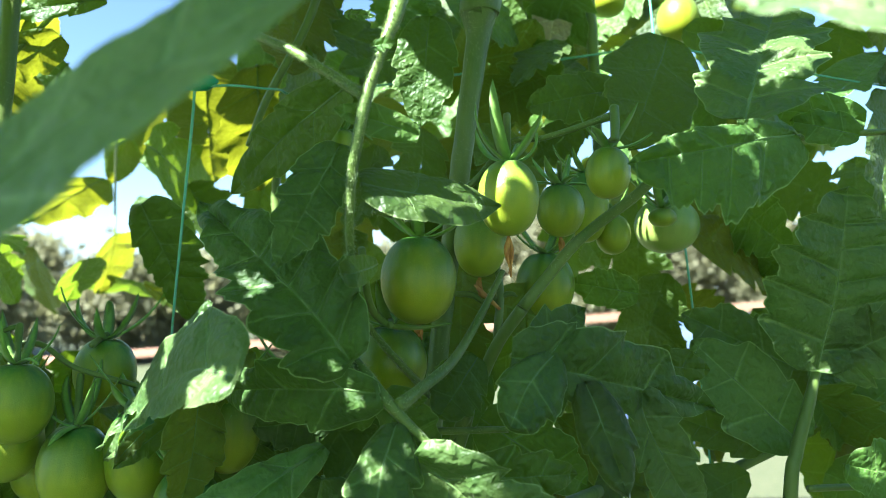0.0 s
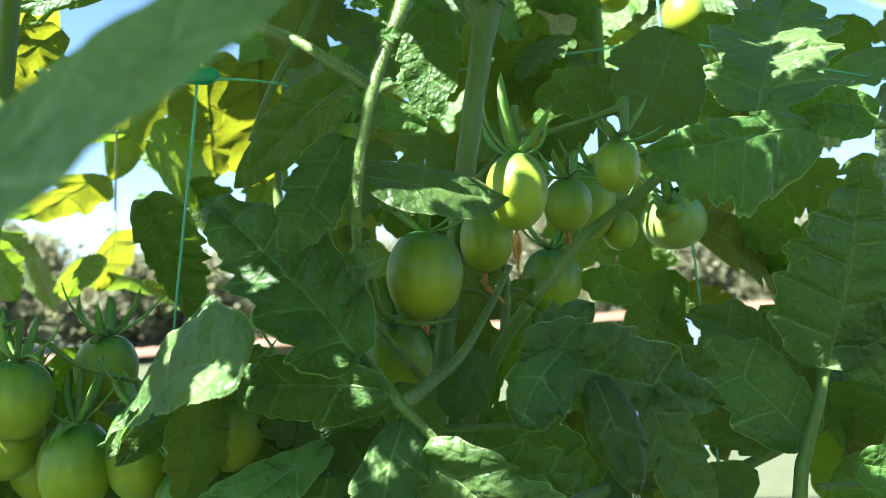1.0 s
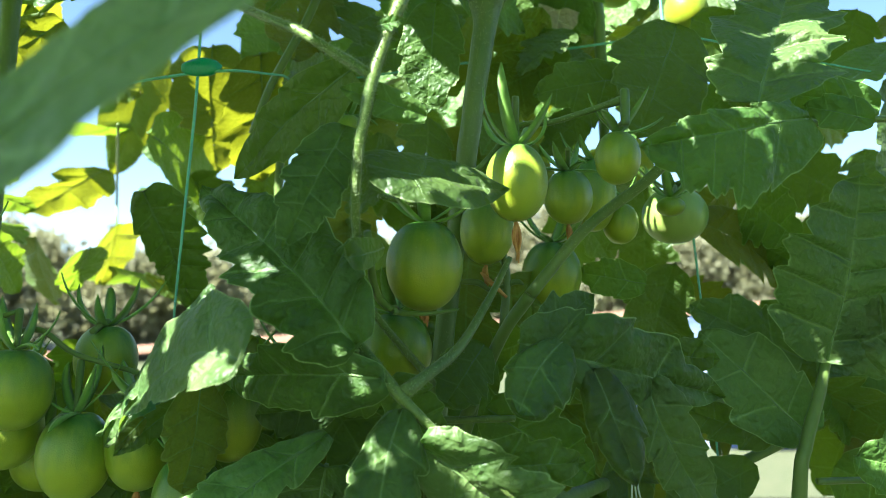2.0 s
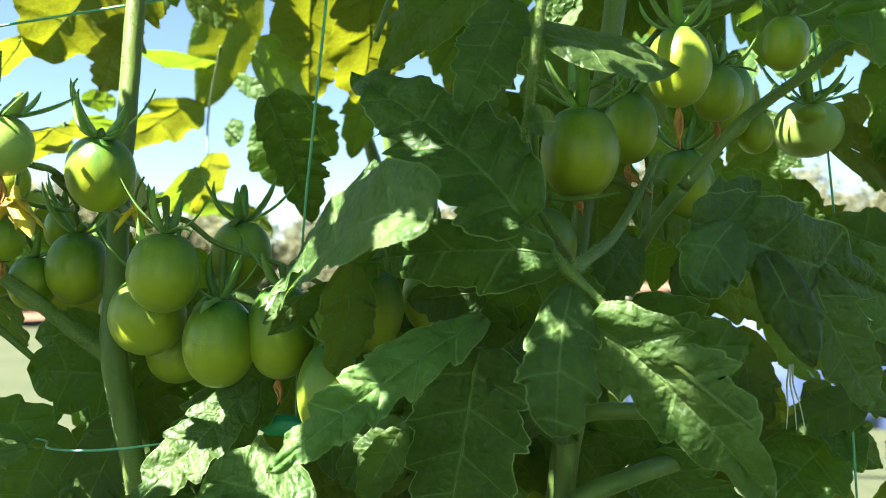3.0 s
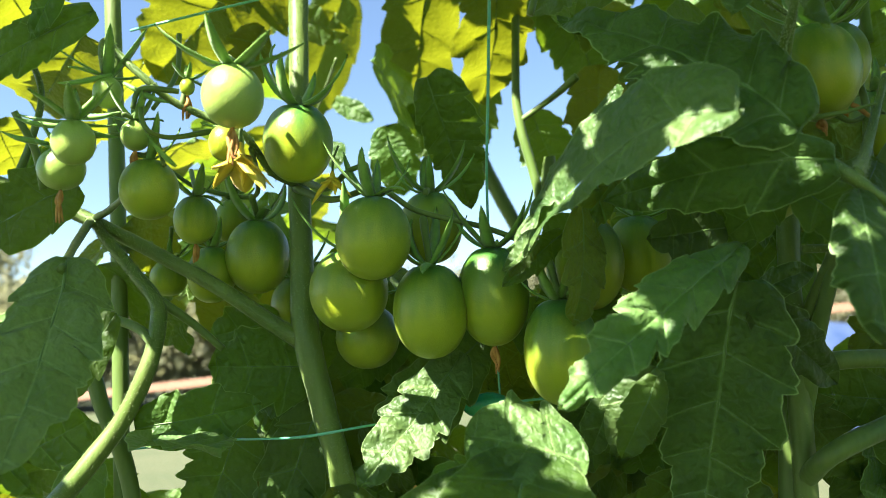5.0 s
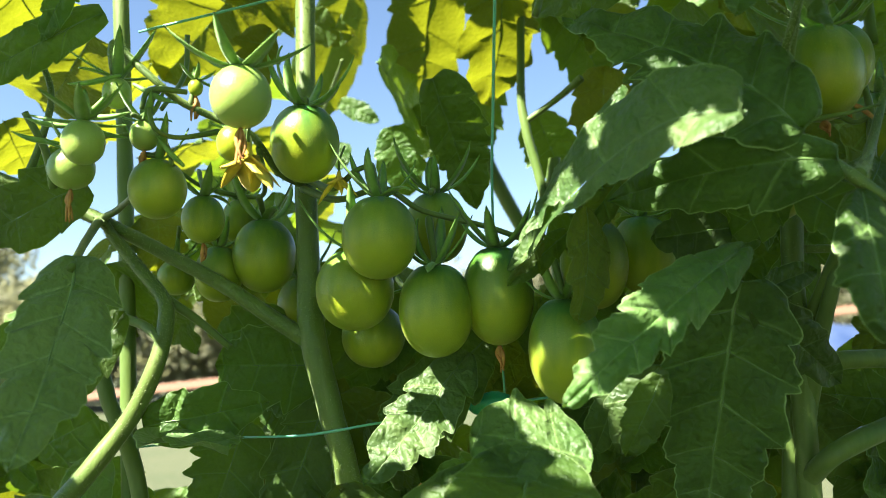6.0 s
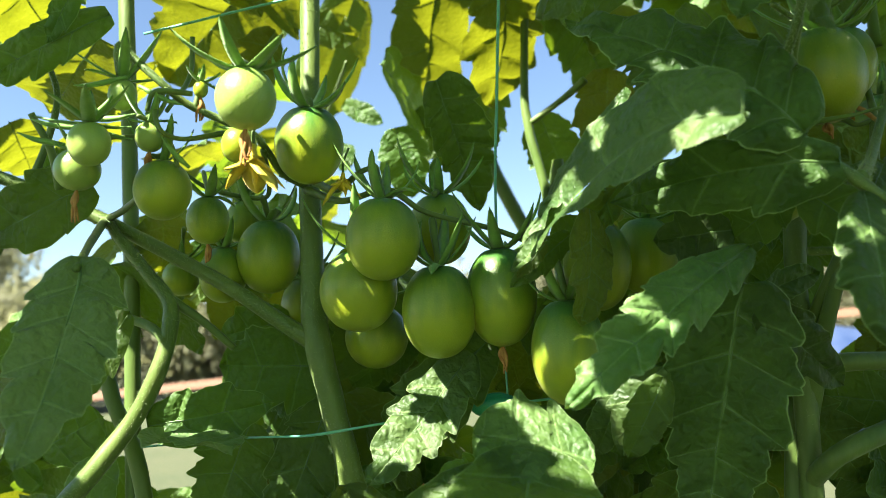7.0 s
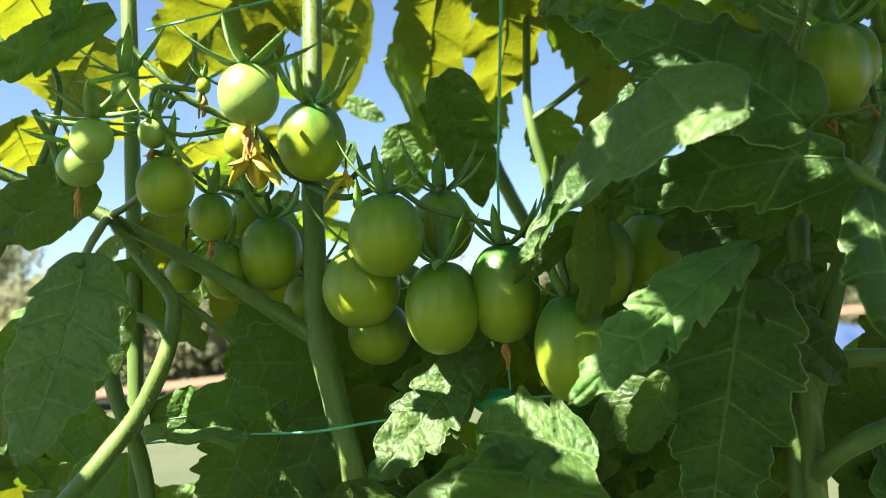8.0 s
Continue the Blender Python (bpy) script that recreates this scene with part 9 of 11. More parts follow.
leaf(CENTRE, (-0.154, 0.411, 1.223), (-0.209, 0.452, 1.229), (0.015, 0.019, 0.009), fine=False)
leaf(CENTRE, (-0.288, 0.344, 1.248), (-0.232, 0.320, 1.268), (-0.010, -0.022, 0.003), fine=False)
leaf(CENTRE, (0.286, 0.484, 1.338), (0.254, 0.535, 1.331), (0.009, 0.008, 0.019), fine=False)
leaf(CENTRE, (0.042, 0.316, 1.364), (0.080, 0.273, 1.369), (-0.014, -0.013, -0.010), fine=False)
leaf(CENTRE, (0.249, 0.491, 1.303), (0.224, 0.559, 1.321), (0.025, 0.006, 0.013), fine=False)
leaf(LEFT, (-0.383, 0.291, 1.280), (-0.439, 0.272, 1.246), (-0.011, 0.023, 0.005), fine=False)
leaf(CENTRE, (0.081, 0.291, 1.244), (0.085, 0.356, 1.263), (0.019, -0.006, 0.016), fine=False)
leaf(CENTRE, (0.190, 0.453, 1.328), (0.179, 0.411, 1.277), (-0.023, 0.011, -0.004), fine=False)
leaf(LEFT, (-0.606, 0.116, 1.234), (-0.563, 0.136, 1.274), (0.013, -0.019, -0.004), fine=False)
leaf(CENTRE, (-0.168, 0.383, 1.251), (-0.130, 0.419, 1.297), (0.019, -0.018, -0.002), fine=False)
leaf(CENTRE, (-0.268, 0.492, 1.425), (-0.217, 0.454, 1.430), (-0.010, -0.016, -0.015), fine=False)
leaf(CENTRE, (-0.172, 0.305, 1.326), (-0.134, 0.269, 1.302), (-0.014, -0.004, -0.016), fine=False)
leaf(CENTRE, (-0.060, 0.276, 1.294), (-0.032, 0.232, 1.267), (-0.019, -0.004, -0.012), fine=False)
leaf(CENTRE, (-0.228, 0.387, 1.301), (-0.251, 0.363, 1.250), (-0.015, 0.018, -0.002), fine=False)
leaf(CENTRE, (0.190, 0.507, 1.433), (0.206, 0.452, 1.411), (-0.010, 0.005, -0.020), fine=False)
leaf(CENTRE, (-0.058, 0.414, 1.344), (-0.123, 0.432, 1.311), (0.003, 0.027, 0.008), fine=False)
leaf(CENTRE, (-0.230, 0.438, 1.338), (-0.189, 0.488, 1.373), (0.022, -0.018, 0.000), fine=False)
leaf(CENTRE, (-0.033, 0.424, 1.256), (-0.024, 0.372, 1.236), (-0.016, 0.003, -0.014), fine=False)
leaf(CENTRE, (0.016, 0.308, 1.259), (-0.030, 0.280, 1.236), (-0.014, 0.015, 0.009), fine=False)
leaf(CENTRE, (-0.184, 0.404, 1.296), (-0.134, 0.425, 1.337), (0.014, -0.020, -0.008), fine=False)
leaf(CENTRE, (0.010, 0.220, 1.223), (0.043, 0.165, 1.234), (-0.016, -0.012, -0.014), fine=False)
leaf(CENTRE, (0.024, 0.348, 1.319), (0.025, 0.289, 1.347), (-0.015, -0.009, -0.018), fine=False)
leaf(CENTRE, (-0.002, 0.489, 1.216), (-0.043, 0.528, 1.257), (0.018, -0.002, 0.019), fine=False)
leaf(CENTRE, (0.184, 0.488, 1.265), (0.174, 0.546, 1.283), (0.016, -0.002, 0.017), fine=False)
leaf(CENTRE, (-0.140, 0.312, 1.387), (-0.148, 0.255, 1.368), (-0.020, 0.006, -0.009), fine=False)
leaf(CENTRE, (-0.034, 0.382, 1.293), (-0.045, 0.431, 1.317), (0.018, -0.001, 0.011), fine=False)
leaf(CENTRE, (0.089, 0.469, 1.457), (0.152, 0.436, 1.478), (-0.004, -0.020, -0.020), fine=False)
leaf(CENTRE, (-0.123, 0.478, 1.434), (-0.123, 0.428, 1.383), (-0.023, 0.011, -0.011), fine=False)
leaf(LEFT, (-0.444, 0.274, 1.284), (-0.491, 0.323, 1.298), (0.017, 0.012, 0.015), fine=False)
leaf(CENTRE, (0.264, 0.465, 1.442), (0.208, 0.487, 1.428), (0.005, 0.019, 0.013), fine=False)
leaf(CENTRE, (-0.091, 0.483, 1.280), (-0.064, 0.513, 1.320), (0.013, -0.017, 0.004), fine=False)
leaf(CENTRE, (0.152, 0.367, 1.307), (0.162, 0.316, 1.271), (-0.018, 0.006, -0.014), fine=False)
leaf(LEFT, (-0.489, 0.280, 1.304), (-0.451, 0.241, 1.322), (-0.007, -0.014, -0.015), fine=False)
leaf(CENTRE, (-0.127, 0.169, 1.209), (-0.080, 0.172, 1.241), (0.008, -0.017, -0.010), fine=False)
leaf(CENTRE, (-0.110, 0.321, 1.351), (-0.095, 0.266, 1.344), (-0.015, -0.002, -0.016), fine=False)
leaf(CENTRE, (-0.212, 0.476, 1.481), (-0.233, 0.424, 1.440), (-0.013, 0.017, -0.015), fine=False)
leaf(CENTRE, (0.050, 0.357, 1.308), (0.087, 0.299, 1.314), (-0.019, -0.013, -0.012), fine=False)
leaf(CENTRE, (-0.115, 0.451, 1.272), (-0.072, 0.492, 1.316), (0.019, -0.021, 0.001), fine=False)
leaf(CENTRE, (0.001, 0.462, 1.367), (-0.049, 0.461, 1.338), (-0.005, 0.019, 0.009), fine=False)
leaf(CENTRE, (0.200, 0.413, 1.261), (0.153, 0.452, 1.266), (0.013, 0.013, 0.014), fine=False)
leaf(CENTRE, (-0.142, 0.464, 1.466), (-0.197, 0.456, 1.436), (-0.002, 0.024, -0.003), fine=False)
leaf(LEFT, (-0.670, 0.188, 1.292), (-0.623, 0.150, 1.273), (-0.014, -0.009, -0.017), fine=False)
leaf(CENTRE, (-0.291, 0.392, 1.284), (-0.241, 0.421, 1.321), (0.017, -0.017, -0.010), fine=False)
leaf(CENTRE, (-0.141, 0.475, 1.240), (-0.124, 0.515, 1.279), (0.015, -0.014, 0.007), fine=False)
leaf(CENTRE, (0.188, 0.491, 1.311), (0.167, 0.446, 1.273), (-0.021, 0.011, -0.001), fine=False)
leaf(CENTRE, (0.127, 0.429, 1.432), (0.083, 0.468, 1.426), (0.009, 0.013, 0.016), fine=False)
leaf(CENTRE, (-0.165, 0.492, 1.317), (-0.113, 0.470, 1.324), (-0.006, -0.017, -0.012), fine=False)
leaf(CENTRE, (0.102, 0.506, 1.270), (0.148, 0.507, 1.302), (0.005, -0.019, -0.007), fine=False)
leaf(CENTRE, (-0.056, 0.266, 1.347), (-0.032, 0.216, 1.342), (-0.017, -0.007, -0.011), fine=False)
leaf(CENTRE, (0.057, 0.271, 1.327), (0.091, 0.296, 1.364), (0.007, -0.019, 0.006), fine=False)
leaf(CENTRE, (-0.244, 0.314, 1.321), (-0.253, 0.369, 1.355), (0.023, -0.002, 0.009), fine=False)
leaf(CENTRE, (-0.062, 0.497, 1.337), (-0.028, 0.465, 1.302), (-0.017, -0.004, -0.013), fine=False)
leaf(LEFT, (-0.347, 0.298, 1.233), (-0.297, 0.266, 1.228), (-0.010, -0.013, -0.016), fine=False)
leaf(CENTRE, (0.015, 0.540, 1.317), (0.066, 0.487, 1.316), (-0.015, -0.014, -0.019), fine=False)
leaf(CENTRE, (0.236, 0.479, 1.278), (0.202, 0.543, 1.292), (0.025, 0.012, 0.007), fine=False)
leaf(CENTRE, (-0.015, 0.496, 1.224), (0.044, 0.471, 1.234), (-0.008, -0.022, -0.008), fine=False)
leaf(CENTRE, (-0.165, 0.439, 1.324), (-0.219, 0.448, 1.278), (-0.012, 0.018, 0.017), fine=False)
leaf(CENTRE, (-0.190, 0.411, 1.245), (-0.131, 0.421, 1.249), (0.004, -0.019, -0.012), fine=False)
leaf(CENTRE, (-0.150, 0.456, 1.266), (-0.137, 0.401, 1.239), (-0.022, -0.000, -0.010), fine=False)
leaf(CENTRE, (-0.218, 0.439, 1.227), (-0.234, 0.389, 1.203), (-0.016, 0.010, -0.011), fine=False)
leaf(CENTRE, (-0.203, 0.486, 1.246), (-0.151, 0.492, 1.280), (0.009, -0.019, -0.010), fine=False)
leaf(CENTRE, (-0.185, 0.528, 1.329), (-0.136, 0.479, 1.330), (-0.011, -0.011, -0.021), fine=False)
leaf(CENTRE, (-0.157, 0.360, 1.261), (-0.189, 0.410, 1.273), (0.015, 0.006, 0.016), fine=False)
leaf(CENTRE, (-0.129, 0.405, 1.356), (-0.195, 0.424, 1.335), (0.001, 0.022, 0.016), fine=False)
leaf(CENTRE, (-0.248, 0.115, 1.212), (-0.223, 0.125, 1.232), (0.007, -0.009, -0.004), fine=False)
leaf(LEFT, (-0.475, 0.273, 1.207), (-0.477, 0.295, 1.226), (0.011, -0.001, 0.002), fine=False)
leaf(LEFT, (-0.333, 0.111, 1.241), (-0.302, 0.107, 1.248), (0.001, -0.010, -0.007), fine=False)
leaf(LEFT, (-0.356, 0.250, 1.226), (-0.341, 0.229, 1.235), (-0.005, -0.006, -0.007), fine=False)
leaf(CENTRE, (-0.137, 0.246, 1.261), (-0.133, 0.270, 1.281), (0.010, -0.005, 0.004), fine=False)
leaf(LEFT, (-0.503, 0.205, 1.282), (-0.513, 0.183, 1.271), (-0.006, 0.006, -0.006), fine=False)
leaf(CENTRE, (-0.000, 0.216, 1.251), (-0.004, 0.187, 1.256), (-0.009, -0.000, -0.007), fine=False)
leaf(CENTRE, (-0.062, 0.215, 1.217), (-0.089, 0.229, 1.217), (0.004, 0.008, 0.007), fine=False)
leaf(CENTRE, (0.083, 0.319, 1.260), (0.083, 0.348, 1.280), (0.012, -0.003, 0.003), fine=False)
leaf(LEFT, (-0.361, 0.214, 1.249), (-0.341, 0.196, 1.250), (-0.004, -0.005, -0.008), fine=False)
leaf(CENTRE, (-0.242, 0.175, 1.245), (-0.256, 0.197, 1.239), (0.004, 0.005, 0.008), fine=False)
leaf(LEFT, (-0.458, 0.159, 1.274), (-0.472, 0.138, 1.252), (-0.006, 0.010, -0.005), fine=False)
leaf(CENTRE, (-0.300, 0.177, 1.320), (-0.276, 0.166, 1.333), (-0.003, -0.010, -0.002), fine=False)
leaf(CENTRE, (-0.237, 0.108, 1.228), (-0.232, 0.134, 1.245), (0.011, -0.004, 0.003), fine=False)
leaf(LEFT, (-0.442, 0.063, 1.338), (-0.426, 0.035, 1.327), (-0.011, -0.007, 0.000), fine=False)
leaf(LEFT, (-0.449, 0.094, 1.239), (-0.475, 0.108, 1.229), (0.004, 0.010, 0.004), fine=False)
leaf(CENTRE, (-0.089, 0.270, 1.242), (-0.064, 0.280, 1.251), (0.005, -0.008, -0.004), fine=False)
leaf(LEFT, (-0.567, 0.056, 1.301), (-0.600, 0.066, 1.297), (0.001, 0.009, 0.010), fine=False)
leaf(LEFT, (-0.471, 0.020, 1.369), (-0.495, 0.015, 1.347), (-0.007, 0.009, 0.006), fine=False)
leaf(CENTRE, (-0.144, 0.249, 1.237), (-0.165, 0.277, 1.230), (0.008, 0.008, 0.007), fine=False)
leaf(LEFT, (-0.419, 0.146, 1.285), (-0.427, 0.113, 1.283), (-0.012, 0.003, -0.003), fine=False)
leaf(LEFT, (-0.297, 0.198, 1.252), (-0.326, 0.214, 1.243), (0.006, 0.012, 0.001), fine=False)
leaf(CENTRE, (-0.127, 0.261, 1.228), (-0.102, 0.267, 1.246), (0.006, -0.009, -0.005), fine=False)
leaf(LEFT, (-0.424, 0.077, 1.303), (-0.428, 0.058, 1.284), (-0.010, 0.002, -0.000), fine=False)
leaf(CENTRE, (-0.137, 0.290, 1.220), (-0.115, 0.289, 1.236), (0.004, -0.008, -0.006), fine=False)
leaf(LEFT, (-0.360, 0.220, 1.256), (-0.355, 0.250, 1.273), (0.013, -0.002, -0.000), fine=False)
leaf(CENTRE, (0.018, 0.249, 1.218), (0.013, 0.274, 1.228), (0.010, 0.001, 0.001), fine=False)
leaf(CENTRE, (-0.228, 0.183, 1.269), (-0.222, 0.211, 1.284), (0.012, -0.003, 0.000), fine=False)
leaf(CENTRE, (-0.035, 0.211, 1.268), (-0.033, 0.234, 1.287), (0.011, -0.001, 0.000), fine=False)
leaf(LEFT, (-0.399, 0.185, 1.294), (-0.420, 0.201, 1.292), (0.003, 0.005, 0.008), fine=False)
leaf(CENTRE, (-0.194, 0.250, 1.279), (-0.165, 0.237, 1.278), (-0.003, -0.006, -0.010), fine=False)
leaf(LEFT, (-0.415, 0.122, 1.218), (-0.418, 0.100, 1.203), (-0.009, 0.003, -0.002), fine=False)
leaf(CENTRE, (-0.274, 0.204, 1.317), (-0.286, 0.183, 1.303), (-0.009, 0.006, -0.001), fine=False)
leaf(LEFT, (-0.304, 0.229, 1.204), (-0.298, 0.250, 1.219), (0.007, -0.005, 0.004), fine=False)
leaf(LEFT, (-0.410, 0.131, 1.233), (-0.390, 0.142, 1.253), (0.007, -0.009, -0.001), fine=False)
leaf(CENTRE, (-0.290, 0.194, 1.236), (-0.283, 0.213, 1.258), (0.011, -0.004, -0.000), fine=False)
leaf(LEFT, (-0.294, 0.221, 1.249), (-0.326, 0.227, 1.232), (-0.003, 0.010, 0.009), fine=False)
leaf(CENTRE, (-0.292, 0.095, 1.259), (-0.270, 0.071, 1.243), (-0.009, -0.002, -0.010), fine=False)
leaf(LEFT, (-0.408, 0.158, 1.333), (-0.390, 0.137, 1.331), (-0.008, -0.007, -0.002), fine=False)
leaf(CENTRE, (-0.274, 0.104, 1.277), (-0.301, 0.115, 1.260), (-0.001, 0.010, 0.008), fine=False)
leaf(LEFT, (-0.548, 0.110, 1.333), (-0.570, 0.137, 1.340), (0.010, 0.007, 0.006), fine=False)
leaf(CENTRE, (-0.264, 0.100, 1.221), (-0.291, 0.117, 1.218), (0.003, 0.006, 0.010), fine=False)
leaf(LEFT, (-0.529, 0.239, 1.237), (-0.541, 0.211, 1.220), (-0.010, 0.007, -0.004), fine=False)
leaf(LEFT, (-0.448, 0.005, 1.356), (-0.452, 0.034, 1.373), (0.010, -0.004, 0.008), fine=False)
leaf(CENTRE, (-0.248, 0.247, 1.225), (-0.241, 0.223, 1.208), (-0.007, 0.004, -0.008), fine=False)
leaf(CENTRE, (-0.031, 0.184, 1.301), (-0.020, 0.151, 1.300), (-0.010, -0.003, -0.009), fine=False)
leaf(LEFT, (-0.414, 0.046, 1.309), (-0.438, 0.057, 1.303), (0.002, 0.008, 0.006), fine=False)
leaf(CENTRE, (-0.236, 0.119, 1.272), (-0.233, 0.093, 1.260), (-0.011, 0.000, -0.003), fine=False)
leaf(LEFT, (-0.347, 0.198, 1.226), (-0.334, 0.168, 1.215), (-0.010, -0.002, -0.007), fine=False)
leaf(LEFT, (-0.556, 0.053, 1.308), (-0.535, 0.063, 1.322), (0.006, -0.008, -0.004), fine=False)
leaf(LEFT, (-0.488, 0.235, 1.248), (-0.512, 0.245, 1.242), (0.002, 0.008, 0.006), fine=False)
leaf(LEFT, (-0.422, 0.095, 1.262), (-0.431, 0.069, 1.249), (-0.010, 0.005, -0.003), fine=False)
leaf(CENTRE, (-0.212, 0.213, 1.220), (-0.188, 0.200, 1.239), (-0.001, -0.011, -0.006), fine=False)
leaf(CENTRE, (-0.191, 0.181, 1.316), (-0.180, 0.203, 1.334), (0.006, -0.008, 0.006), fine=False)
leaf(LEFT, (-0.603, 0.156, 1.279), (-0.587, 0.134, 1.276), (-0.006, -0.003, -0.008), fine=False)
leaf(CENTRE, (-0.121, 0.211, 1.268), (-0.113, 0.185, 1.260), (-0.009, -0.001, -0.006), fine=False)
leaf(CENTRE, (-0.230, 0.120, 1.269), (-0.247, 0.110, 1.246), (-0.003, 0.011, -0.003), fine=False)
leaf(LEFT, (-0.413, 0.290, 1.233), (-0.410, 0.263, 1.222), (-0.009, 0.002, -0.007), fine=False)
leaf(CENTRE, (-0.194, 0.260, 1.247), (-0.210, 0.238, 1.229), (-0.010, 0.007, -0.000), fine=False)
leaf(LEFT, (-0.309, 0.092, 1.223), (-0.298, 0.121, 1.238), (0.012, -0.005, 0.002), fine=False)
leaf(CENTRE, (-0.258, 0.159, 1.277), (-0.232, 0.169, 1.290), (0.004, -0.011, -0.000), fine=False)
leaf(CENTRE, (-0.060, 0.231, 1.290), (-0.034, 0.220, 1.304), (-0.000, -0.010, -0.007), fine=False)
leaf(CENTRE, (-0.204, 0.248, 1.234), (-0.193, 0.221, 1.231), (-0.008, -0.002, -0.008), fine=False)
leaf(CENTRE, (-0.104, 0.292, 1.343), (-0.080, 0.268, 1.353), (-0.004, -0.008, -0.010), fine=False)
leaf(LEFT, (-0.476, 0.274, 1.222), (-0.452, 0.284, 1.239), (0.005, -0.010, -0.002), fine=False)
leaf(LEFT, (-0.519, 0.120, 1.227), (-0.509, 0.091, 1.213), (-0.012, -0.002, -0.004), fine=False)
leaf(CENTRE, (-0.190, 0.296, 1.285), (-0.209, 0.323, 1.288), (0.009, 0.005, 0.008), fine=False)
leaf(CENTRE, (-0.026, 0.215, 1.341), (-0.003, 0.230, 1.335), (0.006, -0.006, 0.007), fine=False)
leaf(CENTRE, (-0.010, 0.221, 1.299), (0.013, 0.208, 1.302), (-0.003, -0.006, -0.007), fine=False)
leaf(CENTRE, (0.033, 0.219, 1.287), (0.011, 0.230, 1.275), (-0.001, 0.006, 0.008), fine=False)
leaf(CENTRE, (-0.207, 0.188, 1.283), (-0.227, 0.183, 1.266), (-0.006, 0.006, 0.005), fine=False)
leaf(LEFT, (-0.527, 0.234, 1.214), (-0.504, 0.237, 1.233), (0.005, -0.009, -0.005), fine=False)
leaf(LEFT, (-0.313, 0.060, 1.296), (-0.327, 0.065, 1.319), (0.007, -0.004, 0.006), fine=False)
leaf(LEFT, (-0.492, 0.198, 1.213), (-0.516, 0.215, 1.208), (0.005, 0.008, 0.006), fine=False)
leaf(CENTRE, (-0.286, 0.107, 1.278), (-0.265, 0.083, 1.275), (-0.008, -0.005, -0.008), fine=False)
leaf(LEFT, (-0.483, 0.158, 1.255), (-0.485, 0.185, 1.265), (0.009, -0.002, 0.006), fine=False)
leaf(LEFT, (-0.317, 0.111, 1.237), (-0.322, 0.089, 1.213), (-0.011, 0.006, -0.003), fine=False)
leaf(CENTRE, (-0.169, 0.182, 1.221), (-0.141, 0.178, 1.237), (-0.000, -0.012, -0.002), fine=False)
leaf(LEFT, (-0.365, 0.154, 1.295), (-0.376, 0.129, 1.275), (-0.010, 0.007, -0.003), fine=False)
leaf(CENTRE, (-0.258, 0.207, 1.233), (-0.272, 0.230, 1.234), (0.005, 0.003, 0.008), fine=False)
leaf(LEFT, (-0.347, 0.088, 1.227), (-0.331, 0.105, 1.243), (0.008, -0.007, -0.000), fine=False)
leaf(CENTRE, (-0.216, 0.211, 1.236), (-0.221, 0.190, 1.221), (-0.007, 0.005, -0.004), fine=False)
leaf(LEFT, (-0.396, 0.275, 1.228), (-0.410, 0.301, 1.232), (0.009, 0.004, 0.006), fine=False)
leaf(CENTRE, (-0.257, 0.200, 1.323), (-0.283, 0.195, 1.301), (-0.006, 0.010, 0.005), fine=False)
leaf(CENTRE, (-0.250, 0.150, 1.227), (-0.274, 0.151, 1.211), (-0.002, 0.010, 0.004), fine=False)
leaf(CENTRE, (0.005, 0.220, 1.205), (0.012, 0.250, 1.220), (0.009, -0.006, 0.008), fine=False)
leaf(CENTRE, (-0.064, 0.222, 1.310), (-0.058, 0.204, 1.292), (-0.006, 0.004, -0.006), fine=False)
leaf(CENTRE, (-0.264, 0.111, 1.265), (-0.285, 0.102, 1.244), (-0.008, 0.008, 0.004), fine=False)
leaf(CENTRE, (-0.138, 0.215, 1.259), (-0.134, 0.236, 1.285), (0.008, -0.008, 0.006), fine=False)
leaf(CENTRE, (-0.170, 0.253, 1.219), (-0.171, 0.225, 1.203), (-0.011, 0.003, -0.005), fine=False)
leaf(CENTRE, (-0.079, 0.224, 1.255), (-0.049, 0.221, 1.267), (0.000, -0.012, -0.003), fine=False)
leaf(CENTRE, (0.001, 0.265, 1.295), (0.027, 0.258, 1.303), (-0.000, -0.009, -0.006), fine=False)
leaf(CENTRE, (-0.136, 0.178, 1.205), (-0.121, 0.189, 1.225), (0.007, -0.008, -0.001), fine=False)
leaf(CENTRE, (-0.076, 0.177, 1.234), (-0.090, 0.156, 1.217), (-0.010, 0.006, 0.001), fine=False)
leaf(LEFT, (-0.427, 0.075, 1.265), (-0.453, 0.099, 1.259), (0.007, 0.009, 0.007), fine=False)
leaf(LEFT, (-0.313, 0.232, 1.278), (-0.315, 0.217, 1.254), (-0.010, 0.004, -0.002), fine=False)
leaf(CENTRE, (-0.252, 0.069, 1.382), (-0.254, 0.095, 1.398), (0.008, -0.004, 0.007), fine=False)
leaf(LEFT, (-0.337, 0.111, 1.344), (-0.318, 0.095, 1.358), (-0.002, -0.008, -0.007), fine=False)
leaf(CENTRE, (0.035, 0.204, 1.282), (0.014, 0.214, 1.272), (0.004, 0.009, 0.001), fine=False)
leaf(LEFT, (-0.456, 0.192, 1.219), (-0.476, 0.211, 1.216), (0.006, 0.007, 0.006), fine=False)
leaf(CENTRE, (-0.092, 0.237, 1.219), (-0.100, 0.211, 1.199), (-0.012, 0.002, 0.003), fine=False)
leaf(CENTRE, (-0.051, 0.214, 1.260), (-0.044, 0.243, 1.277), (0.011, -0.005, 0.004), fine=False)
leaf(LEFT, (-0.330, 0.228, 1.223), (-0.355, 0.229, 1.217), (-0.001, 0.009, 0.004), fine=False)
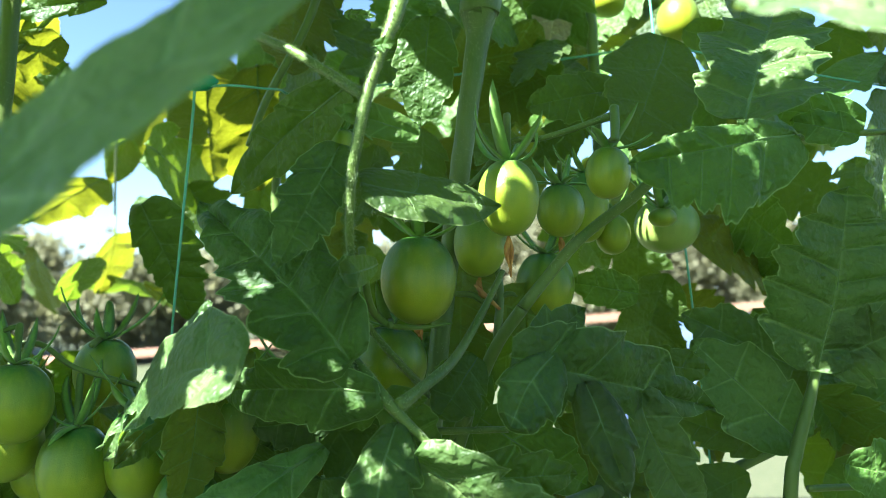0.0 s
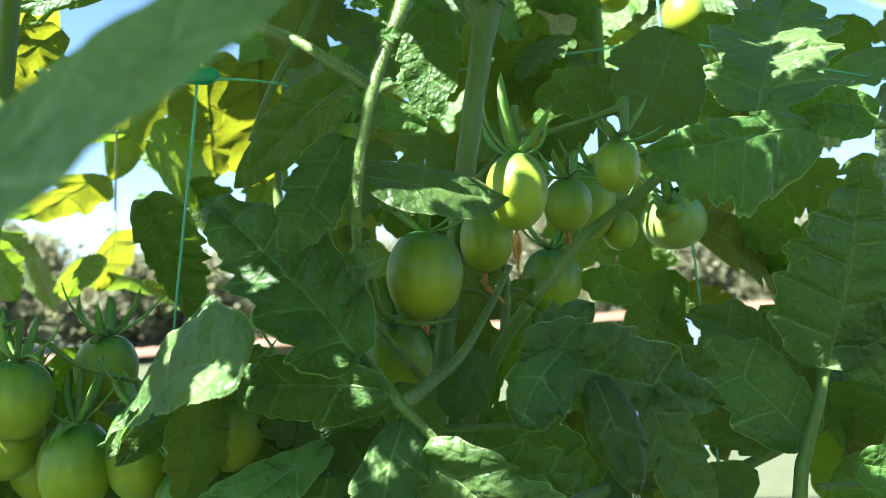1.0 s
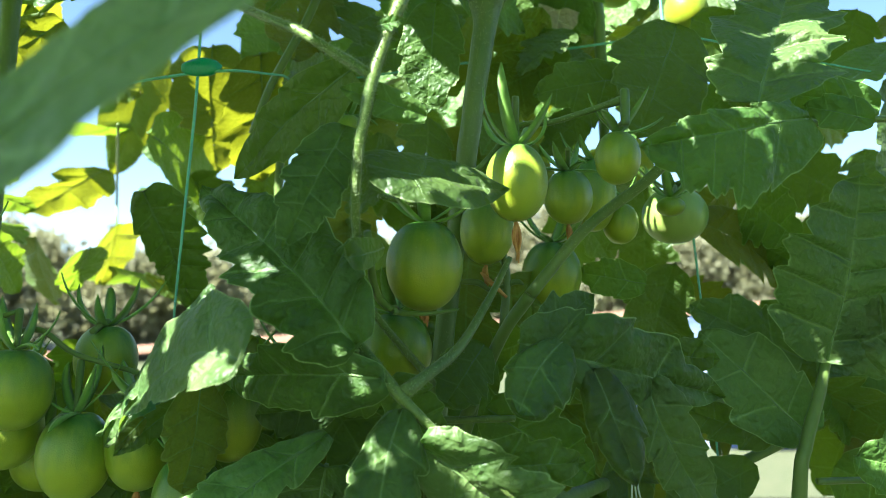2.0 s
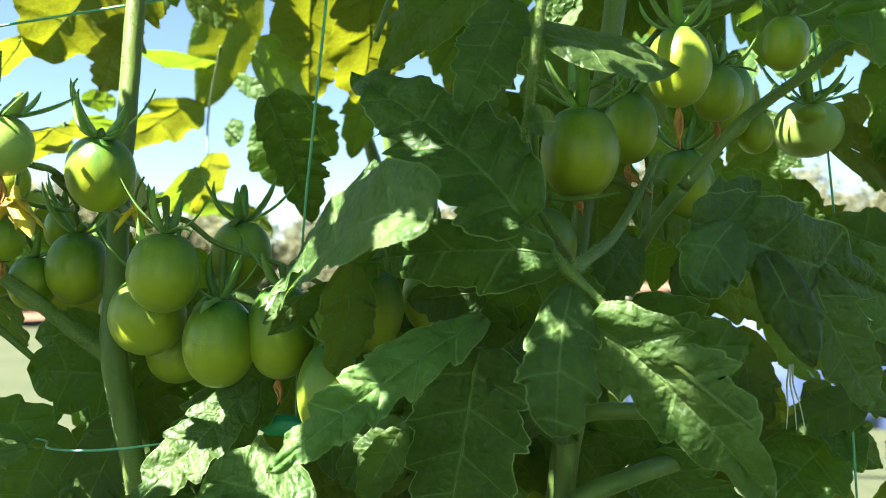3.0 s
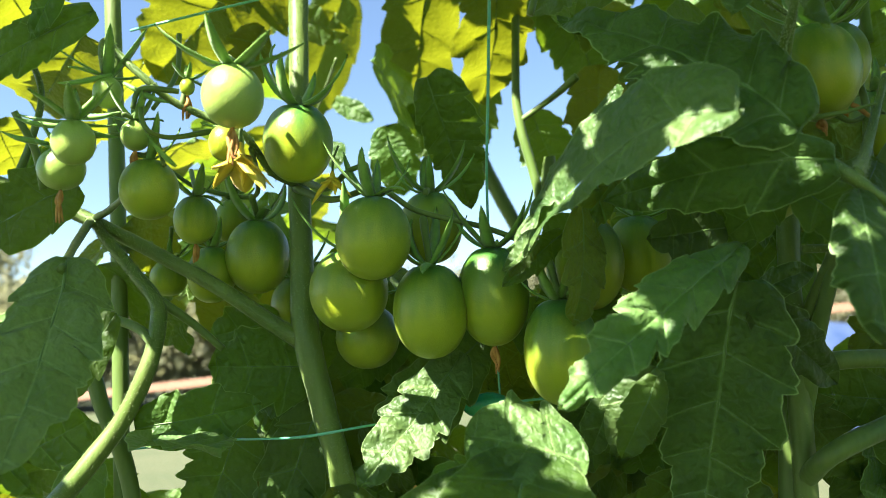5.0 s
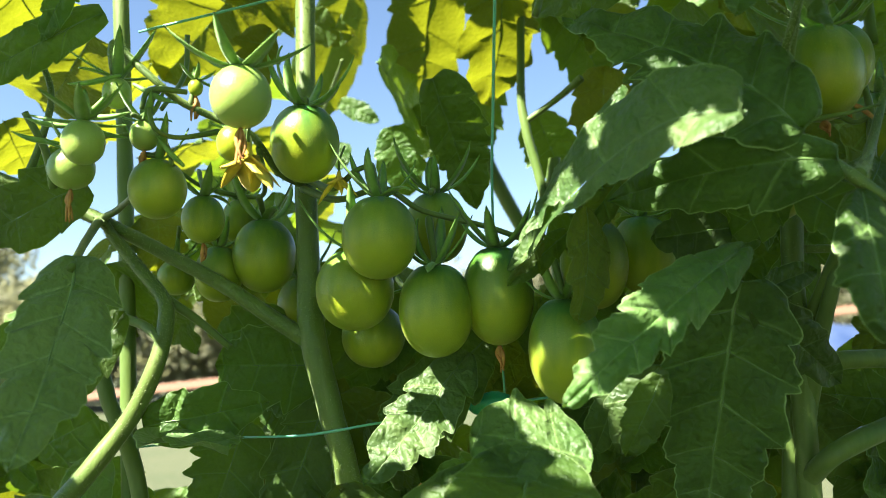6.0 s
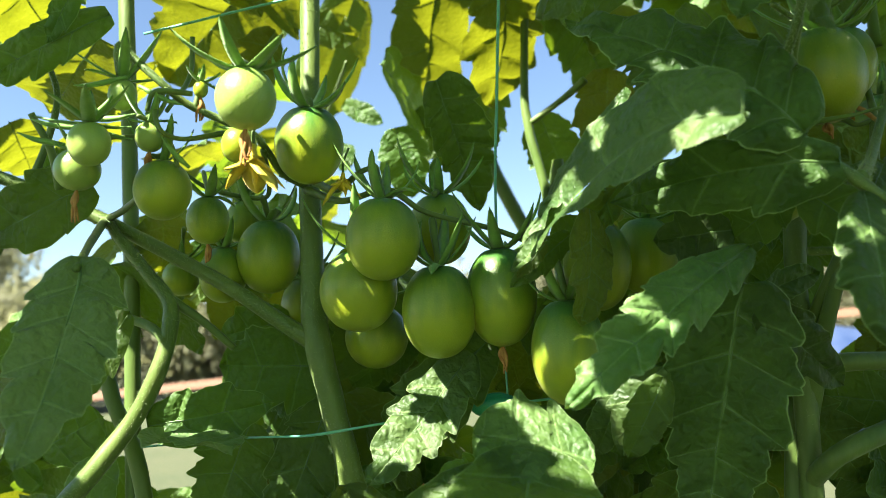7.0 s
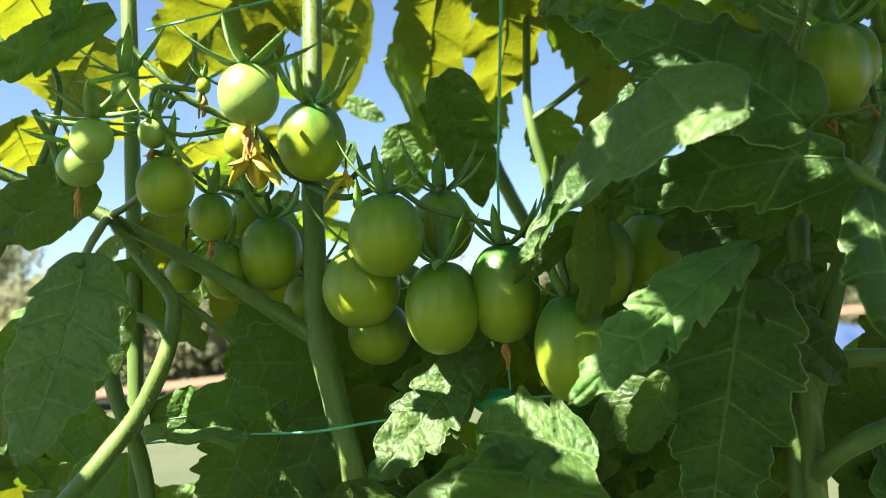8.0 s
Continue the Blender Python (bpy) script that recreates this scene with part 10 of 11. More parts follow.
leaf(LEFT, (-0.441, 0.220, 1.316), (-0.474, 0.227, 1.312), (0.001, 0.010, 0.008), fine=False)
leaf(CENTRE, (0.065, 0.265, 1.249), (0.079, 0.244, 1.238), (-0.008, -0.003, -0.006), fine=False)
leaf(LEFT, (-0.523, 0.092, 1.229), (-0.500, 0.106, 1.252), (0.007, -0.012, 0.001), fine=False)
leaf(CENTRE, (0.066, 0.277, 1.311), (0.055, 0.259, 1.296), (-0.008, 0.006, -0.002), fine=False)
leaf(LEFT, (-0.577, 0.160, 1.259), (-0.605, 0.158, 1.242), (-0.002, 0.012, 0.001), fine=False)
leaf(LEFT, (-0.458, 0.301, 1.204), (-0.454, 0.321, 1.224), (0.005, -0.007, 0.006), fine=False)
leaf(CENTRE, (-0.055, 0.234, 1.257), (-0.084, 0.245, 1.252), (0.003, 0.010, 0.007), fine=False)
leaf(LEFT, (-0.309, 0.072, 1.299), (-0.300, 0.042, 1.308), (-0.010, -0.005, -0.005), fine=False)
leaf(LEFT, (-0.607, 0.170, 1.236), (-0.584, 0.160, 1.246), (-0.001, -0.008, -0.006), fine=False)
leaf(LEFT, (-0.507, 0.268, 1.293), (-0.477, 0.254, 1.302), (-0.005, -0.012, -0.002), fine=False)
leaf(LEFT, (-0.339, 0.197, 1.212), (-0.318, 0.194, 1.231), (0.005, -0.006, -0.007), fine=False)
leaf(CENTRE, (-0.149, 0.283, 1.326), (-0.140, 0.255, 1.320), (-0.009, -0.001, -0.007), fine=False)
leaf(LEFT, (-0.381, 0.185, 1.279), (-0.401, 0.210, 1.280), (0.008, 0.006, 0.008), fine=False)
leaf(LEFT, (-0.319, 0.145, 1.255), (-0.297, 0.153, 1.271), (0.006, -0.009, -0.003), fine=False)
leaf(CENTRE, (0.010, 0.264, 1.235), (-0.008, 0.289, 1.241), (0.010, 0.007, 0.001), fine=False)
leaf(LEFT, (-0.485, 0.068, 1.272), (-0.509, 0.091, 1.267), (0.006, 0.008, 0.008), fine=False)
leaf(LEFT, (-0.501, 0.274, 1.246), (-0.490, 0.270, 1.270), (0.000, -0.010, -0.002), fine=False)
leaf(LEFT, (-0.367, 0.231, 1.243), (-0.339, 0.212, 1.255), (-0.004, -0.011, -0.008), fine=False)
leaf(CENTRE, (-0.206, 0.160, 1.320), (-0.188, 0.184, 1.340), (0.012, -0.005, -0.004), fine=False)
leaf(CENTRE, (-0.132, 0.313, 1.215), (-0.118, 0.289, 1.220), (-0.003, -0.004, -0.009), fine=False)
leaf(CENTRE, (0.132, 0.304, 1.234), (0.100, 0.311, 1.220), (0.001, 0.012, 0.005), fine=False)
leaf(LEFT, (-0.547, 0.174, 1.261), (-0.532, 0.153, 1.250), (-0.007, -0.001, -0.008), fine=False)
leaf(LEFT, (-0.419, 0.224, 1.301), (-0.445, 0.243, 1.296), (0.005, 0.009, 0.007), fine=False)
leaf(CENTRE, (-0.041, 0.206, 1.224), (-0.041, 0.231, 1.238), (0.007, -0.004, 0.007), fine=False)
leaf(CENTRE, (-0.060, 0.291, 1.301), (-0.052, 0.313, 1.317), (0.007, -0.006, 0.005), fine=False)
leaf(LEFT, (-0.506, 0.093, 1.255), (-0.524, 0.115, 1.252), (0.004, 0.005, 0.009), fine=False)
leaf(CENTRE, (0.062, 0.255, 1.283), (0.058, 0.286, 1.294), (0.010, -0.001, 0.007), fine=False)
leaf(CENTRE, (-0.071, 0.156, 1.243), (-0.094, 0.157, 1.231), (-0.002, 0.009, 0.005), fine=False)
leaf(CENTRE, (0.118, 0.288, 1.208), (0.102, 0.319, 1.217), (0.010, 0.003, 0.008), fine=False)
leaf(LEFT, (-0.567, 0.088, 1.302), (-0.572, 0.114, 1.312), (0.009, -0.001, 0.006), fine=False)
leaf(LEFT, (-0.477, 0.268, 1.223), (-0.457, 0.253, 1.229), (-0.002, -0.006, -0.008), fine=False)
leaf(CENTRE, (0.050, 0.292, 1.236), (0.043, 0.270, 1.219), (-0.010, 0.004, -0.001), fine=False)
leaf(LEFT, (-0.321, 0.103, 1.219), (-0.308, 0.115, 1.242), (0.005, -0.010, 0.002), fine=False)
leaf(CENTRE, (-0.092, 0.284, 1.239), (-0.077, 0.262, 1.237), (-0.006, -0.003, -0.008), fine=False)
leaf(LEFT, (-0.377, 0.286, 1.250), (-0.386, 0.269, 1.232), (-0.009, 0.005, -0.000), fine=False)
leaf(LEFT, (-0.400, 0.278, 1.254), (-0.373, 0.282, 1.276), (0.006, -0.010, -0.005), fine=False)
leaf(CENTRE, (-0.140, 0.252, 1.257), (-0.139, 0.282, 1.274), (0.009, -0.005, 0.008), fine=False)
leaf(LEFT, (-0.488, 0.211, 1.246), (-0.491, 0.182, 1.240), (-0.011, 0.001, -0.001), fine=False)
leaf(CENTRE, (-0.296, 0.110, 1.234), (-0.273, 0.093, 1.254), (-0.002, -0.011, -0.007), fine=False)
leaf(LEFT, (-0.480, 0.126, 1.229), (-0.468, 0.098, 1.221), (-0.006, 0.000, -0.010), fine=False)
leaf(CENTRE, (-0.164, 0.230, 1.214), (-0.146, 0.207, 1.213), (-0.007, -0.005, -0.008), fine=False)
leaf(CENTRE, (-0.251, 0.247, 1.252), (-0.217, 0.242, 1.245), (-0.003, -0.012, -0.006), fine=False)
leaf(LEFT, (-0.443, 0.063, 1.299), (-0.418, 0.043, 1.305), (-0.004, -0.007, -0.009), fine=False)
leaf(LEFT, (-0.382, 0.174, 1.221), (-0.368, 0.149, 1.215), (-0.009, -0.004, -0.006), fine=False)
leaf(LEFT, (-0.370, 0.238, 1.294), (-0.357, 0.209, 1.290), (-0.011, -0.005, -0.002), fine=False)
leaf(LEFT, (-0.372, 0.047, 1.324), (-0.350, 0.028, 1.326), (-0.005, -0.007, -0.007), fine=False)
leaf(LEFT, (-0.524, 0.080, 1.291), (-0.534, 0.054, 1.269), (-0.013, 0.004, 0.001), fine=False)
leaf(LEFT, (-0.517, 0.256, 1.230), (-0.525, 0.236, 1.207), (-0.011, 0.004, -0.000), fine=False)
leaf(LEFT, (-0.557, 0.087, 1.250), (-0.561, 0.119, 1.262), (0.010, -0.002, 0.008), fine=False)
leaf(CENTRE, (0.021, 0.199, 1.321), (-0.006, 0.210, 1.316), (0.002, 0.008, 0.008), fine=False)
leaf(LEFT, (-0.471, 0.221, 1.321), (-0.490, 0.242, 1.338), (0.010, 0.003, 0.007), fine=False)
leaf(LEFT, (-0.479, 0.254, 1.240), (-0.481, 0.228, 1.224), (-0.011, 0.003, -0.003), fine=False)
leaf(LEFT, (-0.375, 0.143, 1.251), (-0.403, 0.165, 1.245), (0.007, 0.010, 0.005), fine=False)
leaf(CENTRE, (-0.162, 0.255, 1.238), (-0.146, 0.234, 1.237), (-0.006, -0.004, -0.007), fine=False)
leaf(CENTRE, (-0.081, 0.203, 1.218), (-0.095, 0.231, 1.222), (0.008, 0.003, 0.008), fine=False)
leaf(LEFT, (-0.376, 0.074, 1.251), (-0.362, 0.092, 1.275), (0.009, -0.009, 0.001), fine=False)
leaf(LEFT, (-0.332, 0.190, 1.280), (-0.318, 0.165, 1.272), (-0.009, -0.003, -0.007), fine=False)
leaf(CENTRE, (-0.162, 0.254, 1.227), (-0.162, 0.281, 1.245), (0.011, -0.002, 0.004), fine=False)
leaf(LEFT, (-0.326, 0.195, 1.237), (-0.308, 0.210, 1.252), (0.008, -0.007, -0.002), fine=False)
leaf(LEFT, (-0.374, 0.242, 1.287), (-0.365, 0.224, 1.269), (-0.006, 0.005, -0.007), fine=False)
leaf(CENTRE, (-0.156, 0.232, 1.227), (-0.183, 0.242, 1.221), (0.003, 0.010, 0.004), fine=False)
leaf(LEFT, (-0.512, 0.211, 1.276), (-0.484, 0.210, 1.292), (-0.001, -0.012, 0.001), fine=False)
leaf(CENTRE, (-0.112, 0.256, 1.229), (-0.115, 0.233, 1.218), (-0.009, 0.003, -0.004), fine=False)
leaf(CENTRE, (-0.279, 0.176, 1.320), (-0.305, 0.189, 1.310), (0.003, 0.010, 0.006), fine=False)
leaf(CENTRE, (0.006, 0.187, 1.285), (-0.022, 0.199, 1.282), (0.004, 0.009, 0.006), fine=False)
leaf(LEFT, (-0.315, 0.300, 1.250), (-0.293, 0.302, 1.265), (0.004, -0.009, -0.004), fine=False)
leaf(CENTRE, (-0.165, 0.220, 1.341), (-0.178, 0.202, 1.318), (-0.010, 0.007, 0.001), fine=False)
leaf(CENTRE, (0.038, 0.322, 1.249), (0.056, 0.336, 1.270), (0.007, -0.010, 0.001), fine=False)
leaf(LEFT, (-0.481, 0.256, 1.229), (-0.490, 0.265, 1.261), (0.007, -0.010, 0.005), fine=False)
leaf(CENTRE, (0.032, 0.232, 1.255), (0.025, 0.202, 1.257), (-0.011, 0.002, -0.005), fine=False)
leaf(LEFT, (-0.449, 0.107, 1.245), (-0.458, 0.076, 1.236), (-0.011, 0.005, -0.006), fine=False)
leaf(CENTRE, (-0.118, 0.180, 1.340), (-0.106, 0.147, 1.330), (-0.012, -0.003, -0.004), fine=False)
leaf(CENTRE, (-0.131, 0.151, 1.233), (-0.153, 0.173, 1.228), (0.004, 0.006, 0.010), fine=False)
leaf(LEFT, (-0.485, 0.106, 1.260), (-0.515, 0.108, 1.243), (0.001, 0.013, 0.000), fine=False)
leaf(CENTRE, (-0.055, 0.324, 1.253), (-0.051, 0.296, 1.231), (-0.012, 0.003, -0.005), fine=False)
leaf(CENTRE, (0.079, 0.338, 1.211), (0.096, 0.320, 1.220), (-0.006, -0.007, -0.004), fine=False)
leaf(CENTRE, (-0.134, 0.159, 1.227), (-0.160, 0.180, 1.222), (0.005, 0.009, 0.008), fine=False)
leaf(LEFT, (-0.499, 0.177, 1.220), (-0.495, 0.208, 1.236), (0.011, -0.004, 0.006), fine=False)
leaf(LEFT, (-0.572, 0.012, 1.347), (-0.566, 0.031, 1.368), (0.009, -0.006, 0.003), fine=False)
leaf(CENTRE, (-0.148, 0.176, 1.269), (-0.119, 0.180, 1.279), (0.003, -0.010, -0.005), fine=False)
leaf(LEFT, (-0.414, 0.134, 1.286), (-0.388, 0.133, 1.308), (0.008, -0.005, -0.009), fine=False)
leaf(CENTRE, (-0.029, 0.242, 1.255), (0.002, 0.250, 1.270), (0.005, -0.012, -0.004), fine=False)
leaf(CENTRE, (-0.209, 0.121, 1.234), (-0.203, 0.148, 1.255), (0.012, -0.005, 0.003), fine=False)
leaf(CENTRE, (-0.044, 0.316, 1.314), (-0.030, 0.288, 1.312), (-0.009, -0.004, -0.007), fine=False)
leaf(CENTRE, (-0.308, 0.144, 1.210), (-0.281, 0.132, 1.216), (-0.004, -0.010, -0.004), fine=False)
leaf(LEFT, (-0.514, 0.196, 1.215), (-0.489, 0.188, 1.221), (-0.001, -0.008, -0.006), fine=False)
leaf(CENTRE, (-0.295, 0.113, 1.251), (-0.271, 0.099, 1.263), (-0.005, -0.010, -0.002), fine=False)
leaf(CENTRE, (-0.210, 0.313, 1.292), (-0.181, 0.306, 1.309), (0.001, -0.011, -0.007), fine=False)
leaf(CENTRE, (-0.013, 0.208, 1.246), (-0.030, 0.214, 1.222), (-0.005, 0.009, 0.006), fine=False)
leaf(CENTRE, (-0.095, 0.232, 1.266), (-0.065, 0.247, 1.272), (0.006, -0.012, -0.001), fine=False)
leaf(LEFT, (-0.532, 0.243, 1.307), (-0.503, 0.230, 1.318), (-0.002, -0.010, -0.008), fine=False)
leaf(CENTRE, (-0.167, 0.191, 1.244), (-0.186, 0.177, 1.233), (-0.006, 0.008, 0.001), fine=False)
leaf(CENTRE, (-0.153, 0.178, 1.349), (-0.168, 0.167, 1.329), (-0.008, 0.005, 0.003), fine=False)
leaf(CENTRE, (-0.049, 0.240, 1.272), (-0.068, 0.219, 1.251), (-0.006, 0.011, -0.005), fine=False)
# Small unseen blocker leaves, added to keep the sun off chosen spots.
leaf(CENTRE, (-0.182, 0.194, 1.232), (-0.202, 0.203, 1.224), (-0.001, -0.008, -0.006), fine=False, cut=0.2, fold=0.0)
leaf(CENTRE, (-0.183, 0.205, 1.217), (-0.172, 0.191, 1.220), (0.004, 0.004, 0.005), fine=False, cut=0.2, fold=0.0)
leaf(CENTRE, (-0.225, 0.212, 1.166), (-0.227, 0.191, 1.157), (0.008, -0.003, 0.004), fine=False, cut=0.2, fold=0.0)
leaf(LEFT, (-0.398, 0.220, 1.219), (-0.434, 0.234, 1.209), (-0.002, -0.013, -0.010), fine=False, cut=0.2, fold=0.0)
leaf(LEFT, (-0.428, 0.277, 1.207), (-0.395, 0.258, 1.216), (0.004, 0.012, 0.010), fine=False, cut=0.2, fold=0.0)
leaf(CENTRE, (-0.255, 0.205, 1.211), (-0.249, 0.215, 1.219), (-0.004, 0.003, -0.001), fine=False, cut=0.2, fold=0.0)
leaf(CENTRE, (-0.255, 0.207, 1.214), (-0.257, 0.196, 1.207), (0.005, -0.002, 0.002), fine=False, cut=0.2, fold=0.0)
leaf(CENTRE, (-0.226, 0.193, 1.213), (-0.262, 0.191, 1.193), (0.005, -0.015, -0.006), fine=False, cut=0.2, fold=0.0)
leaf(CENTRE, (-0.233, 0.210, 1.241), (-0.228, 0.220, 1.249), (-0.005, 0.003, -0.001), fine=False, cut=0.2, fold=0.0)
leaf(CENTRE, (-0.230, 0.177, 1.218), (-0.223, 0.196, 1.230), (-0.008, 0.005, -0.003), fine=False, cut=0.2, fold=0.0)
leaf(CENTRE, (-0.231, 0.182, 1.203), (-0.230, 0.170, 1.195), (0.005, -0.001, 0.003), fine=False, cut=0.2, fold=0.0)
leaf(CENTRE, (-0.218, 0.223, 1.213), (-0.213, 0.204, 1.201), (0.008, -0.001, 0.005), fine=False, cut=0.2, fold=0.0)
leaf(CENTRE, (-0.228, 0.183, 1.225), (-0.208, 0.175, 1.233), (0.001, 0.008, 0.006), fine=False, cut=0.2, fold=0.0)
leaf(CENTRE, (-0.210, 0.164, 1.221), (-0.211, 0.178, 1.233), (-0.007, 0.002, -0.003), fine=False, cut=0.2, fold=0.0)
leaf(CENTRE, (-0.244, 0.187, 1.149), (-0.251, 0.198, 1.154), (-0.004, -0.001, -0.004), fine=False, cut=0.2, fold=0.0)
leaf(CENTRE, (-0.232, 0.224, 1.119), (-0.236, 0.246, 1.124), (-0.008, -0.000, -0.005), fine=False, cut=0.2, fold=0.0)
leaf(CENTRE, (-0.229, 0.222, 1.107), (-0.247, 0.245, 1.114), (-0.008, -0.004, -0.008), fine=False, cut=0.2, fold=0.0)
leaf(LEFT, (-13.953, 21.607, 3.965), (-13.977, 21.572, 3.930), (0.017, -0.015, 0.003), fine=False, cut=0.2, fold=0.0)
leaf(LEFT, (-9.921, 15.212, 2.725), (-9.955, 15.255, 2.721), (-0.013, -0.011, -0.016), fine=False, cut=0.2, fold=0.0)
leaf(LEFT, (-0.610, 0.415, 1.147), (-0.563, 0.391, 1.164), (0.004, 0.018, 0.014), fine=False, cut=0.2, fold=0.0)
leaf(LEFT, (-0.548, 0.367, 1.158), (-0.593, 0.382, 1.129), (0.001, -0.020, -0.012), fine=False, cut=0.2, fold=0.0)
leaf(LEFT, (-0.586, 0.370, 1.104), (-0.538, 0.351, 1.124), (0.002, 0.019, 0.013), fine=False, cut=0.2, fold=0.0)
leaf(LEFT, (-0.461, 0.211, 1.156), (-0.447, 0.207, 1.166), (-0.001, 0.007, 0.004), fine=False, cut=0.2, fold=0.0)
leaf(LEFT, (-0.446, 0.209, 1.158), (-0.453, 0.200, 1.144), (0.005, -0.005, 0.000), fine=False, cut=0.2, fold=0.0)
leaf(LEFT, (-0.444, 0.192, 1.138), (-0.449, 0.210, 1.150), (-0.008, 0.001, -0.005), fine=False, cut=0.2, fold=0.0)
leaf(LEFT, (-0.556, 0.412, 1.210), (-0.506, 0.403, 1.233), (-0.002, 0.020, 0.011), fine=False, cut=0.2, fold=0.0)
leaf(LEFT, (-0.431, 0.210, 1.159), (-0.437, 0.222, 1.160), (-0.004, -0.002, -0.004), fine=False, cut=0.2, fold=0.0)
leaf(LEFT, (-0.387, 0.278, 1.133), (-0.410, 0.297, 1.129), (-0.005, -0.008, -0.008), fine=False, cut=0.2, fold=0.0)
leaf(LEFT, (-0.403, 0.349, 1.137), (-0.372, 0.303, 1.138), (0.014, 0.010, 0.015), fine=False, cut=0.2, fold=0.0)
leaf(LEFT, (-0.357, 0.270, 1.187), (-0.373, 0.269, 1.170), (0.004, -0.008, -0.003), fine=False, cut=0.2, fold=0.0)
leaf(LEFT, (-0.313, 0.392, 1.197), (-0.358, 0.424, 1.197), (-0.010, -0.014, -0.015), fine=False, cut=0.2, fold=0.0)
leaf(CENTRE, (-0.266, 0.582, 1.273), (-0.284, 0.632, 1.288), (-0.018, -0.002, -0.014), fine=False, cut=0.2, fold=0.0)
leaf(LEFT, (-0.475, 0.366, 1.282), (-0.509, 0.346, 1.243), (0.013, -0.018, -0.002), fine=False, cut=0.2, fold=0.0)
leaf(LEFT, (-0.468, 0.340, 1.184), (-0.507, 0.378, 1.184), (-0.012, -0.012, -0.016), fine=False, cut=0.2, fold=0.0)
leaf(LEFT, (-0.379, 0.359, 1.247), (-0.430, 0.367, 1.226), (0.002, -0.020, -0.011), fine=False, cut=0.2, fold=0.0)
leaf(CENTRE, (-0.224, 0.210, 1.249), (-0.233, 0.208, 1.238), (0.003, -0.005, -0.001), fine=False, cut=0.2, fold=0.0)
leaf(CENTRE, (-0.172, 0.202, 1.206), (-0.168, 0.191, 1.199), (0.005, 0.000, 0.003), fine=False, cut=0.2, fold=0.0)
leaf(CENTRE, (0.034, 0.480, 1.401), (0.067, 0.436, 1.403), (0.013, 0.011, 0.016), fine=False, cut=0.2, fold=0.0)
leaf(CENTRE, (-0.041, 0.211, 1.320), (-0.025, 0.214, 1.329), (-0.003, 0.007, 0.002), fine=False, cut=0.2, fold=0.0)
leaf(CENTRE, (-0.016, 0.187, 1.310), (-0.028, 0.214, 1.315), (-0.009, -0.003, -0.008), fine=False, cut=0.2, fold=0.0)
leaf(CENTRE, (0.090, 0.439, 1.314), (0.094, 0.393, 1.284), (0.020, -0.005, 0.010), fine=False, cut=0.2, fold=0.0)
leaf(CENTRE, (-0.170, 0.195, 1.196), (-0.177, 0.189, 1.185), (0.004, -0.004, -0.000), fine=False, cut=0.2, fold=0.0)
leaf(CENTRE, (-0.163, 0.203, 1.198), (-0.159, 0.191, 1.194), (0.005, 0.000, 0.003), fine=False, cut=0.2, fold=0.0)
leaf(CENTRE, (-0.306, 0.429, 1.387), (-0.258, 0.439, 1.414), (-0.008, 0.020, 0.007), fine=False, cut=0.2, fold=0.0)
leaf(CENTRE, (-0.229, 0.179, 1.223), (-0.234, 0.170, 1.214), (0.004, -0.004, 0.001), fine=False, cut=0.2, fold=0.0)
leaf(CENTRE, (-0.227, 0.179, 1.228), (-0.215, 0.160, 1.224), (0.007, 0.003, 0.006), fine=False, cut=0.2, fold=0.0)
leaf(CENTRE, (-0.210, 0.156, 1.224), (-0.220, 0.165, 1.226), (-0.003, -0.003, -0.004), fine=False, cut=0.2, fold=0.0)
leaf(CENTRE, (-0.257, 0.198, 1.145), (-0.239, 0.183, 1.148), (0.004, 0.006, 0.006), fine=False, cut=0.2, fold=0.0)
leaf(CENTRE, (-0.228, 0.182, 1.140), (-0.242, 0.199, 1.147), (-0.007, -0.003, -0.006), fine=False, cut=0.2, fold=0.0)
leaf(CENTRE, (-0.047, 0.215, 1.311), (-0.025, 0.195, 1.316), (0.005, 0.008, 0.008), fine=False, cut=0.2, fold=0.0)
leaf(CENTRE, (-0.287, 0.529, 1.460), (-0.285, 0.486, 1.424), (0.020, -0.007, 0.009), fine=False, cut=0.2, fold=0.0)
leaf(CENTRE, (-0.118, 0.186, 1.165), (-0.110, 0.195, 1.180), (-0.005, 0.005, -0.000), fine=False, cut=0.2, fold=0.0)
leaf(CENTRE, (-0.308, 0.547, 1.291), (-0.275, 0.568, 1.330), (-0.014, 0.018, 0.002), fine=False, cut=0.2, fold=0.0)
leaf(CENTRE, (-0.251, 0.206, 1.213), (-0.264, 0.219, 1.217), (-0.005, -0.003, -0.005), fine=False, cut=0.2, fold=0.0)
leaf(CENTRE, (-0.212, 0.243, 1.272), (-0.185, 0.195, 1.270), (0.015, 0.008, 0.015), fine=False, cut=0.2, fold=0.0)
leaf(LEFT, (-0.461, 0.215, 1.142), (-0.415, 0.220, 1.172), (-0.007, 0.020, 0.008), fine=False, cut=0.2, fold=0.0)
leaf(CENTRE, (-0.171, 0.197, 1.195), (-0.166, 0.185, 1.190), (0.005, 0.000, 0.003), fine=False, cut=0.2, fold=0.0)
leaf(LEFT, (-0.290, 0.509, 1.445), (-0.312, 0.480, 1.403), (0.017, -0.015, 0.002), fine=False, cut=0.2, fold=0.0)
leaf(LEFT, (-0.621, 0.422, 1.078), (-0.577, 0.421, 1.111), (-0.006, 0.020, 0.009), fine=False, cut=0.2, fold=0.0)
leaf(LEFT, (-0.489, 0.364, 1.102), (-0.517, 0.346, 1.057), (0.014, -0.018, -0.002), fine=False, cut=0.2, fold=0.0)
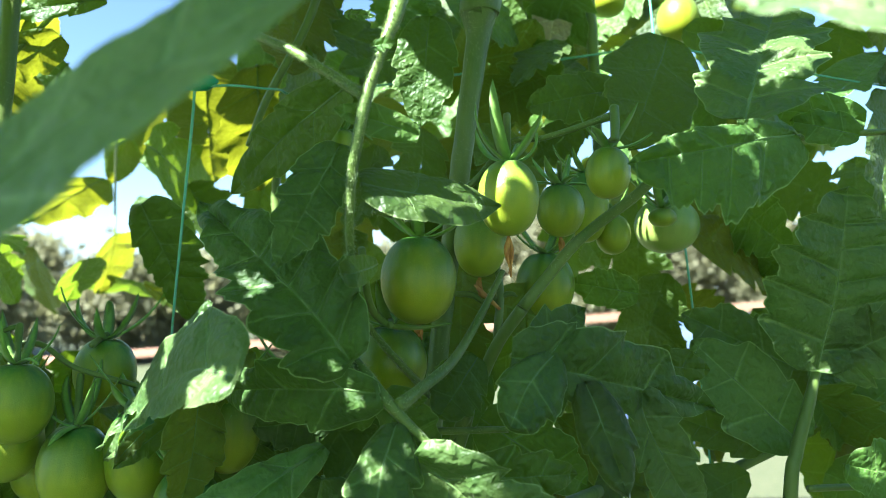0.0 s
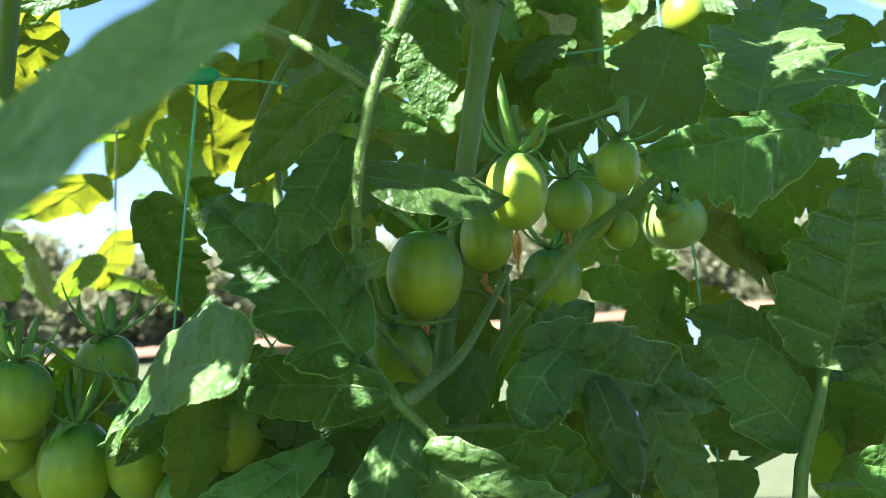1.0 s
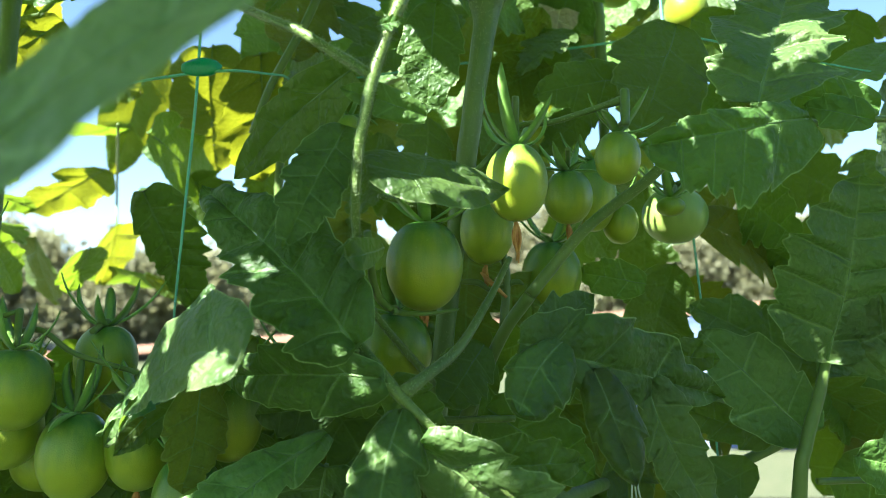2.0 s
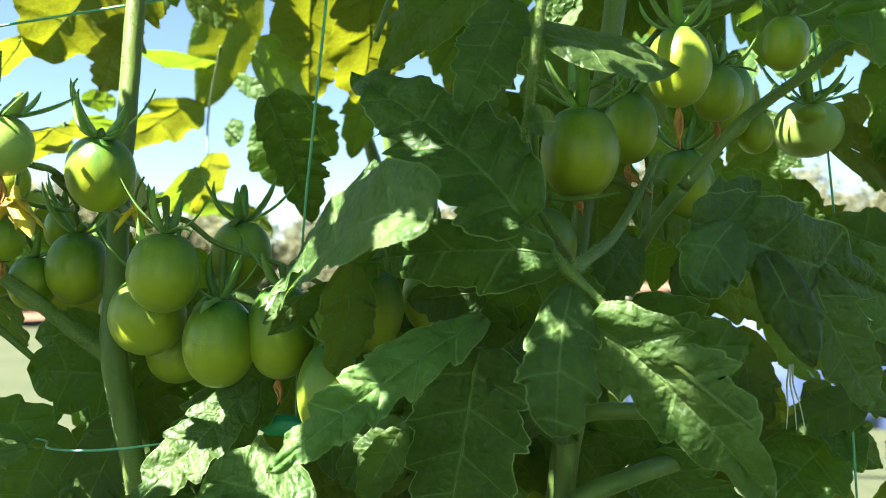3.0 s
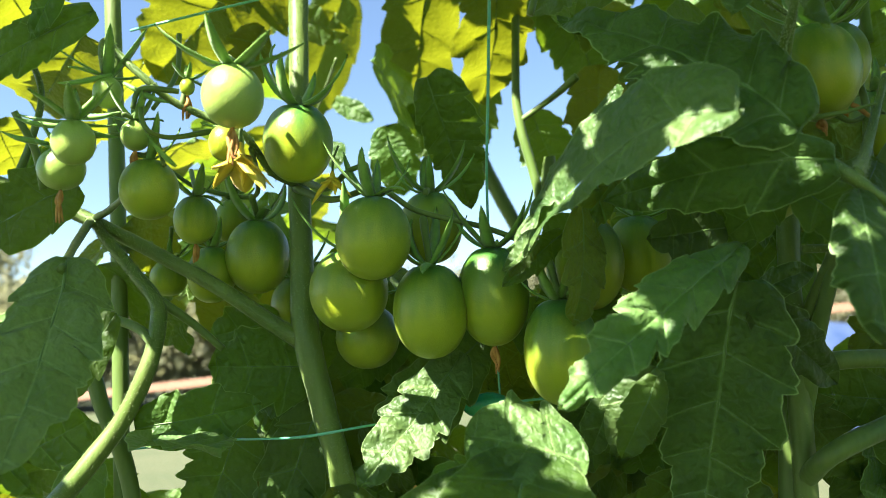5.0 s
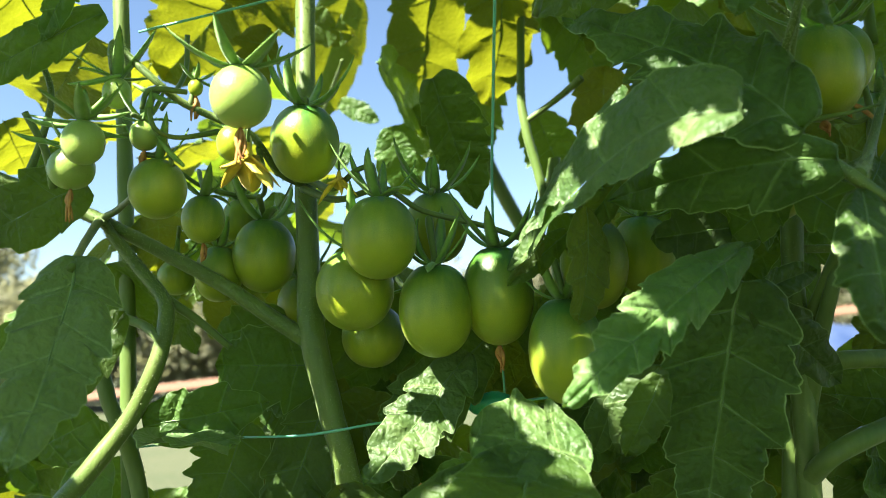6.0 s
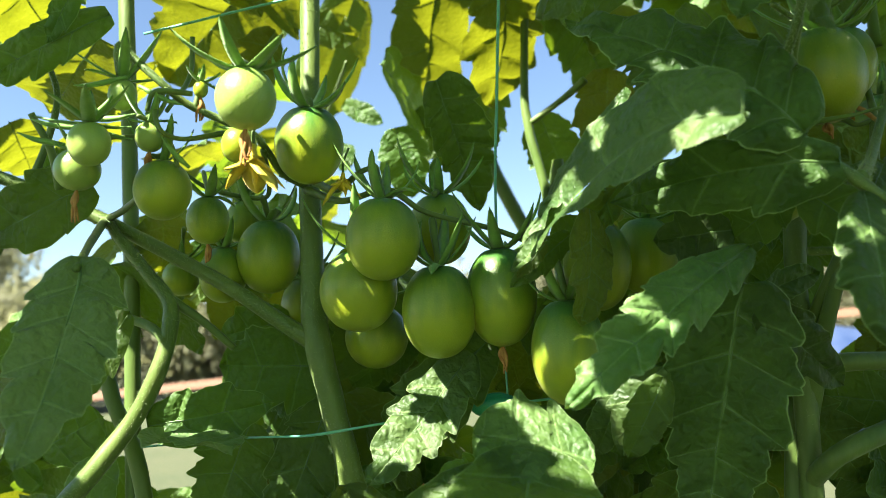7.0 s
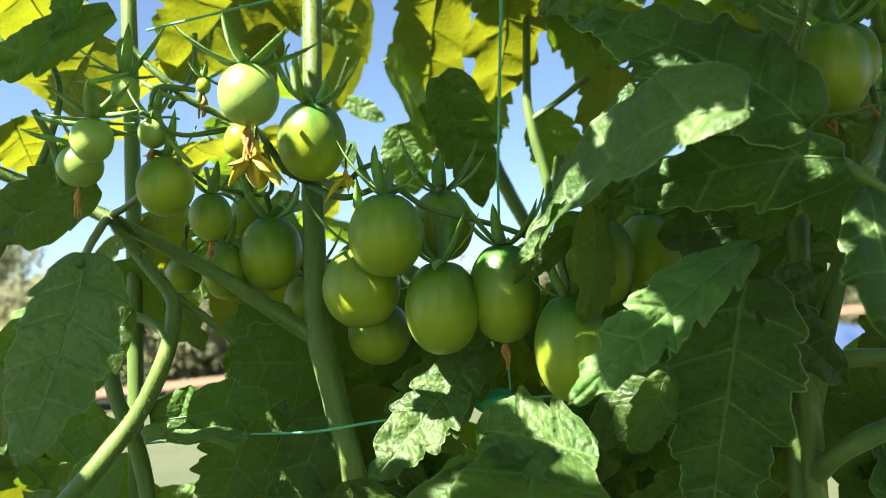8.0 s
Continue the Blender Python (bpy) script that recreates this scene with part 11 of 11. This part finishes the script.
leaf(BACK, (0.2267, 0.5076, 0.9926), (0.2435, 0.5121, 0.9376), (0.0139, 0.0071, 0.0043), fine=False, droop=0.04, cut=0.33)
leaf(BACK, (0.2252, 0.6042, 0.9993), (0.1941, 0.5881, 0.9169), (0.0217, 0.0175, -0.0056), fine=False, droop=-0.05, cut=0.27)
leaf(BACK, (0.2824, 0.5684, 0.9780), (0.2349, 0.5830, 0.9330), (0.0126, 0.0050, -0.0148), fine=False, droop=-0.09, cut=0.36)
leaf(BACK, (0.3054, 0.5935, 0.9528), (0.2912, 0.5720, 0.8915), (0.0200, 0.0046, 0.0002), fine=False, droop=0.07, cut=0.22, mat=M_BACKLIT)
leaf(BACK, (0.2551, 0.5916, 0.9708), (0.3334, 0.6050, 0.9397), (-0.0095, 0.0069, -0.0227), fine=False, droop=-0.08, cut=0.2)
leaf(BACK, (0.3209, 0.5236, 0.9514), (0.2473, 0.5258, 0.9249), (0.0076, -0.0093, -0.0201), fine=False, droop=-0.05, cut=0.21, mat=M_BACKLIT)
leaf(BACK, (0.2531, 0.5431, 0.9921), (0.2937, 0.5455, 0.9323), (0.0214, 0.0084, 0.0147), fine=False, droop=-0.09, cut=0.25)
leaf(BACK, (0.2855, 0.5592, 1.0209), (0.3035, 0.5737, 0.9427), (0.0266, -0.0175, 0.0045), fine=False, droop=-0.1, cut=0.26, mat=M_BACKLIT)
leaf(BACK, (0.3007, 0.6014, 0.9587), (0.2582, 0.5713, 0.8946), (0.0214, -0.0115, -0.0072), fine=False, droop=-0.02, cut=0.2)
leaf(BACK, (0.3114, 0.5548, 0.9710), (0.2942, 0.5743, 0.8876), (0.0244, -0.0115, -0.0072), fine=False, droop=0.03, cut=0.21, mat=M_BACKLIT)
leaf(BACK, (0.2166, 0.5048, 0.9713), (0.2655, 0.4908, 0.9411), (-0.0078, 0.0214, -0.0138), fine=False, droop=-0.1, cut=0.23, mat=M_BACKLIT)
# CENTRE and LEFT leaves from here on: further sun blockers added out of view.
leaf(LEFT, (-0.409, 0.204, 1.149), (-0.459, 0.199, 1.124), (0.006, -0.020, -0.008), fine=False, cut=0.2, fold=0.0)
leaf(LEFT, (-0.486, 0.280, 1.094), (-0.471, 0.263, 1.098), (0.004, 0.005, 0.006), fine=False, cut=0.2, fold=0.0)
leaf(CENTRE, (-0.111, 0.182, 1.148), (-0.093, 0.195, 1.168), (-0.008, 0.010, 0.001), fine=False, cut=0.2, fold=0.0)
leaf(CENTRE, (-0.244, 0.163, 1.188), (-0.235, 0.197, 1.210), (-0.014, 0.007, -0.005), fine=False, cut=0.2, fold=0.0)
leaf(CENTRE, (-0.192, 0.197, 1.225), (-0.216, 0.196, 1.208), (0.004, -0.011, -0.004), fine=False, cut=0.2, fold=0.0)
leaf(LEFT, (-0.409, 0.285, 1.121), (-0.417, 0.288, 1.116), (-0.000, -0.004, -0.002), fine=False, cut=0.2, fold=0.0)
leaf(LEFT, (-0.341, 0.245, 1.192), (-0.348, 0.252, 1.190), (-0.002, -0.002, -0.003), fine=False, cut=0.2, fold=0.0)
leaf(CENTRE, (-0.256, 0.430, 1.215), (-0.298, 0.467, 1.222), (-0.013, -0.011, -0.016), fine=False, cut=0.2, fold=0.0)
leaf(CENTRE, (-0.266, 0.255, 1.146), (-0.257, 0.245, 1.148), (0.003, 0.003, 0.004), fine=False, cut=0.2, fold=0.0)
leaf(LEFT, (-0.370, 0.252, 1.230), (-0.381, 0.261, 1.231), (-0.003, -0.003, -0.004), fine=False, cut=0.2, fold=0.0)
leaf(CENTRE, (-0.216, 0.166, 1.218), (-0.216, 0.158, 1.213), (0.004, -0.001, 0.002), fine=False, cut=0.2, fold=0.0)
leaf(CENTRE, (0.028, 0.297, 1.226), (0.032, 0.288, 1.223), (0.003, 0.001, 0.003), fine=False, cut=0.2, fold=0.0)
leaf(CENTRE, (0.034, 0.292, 1.208), (0.032, 0.304, 1.214), (-0.005, 0.001, -0.003), fine=False, cut=0.2, fold=0.0)
leaf(CENTRE, (-0.169, 0.186, 1.182), (-0.166, 0.192, 1.190), (-0.003, 0.003, -0.001), fine=False, cut=0.2, fold=0.0)
leaf(CENTRE, (-0.158, 0.193, 1.194), (-0.166, 0.196, 1.189), (0.000, -0.004, -0.002), fine=False, cut=0.2, fold=0.0)
leaf(CENTRE, (-0.179, 0.179, 1.179), (-0.179, 0.188, 1.184), (-0.004, 0.001, -0.002), fine=False, cut=0.2, fold=0.0)
leaf(LEFT, (-0.357, 0.298, 1.094), (-0.357, 0.290, 1.088), (0.004, -0.001, 0.002), fine=False, cut=0.2, fold=0.0)
leaf(CENTRE, (-0.285, 0.208, 1.113), (-0.289, 0.230, 1.120), (-0.008, 0.000, -0.005), fine=False, cut=0.2, fold=0.0)
leaf(CENTRE, (-0.272, 0.205, 1.106), (-0.276, 0.217, 1.111), (-0.005, -0.000, -0.003), fine=False, cut=0.2, fold=0.0)
leaf(LEFT, (-0.335, 0.258, 1.093), (-0.324, 0.263, 1.100), (-0.003, 0.005, 0.001), fine=False, cut=0.2, fold=0.0)
leaf(CENTRE, (-0.190, 0.039, 1.293), (-0.216, 0.016, 1.249), (0.015, -0.017, -0.000), fine=False, cut=0.2, fold=0.0)
leaf(CENTRE, (-0.174, 0.282, 1.146), (-0.172, 0.274, 1.140), (0.004, -0.001, 0.002), fine=False, cut=0.2, fold=0.0)
leaf(CENTRE, (-0.172, 0.285, 1.139), (-0.178, 0.275, 1.132), (0.004, -0.004, 0.001), fine=False, cut=0.2, fold=0.0)
leaf(CENTRE, (-0.283, 0.209, 1.119), (-0.303, 0.194, 1.102), (0.008, -0.010, -0.001), fine=False, cut=0.2, fold=0.0)
leaf(CENTRE, (-0.187, 0.197, 1.217), (-0.166, 0.198, 1.239), (-0.004, 0.011, 0.004), fine=False, cut=0.2, fold=0.0)
leaf(LEFT, (-0.368, 0.307, 1.082), (-0.361, 0.290, 1.080), (0.005, 0.002, 0.005), fine=False, cut=0.2, fold=0.0)
leaf(BACK, (0.1478, 0.5192, 0.9258), (0.1842, 0.5021, 0.8817), (0.0140, 0.0141, 0.0137), fine=False, droop=-0.05, cut=0.31, mat=M_BACKLIT)
leaf(BACK, (0.1933, 0.5920, 0.9766), (0.1989, 0.5851, 0.9171), (0.0178, 0.0082, 0.0031), fine=False, droop=-0.09, cut=0.35, mat=M_BACKLIT)
leaf(BACK, (0.1714, 0.4667, 0.9336), (0.1219, 0.4812, 0.9042), (0.0067, -0.0044, -0.0130), fine=False, droop=0.04, cut=0.32)
stem(BACK, [(0.0624, 0.6400, 1.2912, 0.0022), (0.1051, 0.6300, 1.2784, 0.0020), (0.1355, 0.6200, 1.2634, 0.0017), (0.1896, 0.6200, 1.2599, 0.0017)], name='truss_stem')
NET = thing("trellis_net", "green plastic trellis net strung behind the plants", "net")
stem(NET, [(-0.1271, 0.4640, 1.2528, 0.0009), (-0.1281, 0.4640, 1.1411, 0.0009), (-0.1319, 0.4620, 1.0631, 0.0008), (-0.1349, 0.4600, 0.9969, 0.0007), (-0.1326, 0.4500, 0.9013, 0.0005), (-0.1303, 0.4500, 0.8284, 0.0005)], name="string", mat=M_NET_PALE, sides=6)
stem(NET, [(0.1206, 0.4900, 1.2906, 0.0008), (0.1284, 0.4870, 1.2020, 0.0008), (0.1310, 0.4860, 1.1727, 0.0008), (0.1430, 0.4850, 1.0780, 0.0007), (0.1501, 0.4830, 1.0042, 0.0006), (0.1565, 0.4800, 0.9211, 0.0006), (0.1650, 0.4800, 0.7940, 0.0006)], name="string", mat=M_NET_PALE, sides=6)
stem(NET, [(-0.3217, 0.4700, 1.1044, 0.0007), (-0.2354, 0.4670, 1.1198, 0.0007), (-0.1286, 0.4640, 1.1387, 0.0008), (-0.0868, 0.4660, 1.1392, 0.0006), (-0.0669, 0.5600, 1.1650, 0.0007), (0.1327, 0.5700, 1.1999, 0.0008), (0.1313, 0.4870, 1.1747, 0.0007), (0.2260, 0.4900, 1.1595, 0.0005), (0.3000, 0.5000, 1.1522, 0.0005)], name="string", mat=M_NET_PALE, sides=6)
stem(NET, [(-0.3751, 0.4900, 0.8797, 0.0006), (-0.2762, 0.4700, 0.8877, 0.0006), (-0.2432, 0.4250, 0.8925, 0.0005), (-0.2191, 0.4200, 0.8934, 0.0007), (-0.1890, 0.4200, 0.8975, 0.0006), (-0.1608, 0.4520, 0.8980, 0.0005), (-0.1392, 0.4620, 0.9016, 0.0006), (-0.0007, 0.4700, 0.9131, 0.0006), (0.0183, 0.4500, 0.9164, 0.0006), (0.0593, 0.4500, 0.9204, 0.0006)], name="string", mat=M_NET_PALE, sides=6)
knot((-0.1266, 0.4640, 1.1418), 0.0107, 0.0049)
knot((-0.1392, 0.4500, 0.9023), 0.0120, 0.0053)
knot((0.1566, 0.4800, 0.9217), 0.0068, 0.0093)
flower((-0.2272, 0.3550, 1.0025), 0.0170)
flower((-0.2028, 0.4100, 1.0051), 0.0110)
